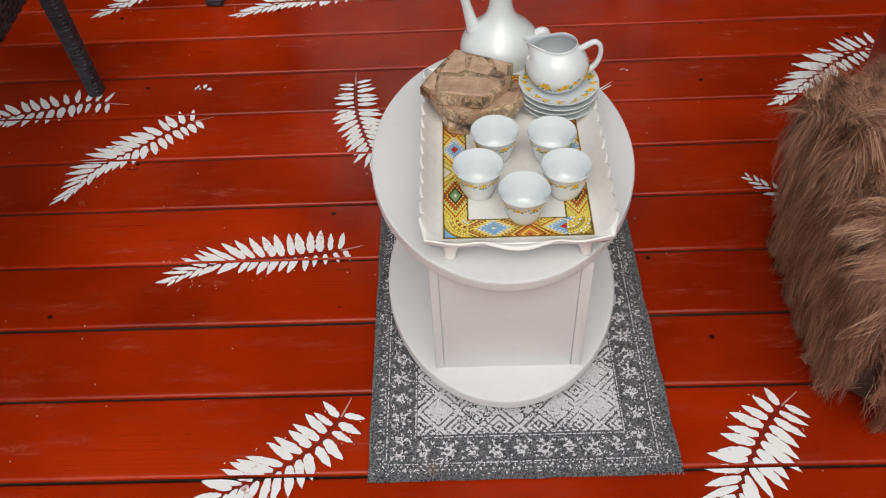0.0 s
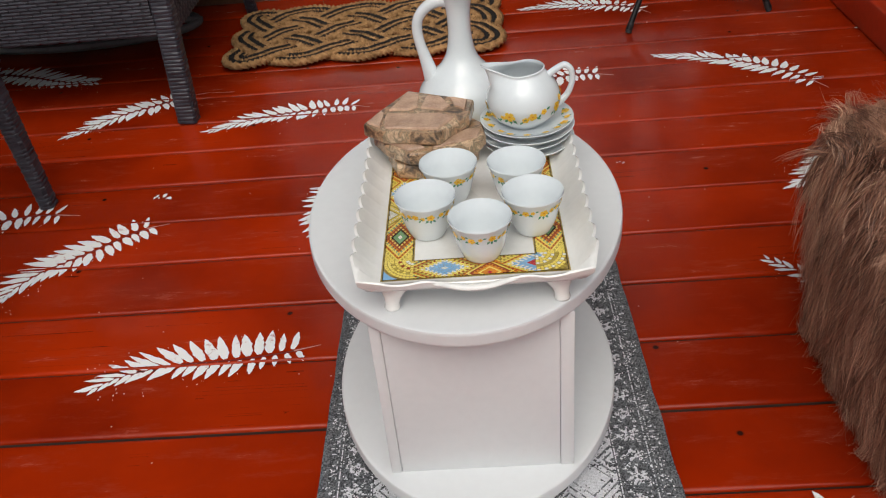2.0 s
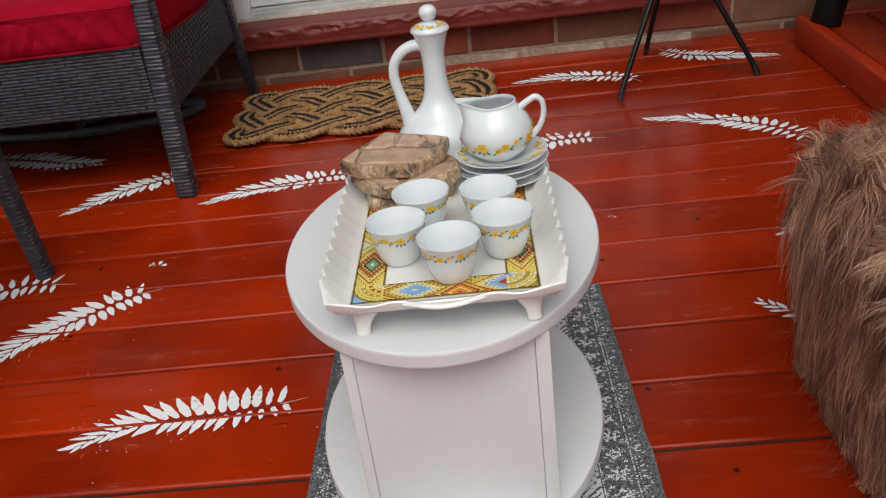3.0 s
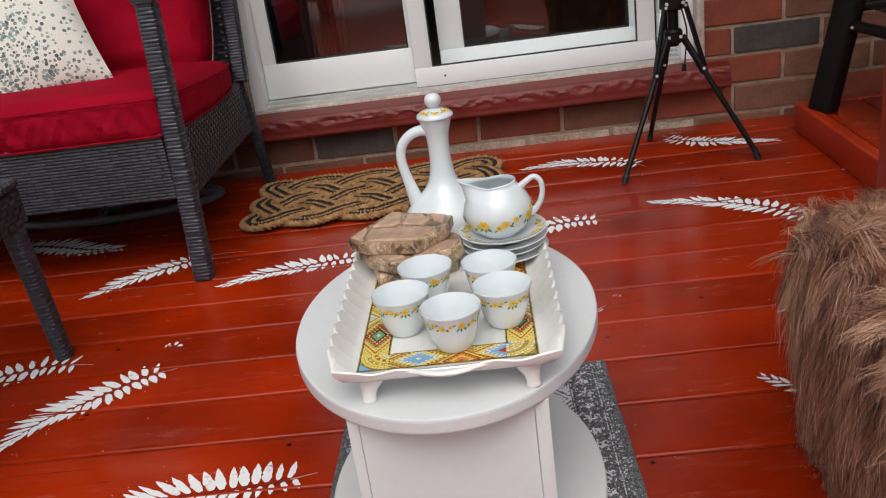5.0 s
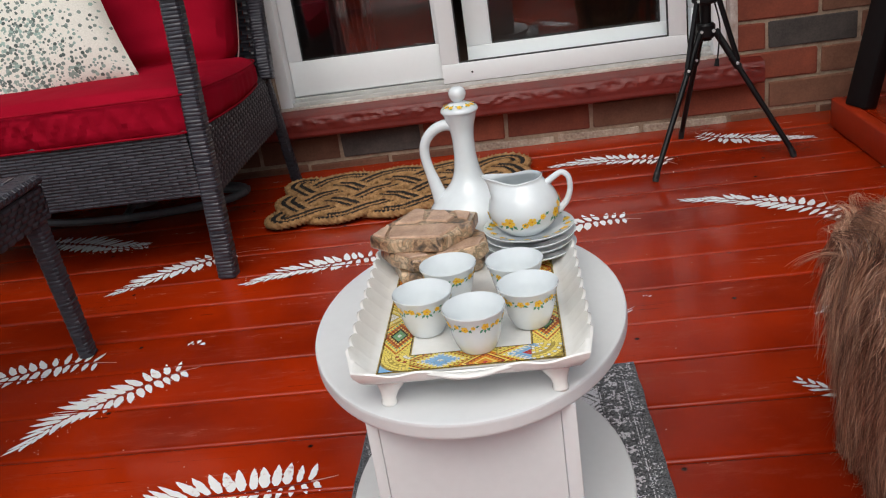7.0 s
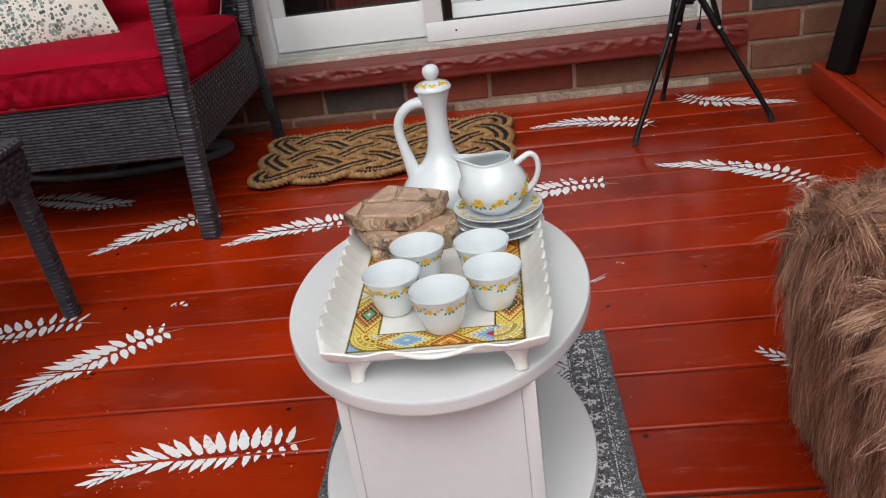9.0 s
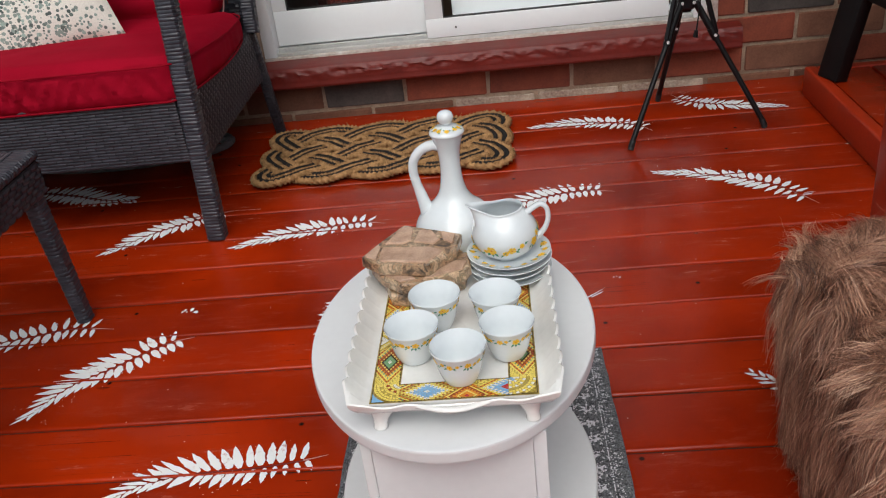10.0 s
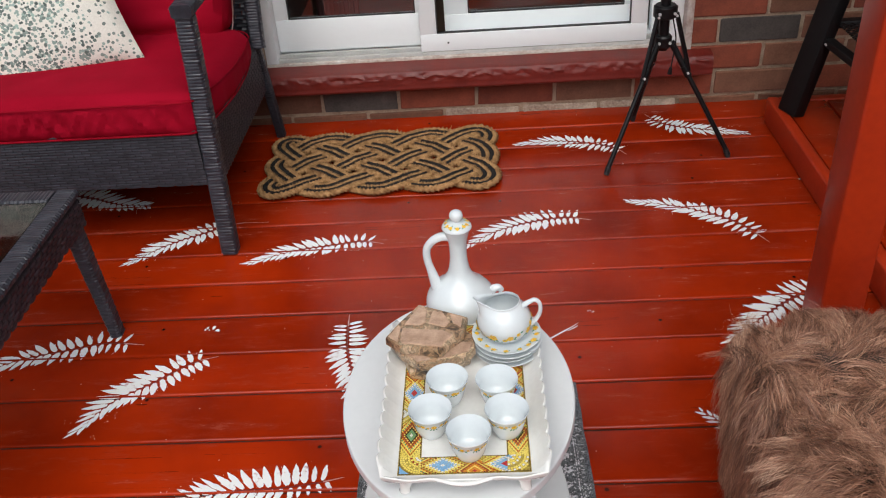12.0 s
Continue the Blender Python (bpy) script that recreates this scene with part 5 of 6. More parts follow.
# ---- black bar chair on the step ----
def build_black_chair():
    t = thing("garden_chair", "black wooden garden chair with a woven seat on the step", "chair")
    part("leg", bar_plank((1.172, 2.500, 0.087), (1.345, 2.56, 0.80), 0.082, 0.042), BLACK_WOOD, t)
    part("leg", bar_plank((1.75, 2.500, 0.087), (1.60, 2.56, 0.80), 0.082, 0.042), BLACK_WOOD, t)
    part("leg", bar_plank((1.205, 2.02, 0.087), (1.345, 2.10, 0.62), 0.06, 0.042), BLACK_WOOD, t)
    part("leg", bar_plank((1.75, 2.02, 0.087), (1.60, 2.10, 0.62), 0.06, 0.042), BLACK_WOOD, t)
    part("stretcher", bar_plank((1.245, 2.52, 0.325), (1.275, 2.07, 0.335), 0.032, 0.024), BLACK_WOOD, t)
    part("seat_frame", bar_plank((1.25, 2.515, 0.372), (1.68, 2.515, 0.372), 0.034, 0.024), BLACK_WOOD, t)
    part("seat_frame", bar_plank((1.27, 2.06, 0.372), (1.68, 2.06, 0.372), 0.034, 0.024), BLACK_WOOD, t)
    tagged(part("mesh_seat", weave((1.27, 2.07, 0.374), (1, 0, 0), (0, 1, 0), 0.40, 0.44, reed=0.03, row=0.014, lift=0.003, seed=12), BLACK_METAL, t, "black woven mesh", smooth=False), kind="stuff")
    bolts = bmesh.new()
    tube([(1.232, 2.47, 0.325), (1.232, 2.462, 0.325)], 0.004, 8, bolts)
    part("bolt", bolts, STEEL, t)


def bar_plank(p0, p1, w, d):
    """A straight wooden bar with softened edges between two points."""
    p0, p1 = Vector(p0), Vector(p1)
    ln = (p1 - p0).length
    bm = block(-w / 2, w / 2, -d / 2, d / 2, 0, ln, 0.005, 2)
    turn = (p1 - p0).to_track_quat("Z", "Y").to_matrix().to_4x4()
    bmesh.ops.transform(bm, matrix=Matrix.Translation(p0) @ turn, verts=bm.verts)
    low = min(v.co.z for v in bm.verts)
    if low < p0.z - 1e-4 and p0.z < 0.2:
        for v in bm.verts:
            if v.co.z < p0.z:
                v.co.z = p0.z
    return bm


# ---- fur pouf ----
def build_pouf():
    """A square pouf under long shaggy fur: locks that hang down the sides and lie combed over the top, each lock a tuft of tapered strands."""
    t = thing("fur_pouf", "low square pouf covered in long shaggy brown fur", "pouf")
    x0, x1, y0, y1, z1 = 0.606, 1.09, 0.690, 1.125, 0.345
    rng = np.random.default_rng(21)
    narrow = 0.075
    core = soft_box(x0, x1, y0, y1, 0.01, z1, 0.07, 0.02, 10, 0.004, 9.0)
    for v in core.verts:
        k = 1 - narrow * max(0.0, 1 - v.co.z / z1)
        v.co.x, v.co.y = (x0 + x1) / 2 + (v.co.x - (x0 + x1) / 2) * k, (y0 + y1) / 2 + (v.co.y - (y0 + y1) / 2) * k
    part("body", core, FUR_SKIN, t)
    cx, cy, hx, hy = (x0 + x1) / 2, (y0 + y1) / 2, (x1 - x0) / 2 - 0.012, (y1 - y0) / 2 - 0.012
    n_top, n_side, tuft, steps = 1900, 2700, 32, 7

    def field(p, s, seed):
        return np.array([noise.noise(Vector((float(v[0]) * s, float(v[1]) * s, float(v[2]) * s + seed))) for v in p])

    u, v = rng.uniform(-1, 1, n_top), rng.uniform(-1, 1, n_top)
    e = np.maximum(np.abs(u), np.abs(v))
    top_root = np.stack([cx + hx * u, cy + hy * v, z1 + 0.008 - 0.05 * np.clip((e - 0.72) / 0.28, 0, 1) ** 2], 1)
    top_nrm = np.stack([0.6 * u * e ** 3, 0.6 * v * e ** 3, np.ones(n_top)], 1)
    a = rng.uniform(0, 4, n_side)
    f, k = (a % 1) * 2 - 1, a.astype(int)
    sx = np.where(k == 0, 1, np.where(k == 1, -1, f))
    sy = np.where(k == 2, 1, np.where(k == 3, -1, f))
    z = 0.05 + (z1 - 0.06) * rng.uniform(0, 1, n_side) ** 0.8
    taper = 0.006 - 0.055 * (1 - z / z1)
    side_root = np.stack([cx + (hx + taper) * sx, cy + (hy + taper) * sy, z], 1)
    side_nrm = np.stack([np.where(k < 2, sx, 0.25 * sx), np.where(k >= 2, sy, 0.25 * sy), np.full(n_side, 0.1)], 1)
    root, nrm = np.concatenate([top_root, side_root]), np.concatenate([top_nrm, side_nrm])
    nrm /= np.linalg.norm(nrm, axis=1)[:, None]
    n = len(root)
    flat = np.arange(n) < n_top
    swirl = field(root, 7.0, 0.3) * 4.2 + field(root, 22.0, 8.1) * 1.4 + rng.normal(0, 0.25, n)
    tone = 0.5 + 0.55 * field(root, 38.0, 4.4) + rng.normal(0, 0.20, n)
    away = np.stack([root[:, 0] - cx, root[:, 1] - cy, np.zeros(n)], 1)
    away /= np.linalg.norm(away, axis=1)[:, None] + 1e-6
    comb = np.stack([np.cos(swirl), np.sin(swirl), np.zeros(n)], 1)
    down = np.array([[0.0, 0.0, -1.0]])
    sideways = np.cross(nrm, down)
    high = (root[:, 2:3] / z1) ** 3
    way = np.where(flat[:, None], comb * 0.75 + away * 0.45 + np.array([[-0.10, -0.40, 0.0]]) + nrm * 0.26,
                   down * 0.75 + nrm * (0.10 + 0.42 * high) + sideways * (0.34 * np.sin(swirl))[:, None])
    way /= np.linalg.norm(way, axis=1)[:, None]
    length = rng.uniform(0.080, 0.130, n) * np.where(flat, 0.85, 1.0)
    layer = rng.uniform(0.004, 0.030, n)
    phase, turns = rng.uniform(0, 6.28, n), rng.uniform(4.0, 8.0, n)
    bend = np.cross(way, np.where(flat[:, None], np.array([[0.0, 0.0, 1.0]]), nrm))
    bend /= np.linalg.norm(bend, axis=1)[:, None] + 1e-6
    spine = np.zeros((n, steps + 1, 3))
    at, heading = root.copy(), way.copy()
    for q in range(steps + 1):
        spine[:, q] = at
        f = q / steps
        heading = heading + down * 0.17 + bend * (0.26 * np.sin(phase + turns * f))[:, None]
        heading /= np.linalg.norm(heading, axis=1)[:, None]
        at = at + heading * (length / steps)[:, None]
        inside = (np.abs(at[:, 0] - cx) < hx + 0.004) & (np.abs(at[:, 1] - cy) < hy + 0.004)
        lift = inside & flat & (at[:, 2] < z1 + layer)
        at[:, 2] = np.where(lift, at[:, 2] * 0.35 + (z1 + layer) * 0.65, at[:, 2])
        gx, gy = hx + 0.010 + layer * 0.5 - np.abs(at[:, 0] - cx), hy + 0.010 + layer * 0.5 - np.abs(at[:, 1] - cy)
        sunk = inside & (at[:, 2] < z1 - 0.02)
        at[:, 0] += np.where(sunk & (gx < gy), np.sign(at[:, 0] - cx) * gx, 0)
        at[:, 1] += np.where(sunk & (gx >= gy), np.sign(at[:, 1] - cy) * gy, 0)
    slim = 1 - narrow * np.clip(1 - spine[:, :, 2] / z1, 0, 1)
    spine[:, :, 0], spine[:, :, 1] = cx + (spine[:, :, 0] - cx) * slim, cy + (spine[:, :, 1] - cy) * slim
    who = np.repeat(np.arange(n), tuft)
    m = len(who)
    spread = rng.normal(0, 0.0100, (m, 3))
    spread -= nrm[who] * (spread * nrm[who]).sum(1)[:, None] * 0.6
    stray = rng.random(m) < 0.05
    fray = rng.normal(0, 1, (m, 3)) * np.where(stray, 0.016, 0.0042)[:, None]
    reach = rng.uniform(0.55, 1.08, m)
    width = rng.uniform(0.00022, 0.00055, m) * np.where(stray, 0.6, 1.0)
    across = np.cross(way[who], rng.normal(0, 1, (m, 3)))
    across /= np.linalg.norm(across, axis=1)[:, None] + 1e-6
    ripple = rng.uniform(0, 6.28, m)
    verts = np.zeros((m, steps + 1, 2, 3))
    for q in range(steps + 1):
        f = q / steps
        s = np.minimum(f * reach * steps, steps - 1e-4)
        i = s.astype(int)
        g = (s - i)[:, None]
        c = spine[who, i] * (1 - g) + spine[who, i + 1] * g
        c = c + spread * (1 - 0.80 * f ** 0.7) + fray * f ** 1.5 + across * (0.0016 * np.sin(ripple + 9 * f) * f)[:, None]
        w = (width * (1 - 0.80 * f ** 2))[:, None]
        verts[:, q, 0], verts[:, q, 1] = c + across * w, c - across * w
    verts[:, :, :, 2] = np.maximum(verts[:, :, :, 2], 0.004)
    base = (np.arange(m) * (steps + 1) * 2)[:, None]
    quads = np.concatenate([base + np.array([[2 * q, 2 * q + 1, 2 * q + 3, 2 * q + 2]]) for q in range(steps)], 1).reshape(-1, 4)
    me = bpy.data.meshes.new("fur")
    me.from_pydata(verts.reshape(-1, 3).tolist(), [], quads.tolist())
    me.materials.append(FUR)
    me.polygons.foreach_set("use_smooth", [True] * len(me.polygons))
    shade = np.clip(tone[who] + rng.normal(0, 0.22, m), 0, 1)
    me.attributes.new("lock", "FLOAT", "POINT").data.foreach_set("value", np.repeat(shade, (steps + 1) * 2).astype(np.float32))
    ob = new("fur", me)
    ob.parent = t
    tagged(ob, "long shaggy brown fur", kind="stuff")


# ---- rug and side table ----
def build_rug():
    nx, ny, bm = 48, 72, bmesh.new()
    hw, hl = 0.230, 0.364
    grid = []
    for i in range(nx + 1):
        row = []
        for j in range(ny + 1):
            u, v = 2 * i / nx - 1, 2 * j / ny - 1
            z = 0.0035 + 0.0012 * noise.noise(Vector((u * 2, v * 3, 0.5))) + 0.0009 * (noise.noise(Vector((u * 5, v * 7, 2.5))))
            z += 0.006 * max(0, u - 0.6) * max(0, -v - 0.75) * 8
            x = u * hw + 0.0025 * noise.noise(Vector((v * 6, u, 3))) * abs(u) + 0.006 * max(0.0, u) * (1 - (v + 1) / 2)
            row.append(bm.verts.new((x, v * hl + 0.003 * noise.noise(Vector((u * 5, v, 9))) * abs(v), z)))
        grid.append(row)
    for i in range(nx):
        for j in range(ny):
            bm.faces.new((grid[i][j], grid[i + 1][j], grid[i + 1][j + 1], grid[i][j + 1]))
    ex = bmesh.ops.extrude_face_region(bm, geom=bm.faces[:])
    for v in ex["geom"]:
        if isinstance(v, bmesh.types.BMVert):
            v.co.z += 0.0035
    for v in bm.verts:
        v.co.z = max(v.co.z, 0.0012)
    rug = solo("rug", bm, RUG, "small dark grey flat-woven rug with a faded white oriental print", "rug", at=pose(0.136, 0.990, 0, 0, 0, 0.4))
    rng = random.Random(7)
    fringe = bmesh.new()
    for k in range(110):
        x = -0.23 + 0.466 * k / 109
        a = Vector((x, -hl + 0.0015, 0.005))
        b = a + Vector((rng.uniform(-0.002, 0.002), -rng.uniform(0.0004, 0.0012), -0.003))
        tube([a, b], 0.0006, 4, fringe)
    tagged(part("fringe", fringe, THREAD, rug, "short pale cut threads", smooth=False), kind="stuff")


TX, TY, TOP_Z = 0.122, 0.985, 0.322


def oval_slab(a, b, z0, z1, r=0.0032, seg=112):
    """An oval board with rounded edges."""
    bm = bmesh.new()
    prof = [(0, z0), (-r - 0.0015, z0), (-r, z0), (-r * 0.3, z0 + r * 0.3), (0.0, z0 + r), (0.0, z0 + r + 0.001), (0.0, z1 - r - 0.001), (0.0, z1 - r), (-r * 0.3, z1 - r * 0.3), (-r, z1), (-r - 0.0015, z1), (0, z1)]
    rings = []
    for k, (off, z) in enumerate(prof):
        if k in (0, len(prof) - 1):
            rings.append([bm.verts.new((0, 0, z))])
        else:
            rings.append([bm.verts.new(((a + off) * math.cos(2 * math.pi * i / seg), (b + off) * math.sin(2 * math.pi * i / seg), z)) for i in range(seg)])
    for p, q in zip(rings, rings[1:]):
        for i in range(seg):
            j = (i + 1) % seg
            bm.faces.new(list(dict.fromkeys([p[i % len(p)], p[j % len(p)], q[j % len(q)], q[i % len(q)]])))
    return bm


def build_side_table():
    t = thing("side_table", "small white oval side table with a lower shelf", "side table", at=pose(TX, TY, 0))
    part("tabletop", oval_slab(0.195, 0.261, TOP_Z - 0.0192, TOP_Z), WHITE_LAMINATE, t).matrix_basis = pose(0, 0.013, 0)
    part("lower_shelf", oval_slab(0.191, 0.263, 0.042, 0.062), WHITE_LAMINATE, t)
    part("side_panel", block(-0.109, -0.0966, -0.200, 0.19, 0.062, TOP_Z - 0.0192, 0.0012), WHITE_LAMINATE, t)
    part("side_panel", block(0.0990, 0.115, -0.200, 0.19, 0.062, TOP_Z - 0.0192, 0.0012), WHITE_LAMINATE, t)
    part("front_panel", block(-0.0962, 0.0986, -0.1988, -0.182, 0.062, TOP_Z - 0.0192, 0.0008), WHITE_LAMINATE, t)
    part("back_panel", block(-0.0962, 0.0986, 0.172, 0.1885, 0.062, TOP_Z - 0.0192, 0.0008), WHITE_LAMINATE, t)
    for x, y in ((-0.10, -0.16), (0.10, -0.16), (-0.10, 0.16), (0.10, 0.16)):
        part("foot", lathe([(0, 0.0072), (0.016, 0.0072), (0.018, 0.012), (0.018, 0.042), (0, 0.042)], 18), WHITE_LAMINATE, t).matrix_basis = pose(x, y, 0)


# ---- the tray and its mosaic ----
TRAY_X0, TRAY_X1, TRAY_Y0, TRAY_Y1, TRAY_Z = 0.034, 0.233, 0.780, 1.128, 0.361


def build_tray():
    t = thing("serving_tray", "cream ceramic footed serving tray with scalloped sides and a mosaic print", "tray")
    bm = bmesh.new()
    cx, cy = (TRAY_X0 + TRAY_X1) / 2, (TRAY_Y0 + TRAY_Y1) / 2
    hx, hy = (TRAY_X1 - TRAY_X0) / 2, (TRAY_Y1 - TRAY_Y0) / 2
    loop = []
    nx, ny = 60, 192
    for i in range(nx):
        loop.append((-1 + 2 * i / nx, -1))
    for i in range(ny):
        loop.append((1, -1 + 2 * i / ny))
    for i in range(nx):
        loop.append((1 - 2 * i / nx, 1))
    for i in range(ny):
        loop.append((-1, 1 - 2 * i / ny))

    def lobe(v):
        """The scallops along a side: twelve round lobes with sharp clefts."""
        return abs(math.sin(math.pi * 6 * (v + 1))) ** 0.6

    def rim(u, v):
        """How far the wall flares out and how high it rises at a place of the outline."""
        if abs(u) > 0.999 and abs(v) < 0.999:
            fade = min(1.0, (1 - abs(v)) / 0.10)
            return 0.0235 + 0.0040 * lobe(v) * fade, 0.0140 + (0.0065 + 0.0048 * lobe(v)) * fade
        a = abs(u)
        waves = 0.0045 + 0.0035 * math.exp(-((a - 0.52) / 0.16) ** 2) + 0.0052 * max(0.0, (a - 0.72) / 0.28) ** 2
        return 0.0125, waves

    lines = [[] for _ in range(8)]
    for u, v in loop:
        side = abs(u) > 0.999
        end = abs(v) > 0.999
        du = math.copysign(1, u) if side else 0
        dv = math.copysign(1, v) if end else 0
        fl, up = rim(u, v)
        calm = 0.0235 + 0.0024 if side and not end else None
        if side and end:
            fl, up = 0.0212, 0.0108
        fx, fy = (du * fl, dv * (0.0088 if side else fl))
        x, y = cx + u * hx, cy + v * hy
        ripple = 0.0006 * lobe(v) if side and not end else 0
        for k, (f, h, drop) in enumerate(((0.0, 0.0, 0), (0.30, 0.18, 0), (0.72, 0.72, 0), (0.97, 1.0, 0), (1.08, 0.97, 0.0012), (1.0, 0.62, 0.004), (0.62, 0.0, 0.006))):
            lines[k].append(bm.verts.new((x + fx * f + du * ripple * (1 if k in (1, 2) else 0), y + fy * f, TRAY_Z + up * h - drop)) if calm is None or k not in (1, 2) else bm.verts.new((x + du * (calm * f + ripple), y, TRAY_Z + 0.0225 * h)))
        lines[7].append(bm.verts.new((cx + (x - cx) * 0.985, cy + (y - cy) * 0.99, TRAY_Z - 0.0125)))
    m = len(loop)
    for a, b in zip(lines, lines[1:]):
        for i in range(m):
            bm.faces.new((a[i], a[(i + 1) % m], b[(i + 1) % m], b[i]))
    bm.faces.new(lines[0])
    bm.faces.new(lines[-1][::-1])
    part("dish", bm, CREAM_CERAMIC, t)
    for sx in (-1, 1):
        for sy in (-1, 1):
            fx, fy = cx + sx * (hx - 0.011), cy + sy * (hy - 0.008)
            leg = bmesh.new()
            rings = []
            for f, px, py, wx, wy in ((0.0, -0.004, -0.006, 0.0200, 0.0125), (0.25, -0.002, -0.004, 0.0150, 0.0100), (0.5, 0.0, -0.001, 0.0100, 0.0080), (0.75, 0.0012, 0.001, 0.0078, 0.0068), (0.92, 0.0015, 0.002, 0.0088, 0.0078), (1.0, 0.0015, 0.002, 0.0080, 0.0070)):
                zz = TRAY_Z - 0.0105 + f * (TOP_Z + 0.0006 - TRAY_Z + 0.0105)
                rings.append([leg.verts.new((fx + sx * px + wx * math.cos(q), fy + sy * py + wy * math.sin(q), zz)) for q in [2 * math.pi * j / 16 for j in range(16)]])
            for p, q in zip(rings, rings[1:]):
                for j in range(16):
                    leg.faces.new((p[j], p[(j + 1) % 16], q[(j + 1) % 16], q[j]))
            leg.faces.new(rings[0])
            leg.faces.new(rings[-1][::-1])
            part("foot", leg, CREAM_CERAMIC, t)
    for sy in (-1, 1):
        y = cy + sy * (hy + 0.0125)
        bar = curve_points([(cx - 0.050, y - sy * 0.004, TRAY_Z + 0.0030), (cx - 0.032, y + sy * 0.0005, TRAY_Z + 0.0026), (cx - 0.016, y + sy * 0.0044, TRAY_Z + 0.0012), (cx, y + sy * 0.0056, TRAY_Z + 0.0006),
                            (cx + 0.016, y + sy * 0.0044, TRAY_Z + 0.0012), (cx + 0.032, y + sy * 0.0005, TRAY_Z + 0.0026), (cx + 0.050, y - sy * 0.004, TRAY_Z + 0.0030)], 5)
        part("handle", tube(bar, [0.0016 + 0.0019 * math.sin(math.pi * i / (len(bar) - 1)) ** 0.6 for i in range(len(bar))], 10, flat=1.25), CREAM_CERAMIC, t)
    build_mosaic(t)


def build_mosaic(tray):
    """The printed border: small tiles in stepped rings round diamonds, arcs of tiles round the corners, and lines along both edges."""
    names = list(TILE_COLOURS)
    mats = [TILE_COLOURS[k] for k in names]
    z, b = TRAY_Z + 0.0004, 0.0345
    x0, x1, y0, y1 = TRAY_X0 + 0.001, TRAY_X1 - 0.001, TRAY_Y0 + 0.001, TRAY_Y1 - 0.001
    bm = bmesh.new()
    g = names.index("grout")
    for ax, bx, ay, by in ((x0, x1, y0, y0 + b), (x0, x1, y1 - b, y1), (x0, x0 + b, y0 + b, y1 - b), (x1 - b, x1, y0 + b, y1 - b)):
        polygon(bm, [(ax, ay, z), (bx, ay, z), (bx, by, z), (ax, by, z)], g)
    line = names.index("ink")
    part("mosaic_ground", bm, mats, tray, smooth=False)
    tiles = bmesh.new()
    zt = z + 0.0003
    left, right, front, rear = x0 + b / 2, x1 - b / 2, y0 + b / 2, y1 - b / 2
    fine = 7
    around = ("yellow", "rust/amber", "yellow", "olive/yellow", "yellow", "rust/yellow", "yellow")
    blue = ("ruby", "ruby", "sky", "sky", "sky/white", "white/sky", "white/yellow", *around)
    pale = ("white", "sky", "sky", "sky", "sky/white", "white/yellow", "yellow", "rust/yellow", "olive", "rust/amber", "yellow", "leaf/rust", "yellow", "yellow")
    green = ("white", "leaf", "leaf", "ink", "rust/yellow", "rust", "rust/amber", "yellow/leaf", "yellow", "rust/amber", "yellow", "olive/yellow", "yellow", "yellow")
    blaze = ("ruby", "amber", "amber", "yellow", "amber", "rust/amber", "rust", "yellow", "rust/amber", "amber", "yellow", "olive", "yellow", "yellow")
    bone = ("olive", "white", "white", "white", "olive", "yellow", "yellow/white", "yellow", "olive", "yellow", "white/yellow", "yellow", "yellow", "yellow")
    shapes = []
    for mid, edge in ((left, -0.45), (right, 0.45)):
        for y, cols, half in ((0.861, green, 0.030), (0.908, bone, 0.019), (0.955, blue, 0.028), (1.003, blaze, 0.022), (1.046, green, 0.026), (1.088, blue, 0.024)):
            shapes.append((mid + (edge * b if cols is bone else 0), y, 0.0185, half, cols))
    for mid in (front, rear):
        for x, cols, half in ((0.102, pale, 0.030), (0.149, blaze, 0.022), (0.196, blue, 0.029)):
            shapes.append((x, mid - (0.012 if cols is blaze else 0), half, 0.0185, cols))

    def tint(entry, i, j):
        pair = entry.split("/")
        return pair[(i + j) % len(pair)] if len(pair) > 1 else entry

    for sx, sy, hx, hy, cols in shapes:
        upright = min(abs(sx - left), abs(sx - right)) < 0.020 and y0 + b < sy < y1 - b
        row = [q for q in shapes if (min(abs(q[0] - left), abs(q[0] - right)) < 0.020 and y0 + b < q[1] < y1 - b) == upright and abs((q[0] - sx) if upright else (q[1] - sy)) < 0.045]
        for i in range(-18, 18):
            for j in range(-18, 18):
                u, v = (i + 0.5) / fine, (j + 0.5) / fine
                x, y = sx + hx * (u + v) / 2, sy + hy * (u - v) / 2
                strip = left if sx < (x0 + x1) / 2 else right
                band = front if sy < (y0 + y1) / 2 else rear
                lo_x, hi_x = (strip - b / 2 + 0.0022, strip + b / 2 - 0.0022) if upright else (x0 + b, x1 - b)
                lo_y, hi_y = (y0 + b, y1 - b) if upright else (band - b / 2 + 0.0022, band + b / 2 - 0.0022)
                if not (lo_x < x < hi_x and lo_y < y < hi_y):
                    continue
                near = min(row, key=lambda q: abs(x - q[0]) / q[2] + abs(y - q[1]) / q[3])
                if near[0] != sx or near[1] != sy:
                    continue
                k = int(max(abs(u), abs(v)) * fine)
                name = tint(cols[min(k, len(cols) - 1)], i, j)
                rx, ry = hx / fine * 0.455, hy / fine * 0.455
                polygon(tiles, [(x - rx, y, zt), (x, y - ry, zt), (x + rx, y, zt), (x, y + ry, zt)], names.index(name))
    rings = ("yellow", "white", "yellow", "yellow/rust", "yellow", "olive/yellow", "yellow", "yellow")
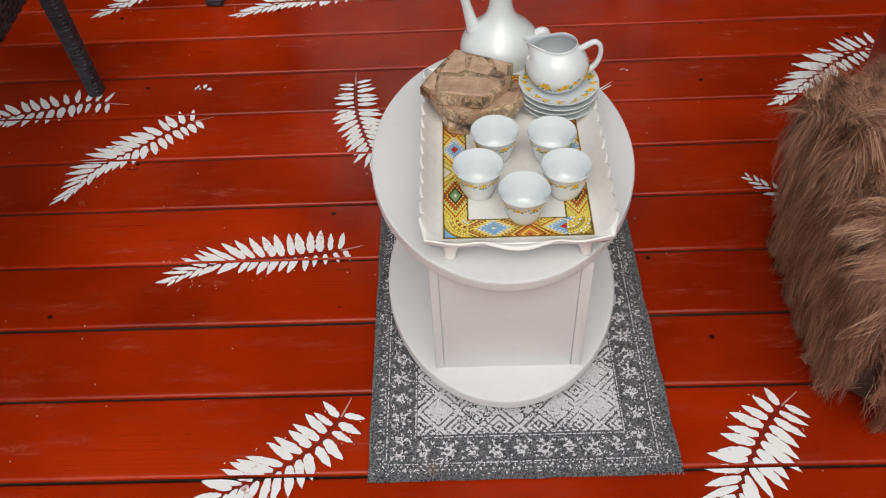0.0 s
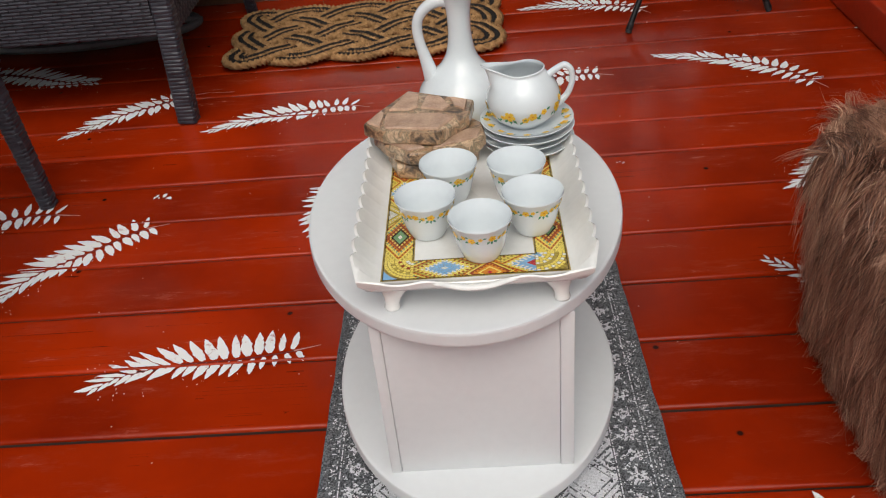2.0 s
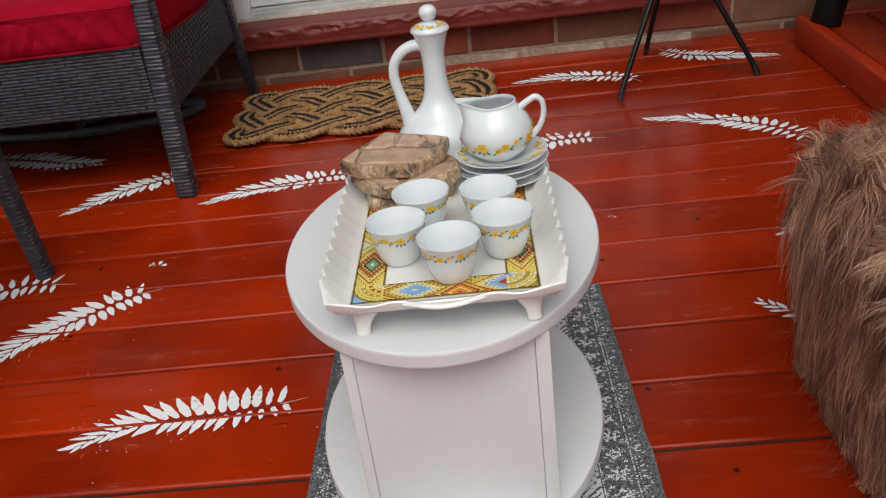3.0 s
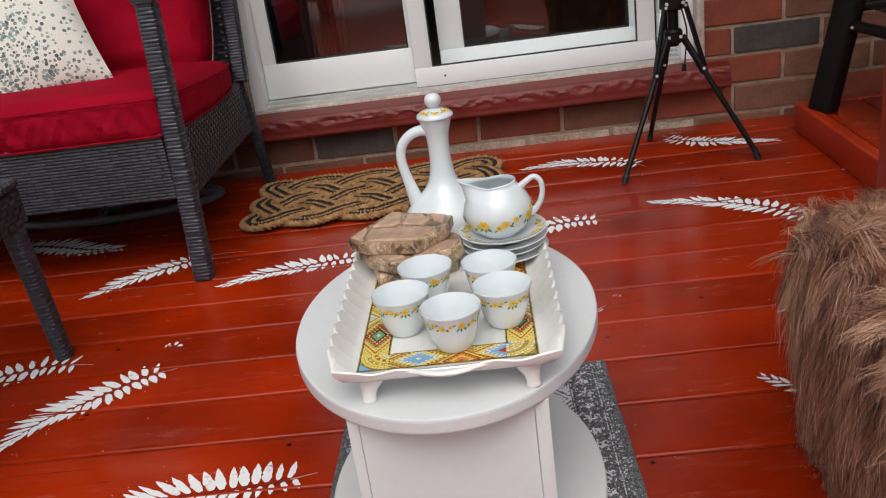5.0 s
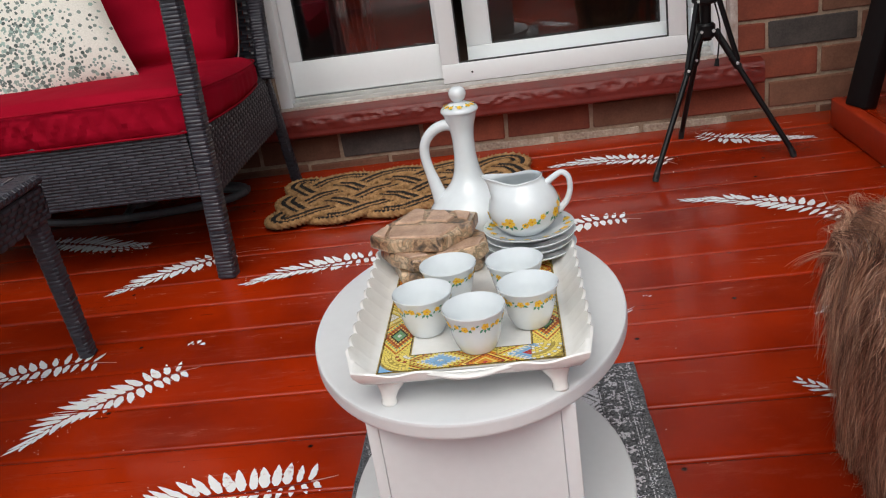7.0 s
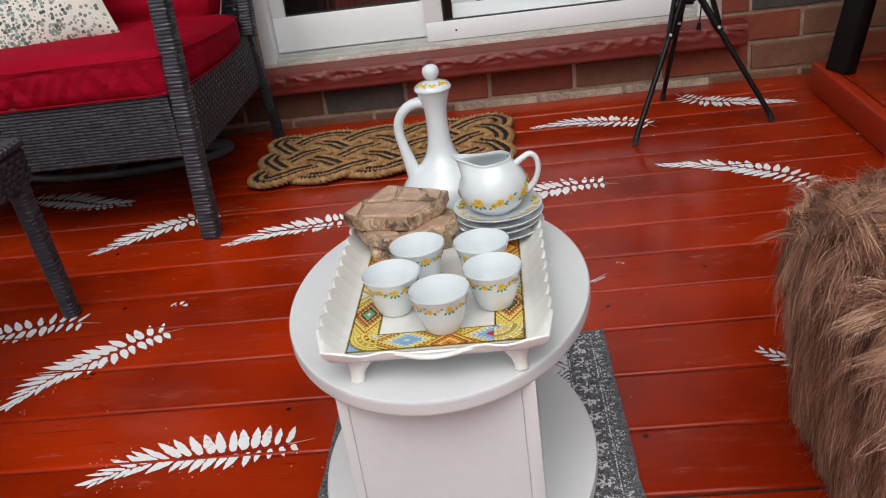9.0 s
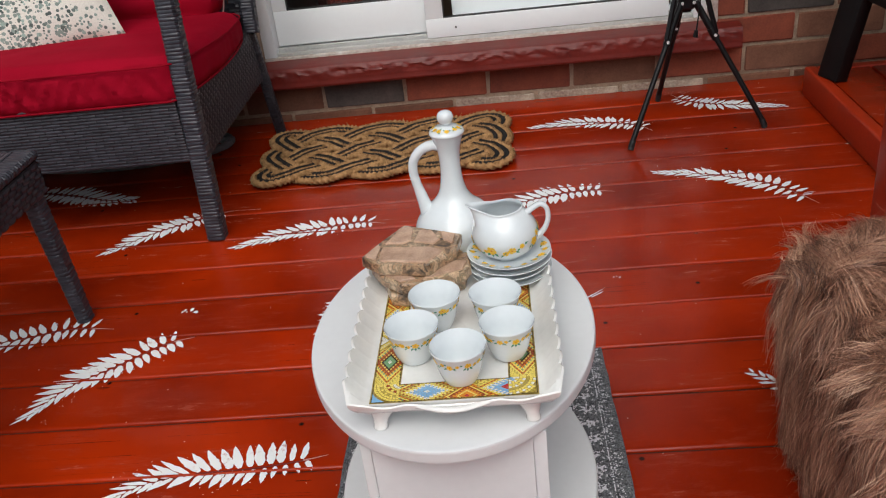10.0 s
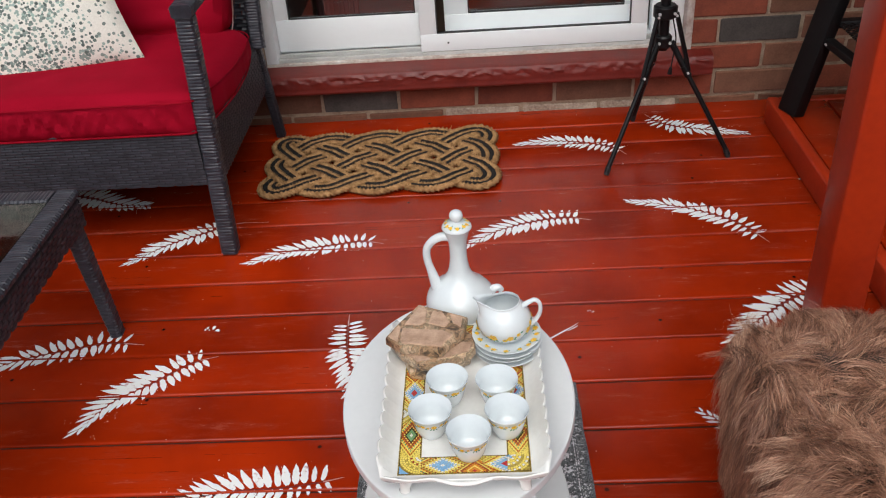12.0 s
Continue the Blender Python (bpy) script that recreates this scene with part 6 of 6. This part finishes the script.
    for cxx, cyy, dx, dy in ((x0 + b, y0 + b, -1, -1), (x1 - b, y0 + b, 1, -1), (x0 + b, y1 - b, -1, 1), (x1 - b, y1 - b, 1, 1)):
        if dx < 0:
            reach = [0.476 + 0.619 * j / 6 for j in range(7)]
            polygon(tiles, [(cxx - b + 0.0025, cyy + dy * (b - 0.0025), zt)] + [(cxx - 0.036 * math.cos(a), cyy + dy * 0.036 * math.sin(a), zt) for a in reach], names.index("sky"))
        for q in range(8 if dx < 0 else 12):
            r0, r1 = 0.0015 + 0.0040 * q, 0.0015 + 0.0040 * (q + 1) - 0.0006
            count = max(3, int(1.57 * r1 / 0.0040))
            for j in range(count):
                a0, a1 = 1.5708 * (j + 0.07) / count, 1.5708 * (j + 0.93) / count
                pts = [(r * math.cos(a), r * math.sin(a)) for r, a in ((r0, a0), (r1, a0), (r1, a1), (r0, a1))]
                if max(p[0] for p in pts) > b - 0.0016 or max(p[1] for p in pts) > b - 0.0016:
                    continue
                name = tint((rings if dx < 0 else ("sky", "sky/white", "white/yellow", "yellow", "yellow/white", "olive", "yellow", "white/yellow", "yellow", "olive", "yellow", "yellow"))[min(q, 7 if dx < 0 else 11)], q, j)
                polygon(tiles, [(cxx + dx * px, cyy + dy * py, zt) for px, py in pts], names.index(name))
    tagged(part("mosaic_tiles", tiles, mats, tray, "yellow, blue and rust mosaic print", smooth=False), kind="stuff")
    lines = bmesh.new()
    for inset in (0.0016, b - 0.0022):
        ax, bx, ay, by = x0 + inset, x1 - inset, y0 + inset, y1 - inset
        for q in ((ax, ay, bx, ay + 0.0009), (ax, by - 0.0009, bx, by), (ax, ay + 0.0009, ax + 0.0009, by - 0.0009), (bx - 0.0009, ay + 0.0009, bx, by - 0.0009)):
            polygon(lines, [(q[0], q[1], zt), (q[2], q[1], zt), (q[2], q[3], zt), (q[0], q[3], zt)], line)
    part("mosaic_line", lines, mats, tray, smooth=False)


# ---- porcelain ----
def blossom(bm, place, normal, size, spin, leaves=2):
    """A flat painted flower: five yellow petals, an orange eye and green leaves. Materials 0 yellow, 1 orange, 2 green."""
    nrm = normal.normalized()
    a = nrm.cross(Vector((0, 0, 1)))
    a = a.normalized() if a.length > 1e-3 else Vector((1, 0, 0))
    b = nrm.cross(a)

    def flat(r, ang, lift=0.0):
        return place + (a * math.cos(ang) + b * math.sin(ang)) * r + nrm * lift * min(1.0, size / 0.0070)

    for k in range(leaves):
        ang = spin + 2.2 * k + 0.6
        q = [flat(size * 0.5, ang, 0.0006), flat(size * 1.15, ang + 0.32, 0.0007), flat(size * 1.75, ang + 0.05, 0.0009), flat(size * 1.1, ang - 0.25, 0.0007)]
        polygon(bm, q, 2)
    for k in range(5):
        ang = spin + k * 1.2566
        polygon(bm, [flat(0, 0, 0.0009), flat(size * 0.78, ang - 0.6, 0.0011), flat(size, ang - 0.25, 0.0011), flat(size * 0.98, ang + 0.25, 0.0011), flat(size * 0.76, ang + 0.6, 0.0011)], 0)
    polygon(bm, [flat(size * 0.21, 1.05 * k, 0.0013) for k in range(6)], 1)


def on_profile(profile, z):
    """The radius of a profile at a height, and how it leans there."""
    for (r0, z0), (r1, z1) in zip(profile, profile[1:]):
        if min(z0, z1) <= z <= max(z0, z1) and abs(z1 - z0) > 1e-7:
            f = (z - z0) / (z1 - z0)
            return r0 + (r1 - r0) * f, (r1 - r0) / (z1 - z0)
    return profile[-1][0], 0


def flower_band(profile, z, count, size, wobble, seed, arc=(0, 360), climb=0.0):
    """A painted garland round a vessel: blossoms of three sizes, with leaf sprays hanging from every second one."""
    bm = bmesh.new()
    rng = random.Random(seed)

    def at(a, zz):
        r, lean = on_profile(profile, zz)
        return Vector((r * math.cos(a), r * math.sin(a), zz)), Vector((math.cos(a), math.sin(a), -lean)).normalized()

    def leaf(a, zz, tilt, long):
        place, nrm = at(a, zz)
        across = Vector((-math.sin(a), math.cos(a), 0))
        down = nrm.cross(across)
        way = across * math.cos(tilt) + down * math.sin(tilt)
        side = nrm.cross(way)
        foot = place + nrm * 0.0004
        polygon(bm, [foot, foot + way * long * 0.45 + side * long * 0.27, foot + way * long + nrm * 0.0002, foot + way * long * 0.45 - side * long * 0.27], 2)

    for k in range(count):
        a = radians(arc[0] + (arc[1] - arc[0]) * (k + rng.uniform(-0.28, 0.28)) / count)
        zz = z + wobble * math.sin(k * 2.1) + rng.uniform(-0.3, 0.3) * wobble
        side = min(1.0, max(0.0, (abs((math.degrees(a) + 180) % 360 - 180) - 70) / 95))
        zz += climb * side * side
        big = size * (1.12, 0.70, 0.92, 0.62)[k % 4] * rng.uniform(0.9, 1.1)
        place, nrm = at(a, zz)
        turn = size / max(place.x ** 2 + place.y ** 2, 1e-6) ** 0.5
        if k % 4 == 0:
            for q in (-0.95, 0.0, 0.9):
                leaf(a + q * turn * 0.55, zz - size * 0.75, -math.pi / 2 + q * 0.75, size * 1.35)
        elif k % 4 == 2:
            for q in (-1, 1):
                leaf(a + q * turn * 0.8, zz - size * 0.3, -math.pi / 2 + q * 1.0, size * 1.2)
        else:
            leaf(a + turn * 0.6, zz + size * 0.2, 0.5, size * 1.1)
            leaf(a - turn * 0.5, zz - size * 0.4, math.pi + 0.9, size)
        blossom(bm, place, nrm, big, rng.uniform(0, 6), 0)
    return bm


FLOWER_PAINT = [YELLOW, ORANGE, GREEN]


def build_cups():
    outer = smooth_profile([(0.0185, 0.0), (0.0205, 0.0025), (0.0245, 0.012), (0.0275, 0.024), (0.0292, 0.034), (0.0312, 0.041), (0.0338, 0.0475)], 4)
    inner = smooth_profile([(0.0334, 0.0487), (0.0303, 0.041), (0.0278, 0.034), (0.0258, 0.024), (0.0220, 0.011), (0.012, 0.0045), (0.0, 0.0038)], 4)
    first = None
    for x, y, spin in ((0.142, 0.820, 0), (0.084, 0.868, 70), (0.200, 0.863, 140), (0.109, 0.937, 215), (0.187, 0.931, 300)):
        m = pose(x, y, TRAY_Z + 0.0008, 0, 0, spin)
        if first is None:
            first = thing("coffee_cup", "small white porcelain coffee cup without handle, banded with yellow flowers", "cup", "coffee cups on the tray", at=m)
            part("bowl", lathe([(0, 0.0015), (0.016, 0.0015), (0.0165, 0.0), *outer, *inner], 56), PORCELAIN, first)
            part("flower_band", flower_band(outer, 0.0372, 20, 0.0043, 0.0012, 4), FLOWER_PAINT, first, "band of small yellow flowers", smooth=False)
        else:
            copy_thing(first, m)


SX, SY = 0.2075, 1.0520


def build_saucers():
    top = [(0.0, 0.0052), (0.024, 0.0052), (0.028, 0.0062), (0.045, 0.0108), (0.0555, 0.0142), (0.0575, 0.0152), (0.0585, 0.0148), (0.0568, 0.0126), (0.045, 0.0082), (0.027, 0.003), (0.025, 0.0), (0.023, 0.0), (0.0225, 0.0025), (0, 0.0025)]
    first = None
    for k in range(4):
        m = pose(SX + (0.001, -0.0015, 0.0012, 0.0)[k], SY + (0.0, 0.001, -0.001, 0.0)[k], TRAY_Z + 0.0008 + 0.0092 * k, 0, 0, 40 * k)
        if first is None:
            first = solo("saucer", lathe(top, 56), PORCELAIN, "plain white porcelain saucer in a stack", "saucer", "stacked saucers", at=m)
        elif k < 3:
            copy_thing(first, m)
    upper = thing("saucer", "white porcelain saucer with yellow flowers, topmost of a stack", "saucer", "stacked saucers", at=m)
    part("plate", lathe(top, 56), PORCELAIN, upper)
    bm = bmesh.new()
    rng = random.Random(8)
    for q in range(17):
        a, r = q * 0.3696 + rng.uniform(-0.1, 0.1), 0.0490 + rng.uniform(-0.002, 0.002)
        blossom(bm, Vector((r * math.cos(a), r * math.sin(a), 0.0115 + (r - 0.045) * 0.324)), Vector((-0.3 * math.cos(a), -0.3 * math.sin(a), 1)), 0.0050 * rng.uniform(0.8, 1.2), rng.uniform(0, 6))
    part("flower_band", bm, FLOWER_PAINT, upper, "ring of yellow flowers", smooth=False)


def build_creamer():
    """Round milk jug with a pulled lip and a looped handle."""
    z0 = TRAY_Z + 0.0008 + 0.0092 * 3 + 0.0056
    j = thing("milk_jug", "round white porcelain milk jug with yellow flowers on stacked saucers", "jug", at=pose(SX - 0.003, SY + 0.0045, z0, 0, 0, 176))
    outer = smooth_profile([(0.0235, 0.0), (0.0262, 0.002), (0.0385, 0.013), (0.0455, 0.028), (0.0450, 0.040), (0.0395, 0.053), (0.0312, 0.0630), (0.0272, 0.0685), (0.0268, 0.0720)], 5)
    inner = smooth_profile([(0.0254, 0.0728), (0.0254, 0.0685), (0.0292, 0.0630), (0.0372, 0.053), (0.0425, 0.040), (0.0428, 0.028), (0.036, 0.014), (0.02, 0.006), (0.0, 0.005)], 5)
    bm = lathe([(0, 0.002), (0.022, 0.002), (0.0225, 0.0), *outer, *inner], 72)
    for v in bm.verts:
        a = math.atan2(v.co.y, v.co.x)
        h = max(0.0, (v.co.z - 0.050) / 0.0228)
        lip = math.exp(-(a / 0.66) ** 2) * h ** 1.3
        r = math.hypot(v.co.x, v.co.y)
        if r > 0.01 and h > 0:
            v.co.x += 0.0255 * lip * math.cos(a)
            v.co.y *= 1 + 0.05 * lip
            v.co.z += 0.0055 * lip
            v.co.z -= 0.0025 * h ** 2 * math.exp(-((abs(a) - 1.15) / 0.6) ** 2)
            v.co.z += 0.001 * h ** 2 * math.exp(-((abs(a) - 3.14) / 0.7) ** 2)
    part("body", bm, PORCELAIN, j)
    loop = curve_points([(-0.0290, 0, 0.060), (-0.042, 0, 0.0695), (-0.051, 0, 0.0735), (-0.0585, 0, 0.067), (-0.0600, 0, 0.052), (-0.0545, 0, 0.036), (-0.0435, 0, 0.0235)], 6)
    part("handle", tube(loop, [0.0045 - 0.0010 * math.sin(math.pi * i / (len(loop) - 1)) for i in range(len(loop))], 12, flat=1.25), PORCELAIN, j)
    part("flower_band", flower_band(outer, 0.0245, 20, 0.0062, 0.0036, 6, climb=0.014), FLOWER_PAINT, j, "garland of yellow flowers", smooth=False)


def build_jebena():
    """Tall-necked coffee pot with a looped handle, a short spout and a knobbed lid."""
    p = thing("coffee_pot", "tall white ceramic coffee pot with a narrow neck and looped handle", "coffee pot", at=pose(0.129, 1.192, TOP_Z, 0, 0, 180))
    body = smooth_profile([(0.040, 0.0), (0.046, 0.003), (0.0595, 0.020), (0.0650, 0.043), (0.0612, 0.065), (0.0475, 0.083), (0.0320, 0.097), (0.0215, 0.113), (0.0168, 0.134), (0.0155, 0.157), (0.0170, 0.180), (0.0240, 0.205)], 5)
    part("body", lathe([(0, 0.002), (0.036, 0.002), (0.038, 0), *body, (0.0222, 0.2035), (0.018, 0.19), (0.014, 0.17), (0.0, 0.165)], 64), PORCELAIN, p)
    lid_prof = smooth_profile([(0.0255, 0.2055), (0.0265, 0.2080), (0.0238, 0.2125), (0.0150, 0.2168), (0.0070, 0.2188), (0.0060, 0.2200)], 4)
    knob = smooth_profile([(0.0060, 0.2200), (0.0098, 0.2235), (0.0122, 0.2300), (0.0104, 0.2367), (0.0055, 0.2402), (0.0, 0.2410)], 4)
    lid = part("lid", lathe([(0, 0.2055), *lid_prof, *knob[1:]], 44), PORCELAIN, p, "flowered lid with a round knob")
    bm = bmesh.new()
    rng = random.Random(3)
    for q in range(11):
        a = q * 0.571 + rng.uniform(-0.1, 0.1)
        r = 0.0185 + rng.uniform(-0.002, 0.002)
        blossom(bm, Vector((r * math.cos(a), r * math.sin(a), 0.2152)), Vector((0.45 * math.cos(a), 0.45 * math.sin(a), 1)), 0.0038, rng.uniform(0, 6))
    part("flower_band", bm, FLOWER_PAINT, lid, "yellow flowers", smooth=False)
    loop = curve_points([(0.0100, 0, 0.187), (0.0260, -0.001, 0.188), (0.0420, -0.002, 0.181), (0.0540, -0.003, 0.166), (0.0570, -0.003, 0.149), (0.0545, -0.002, 0.131), (0.0500, -0.001, 0.113), (0.0455, 0, 0.095), (0.0420, 0, 0.078)], 6)
    part("handle", tube(loop, [0.0084 - 0.0012 * math.sin(math.pi * i / (len(loop) - 1)) + 0.0095 * max(0, i / (len(loop) - 1) - 0.66) for i in range(len(loop))], 12, flat=1.15), PORCELAIN, p)
    sp = curve_points([(-0.050, 0.0, 0.060), (-0.0615, 0.0, 0.0715), (-0.0700, 0.0, 0.0725), (-0.0745, 0.0, 0.0665)], 5)
    part("spout", tube(sp, [0.0088 - 0.0030 * i / (len(sp) - 1) for i in range(len(sp))], 14), PORCELAIN, p)


# ---- stacked stone-pattern boxes ----
def faceted_slab(outline, z0, z1, inset=0.0026, seed=1):
    bm = bmesh.new()
    rng = random.Random(seed)
    c = Vector((sum(p[0] for p in outline) / len(outline), sum(p[1] for p in outline) / len(outline), 0))

    def ring(k, z, jit):
        return [bm.verts.new((c.x + (x - c.x) * k + rng.uniform(-jit, jit), c.y + (y - c.y) * k + rng.uniform(-jit, jit), z + rng.uniform(-jit, jit) * 0.4)) for x, y in outline]

    rings = [ring(0.97, z0, 0.0), ring(1.0, z0 + inset, 0.0007), ring(1.0, z1 - inset, 0.0007), ring(0.978, z1, 0.0004)]
    n = len(outline)
    for a, b in zip(rings, rings[1:]):
        for i in range(n):
            bm.faces.new((a[i], a[(i + 1) % n], b[(i + 1) % n], b[i]))
    bm.faces.new(rings[0][::-1])
    bm.faces.new(rings[-1])
    return bm


def stone_chip(outline, z0, z1, seed):
    """One raised stone with a chipped outline and softened top."""
    bm = bmesh.new()
    rng = random.Random(seed)
    cx, cy = sum(p[0] for p in outline) / len(outline), sum(p[1] for p in outline) / len(outline)
    fine = []
    for a, b in zip(outline, outline[1:] + outline[:1]):
        for k in range(4):
            f = k / 4
            fine.append((a[0] + (b[0] - a[0]) * f + rng.uniform(-0.0007, 0.0007), a[1] + (b[1] - a[1]) * f + rng.uniform(-0.0007, 0.0007)))
    rings = [[bm.verts.new((cx + (x - cx) * k, cy + (y - cy) * k, z + rng.uniform(-0.0003, 0.0003))) for x, y in fine] for k, z in ((1.0, z0), (0.995, z1 - 0.0012), (0.955, z1))]
    n = len(fine)
    for p, q in zip(rings, rings[1:]):
        for i in range(n):
            bm.faces.new((p[i], p[(i + 1) % n], q[(i + 1) % n], q[i]))
    bm.faces.new(rings[-1])
    return bm


def build_boxes():
    top = [(0.005, 1.030), (0.026, 1.069), (0.057, 1.118), (0.142, 1.077), (0.135, 1.034), (0.116, 1.015), (0.099, 0.992), (0.030, 1.006)]
    mid = [(0.014, 1.040), (0.030, 1.095), (0.110, 1.105), (0.152, 1.050), (0.154, 1.020), (0.147, 1.006), (0.085, 0.985), (0.062, 0.982), (0.030, 1.010)]
    low = [(0.030, 1.036), (0.050, 1.095), (0.125, 1.090), (0.147, 1.045), (0.144, 1.020), (0.100, 0.992), (0.064, 0.984), (0.044, 0.990)]
    chips = {
        3: [[(0.034, 1.012), (0.030, 1.022), (0.033, 1.050), (0.100, 1.042), (0.118, 1.030), (0.098, 1.000)],
            [(0.036, 1.062), (0.058, 1.108), (0.072, 1.102), (0.072, 1.066), (0.060, 1.058)],
            [(0.076, 1.062), (0.082, 1.094), (0.098, 1.092), (0.112, 1.064), (0.104, 1.050)],
            [(0.010, 1.030), (0.026, 1.060), (0.030, 1.050), (0.026, 1.016)],
            [(0.112, 1.086), (0.134, 1.075), (0.131, 1.050), (0.118, 1.060)]],
        2: [[(0.090, 0.990), (0.144, 1.010), (0.150, 1.030), (0.128, 1.034), (0.104, 1.010)], [(0.020, 1.040), (0.032, 1.014), (0.060, 0.988), (0.080, 0.992), (0.060, 1.020)]],
        1: [],
    }
    for outline, z0, z1, s in ((low, TRAY_Z + 0.001, 0.3822, 1), (mid, 0.3825, 0.4010, 2), (top, 0.4025, 0.4205, 3)):
        box = thing("stone_box", "flat faceted box in a lacquered brown stone pattern, stacked", "box", "stacked stone boxes")
        part("slab", faceted_slab(outline, z0, z1 - 0.001, seed=s), ROCK, box, smooth=False)
        for k, c in enumerate(chips[s]):
            part("stone_chip", stone_chip(c, z1 - 0.002, z1 + 0.0016, 10 * s + k), CHIP, box, smooth=False)


build_sofa()
build_pillow()
build_coffee_table()
build_plant()
build_doormat()
build_tripod()
build_black_chair()
build_pouf()
build_rug()
build_side_table()
build_tray()
build_saucers()
build_creamer()
build_cups()
build_jebena()
build_boxes()

# ---- painted marks, boards and bricks ----
fern([(-0.736, 1.258), (-0.687, 1.345), (-0.612, 1.407), (-0.536, 1.473), (-0.475, 1.496)], 14, 0.07, 0.05, flip=True)
fern([(-1.09, 1.42), (-1.016, 1.485), (-0.945, 1.518), (-0.853, 1.542), (-0.775, 1.562), (-0.675, 1.55)], 15, 0.056, 0.048, flip=True)
fern([(-0.075, 1.27), (-0.12, 1.358), (-0.143, 1.421), (-0.163, 1.497), (-0.171, 1.577), (-0.174, 1.64)], 17, 0.056, 0.056)
fern([(-0.475, 1.03), (-0.428, 1.058), (-0.348, 1.077), (-0.254, 1.082), (-0.171, 1.094), (-0.125, 1.105)], 14, 0.07, 0.04, flip=True)
fern([(-0.354, 0.56), (-0.302, 0.613), (-0.239, 0.643), (-0.175, 0.69), (-0.143, 0.734), (-0.125, 0.775)], 13, 0.062, 0.054, flip=True)
fern([(0.405, 0.5), (0.446, 0.592), (0.488, 0.664), (0.532, 0.725), (0.577, 0.765)], 13, 0.068, 0.062)
fern([(0.616, 1.258), (0.668, 1.212), (0.735, 1.16), (0.83, 1.1), (0.9, 1.08)], 11, 0.05, 0.036)
fern([(0.735, 1.48), (0.851, 1.582), (0.93, 1.64), (1.0, 1.679), (1.05, 1.69)], 14, 0.066, 0.045, flip=True)
fern([(-0.486, 1.891), (-0.368, 1.944), (-0.241, 1.969), (-0.178, 1.98), (-0.111, 1.963)], 15, 0.06, 0.045, flip=True)
fern([(-0.836, 1.916), (-0.744, 2.006), (-0.644, 2.066), (-0.585, 2.10), (-0.545, 2.112)], 14, 0.06, 0.05, flip=True, tail=0.075)
fern([(-0.875, 2.242), (-0.971, 2.255), (-1.07, 2.3), (-1.165, 2.334), (-1.25, 2.36)], 13, 0.066, 0.055, width=0.38, fan=(38, 70))
fern([(0.121, 1.93), (0.21, 2.002), (0.309, 2.043), (0.409, 2.06), (0.482, 2.041)], 15, 0.06, 0.052, flip=True)
fern([(0.602, 2.136), (0.708, 2.106), (0.811, 2.054), (0.889, 1.986), (0.942, 1.889)], 15, 0.054, 0.052)
fern([(0.294, 2.538), (0.419, 2.552), (0.528, 2.526), (0.606, 2.487), (0.645, 2.432)], 15, 0.052, 0.05)
fern([(1.053, 2.544), (0.95, 2.577), (0.846, 2.615), (0.785, 2.66), (0.752, 2.725)], 15, 0.052, 0.052)
paint_splash(-0.516, 1.601, 0.022)
paint_splash(0.43, 1.615, 0.008)
stroke = bmesh.new()
polygon(stroke, [(0.322, 1.514, 0.0022), (0.352, 1.536, 0.0022), (0.376, 1.555, 0.0022), (0.400, 1.577, 0.0022), (0.374, 1.5565, 0.0022), (0.349, 1.540, 0.0022), (0.320, 1.518, 0.0022)])
polygon(stroke, [(0.366, 1.541, 0.0022), (0.392, 1.559, 0.0022), (0.391, 1.5615, 0.0022), (0.365, 1.543, 0.0022)])
solo("paint_stroke", stroke, STENCIL, "thin frayed white paint stroke on the red deck", "paint mark", "paint marks on the deck", smooth=False)
paint_splash(1.128, 2.222, 0.009)
build_deck()
build_bricks(wall_north)
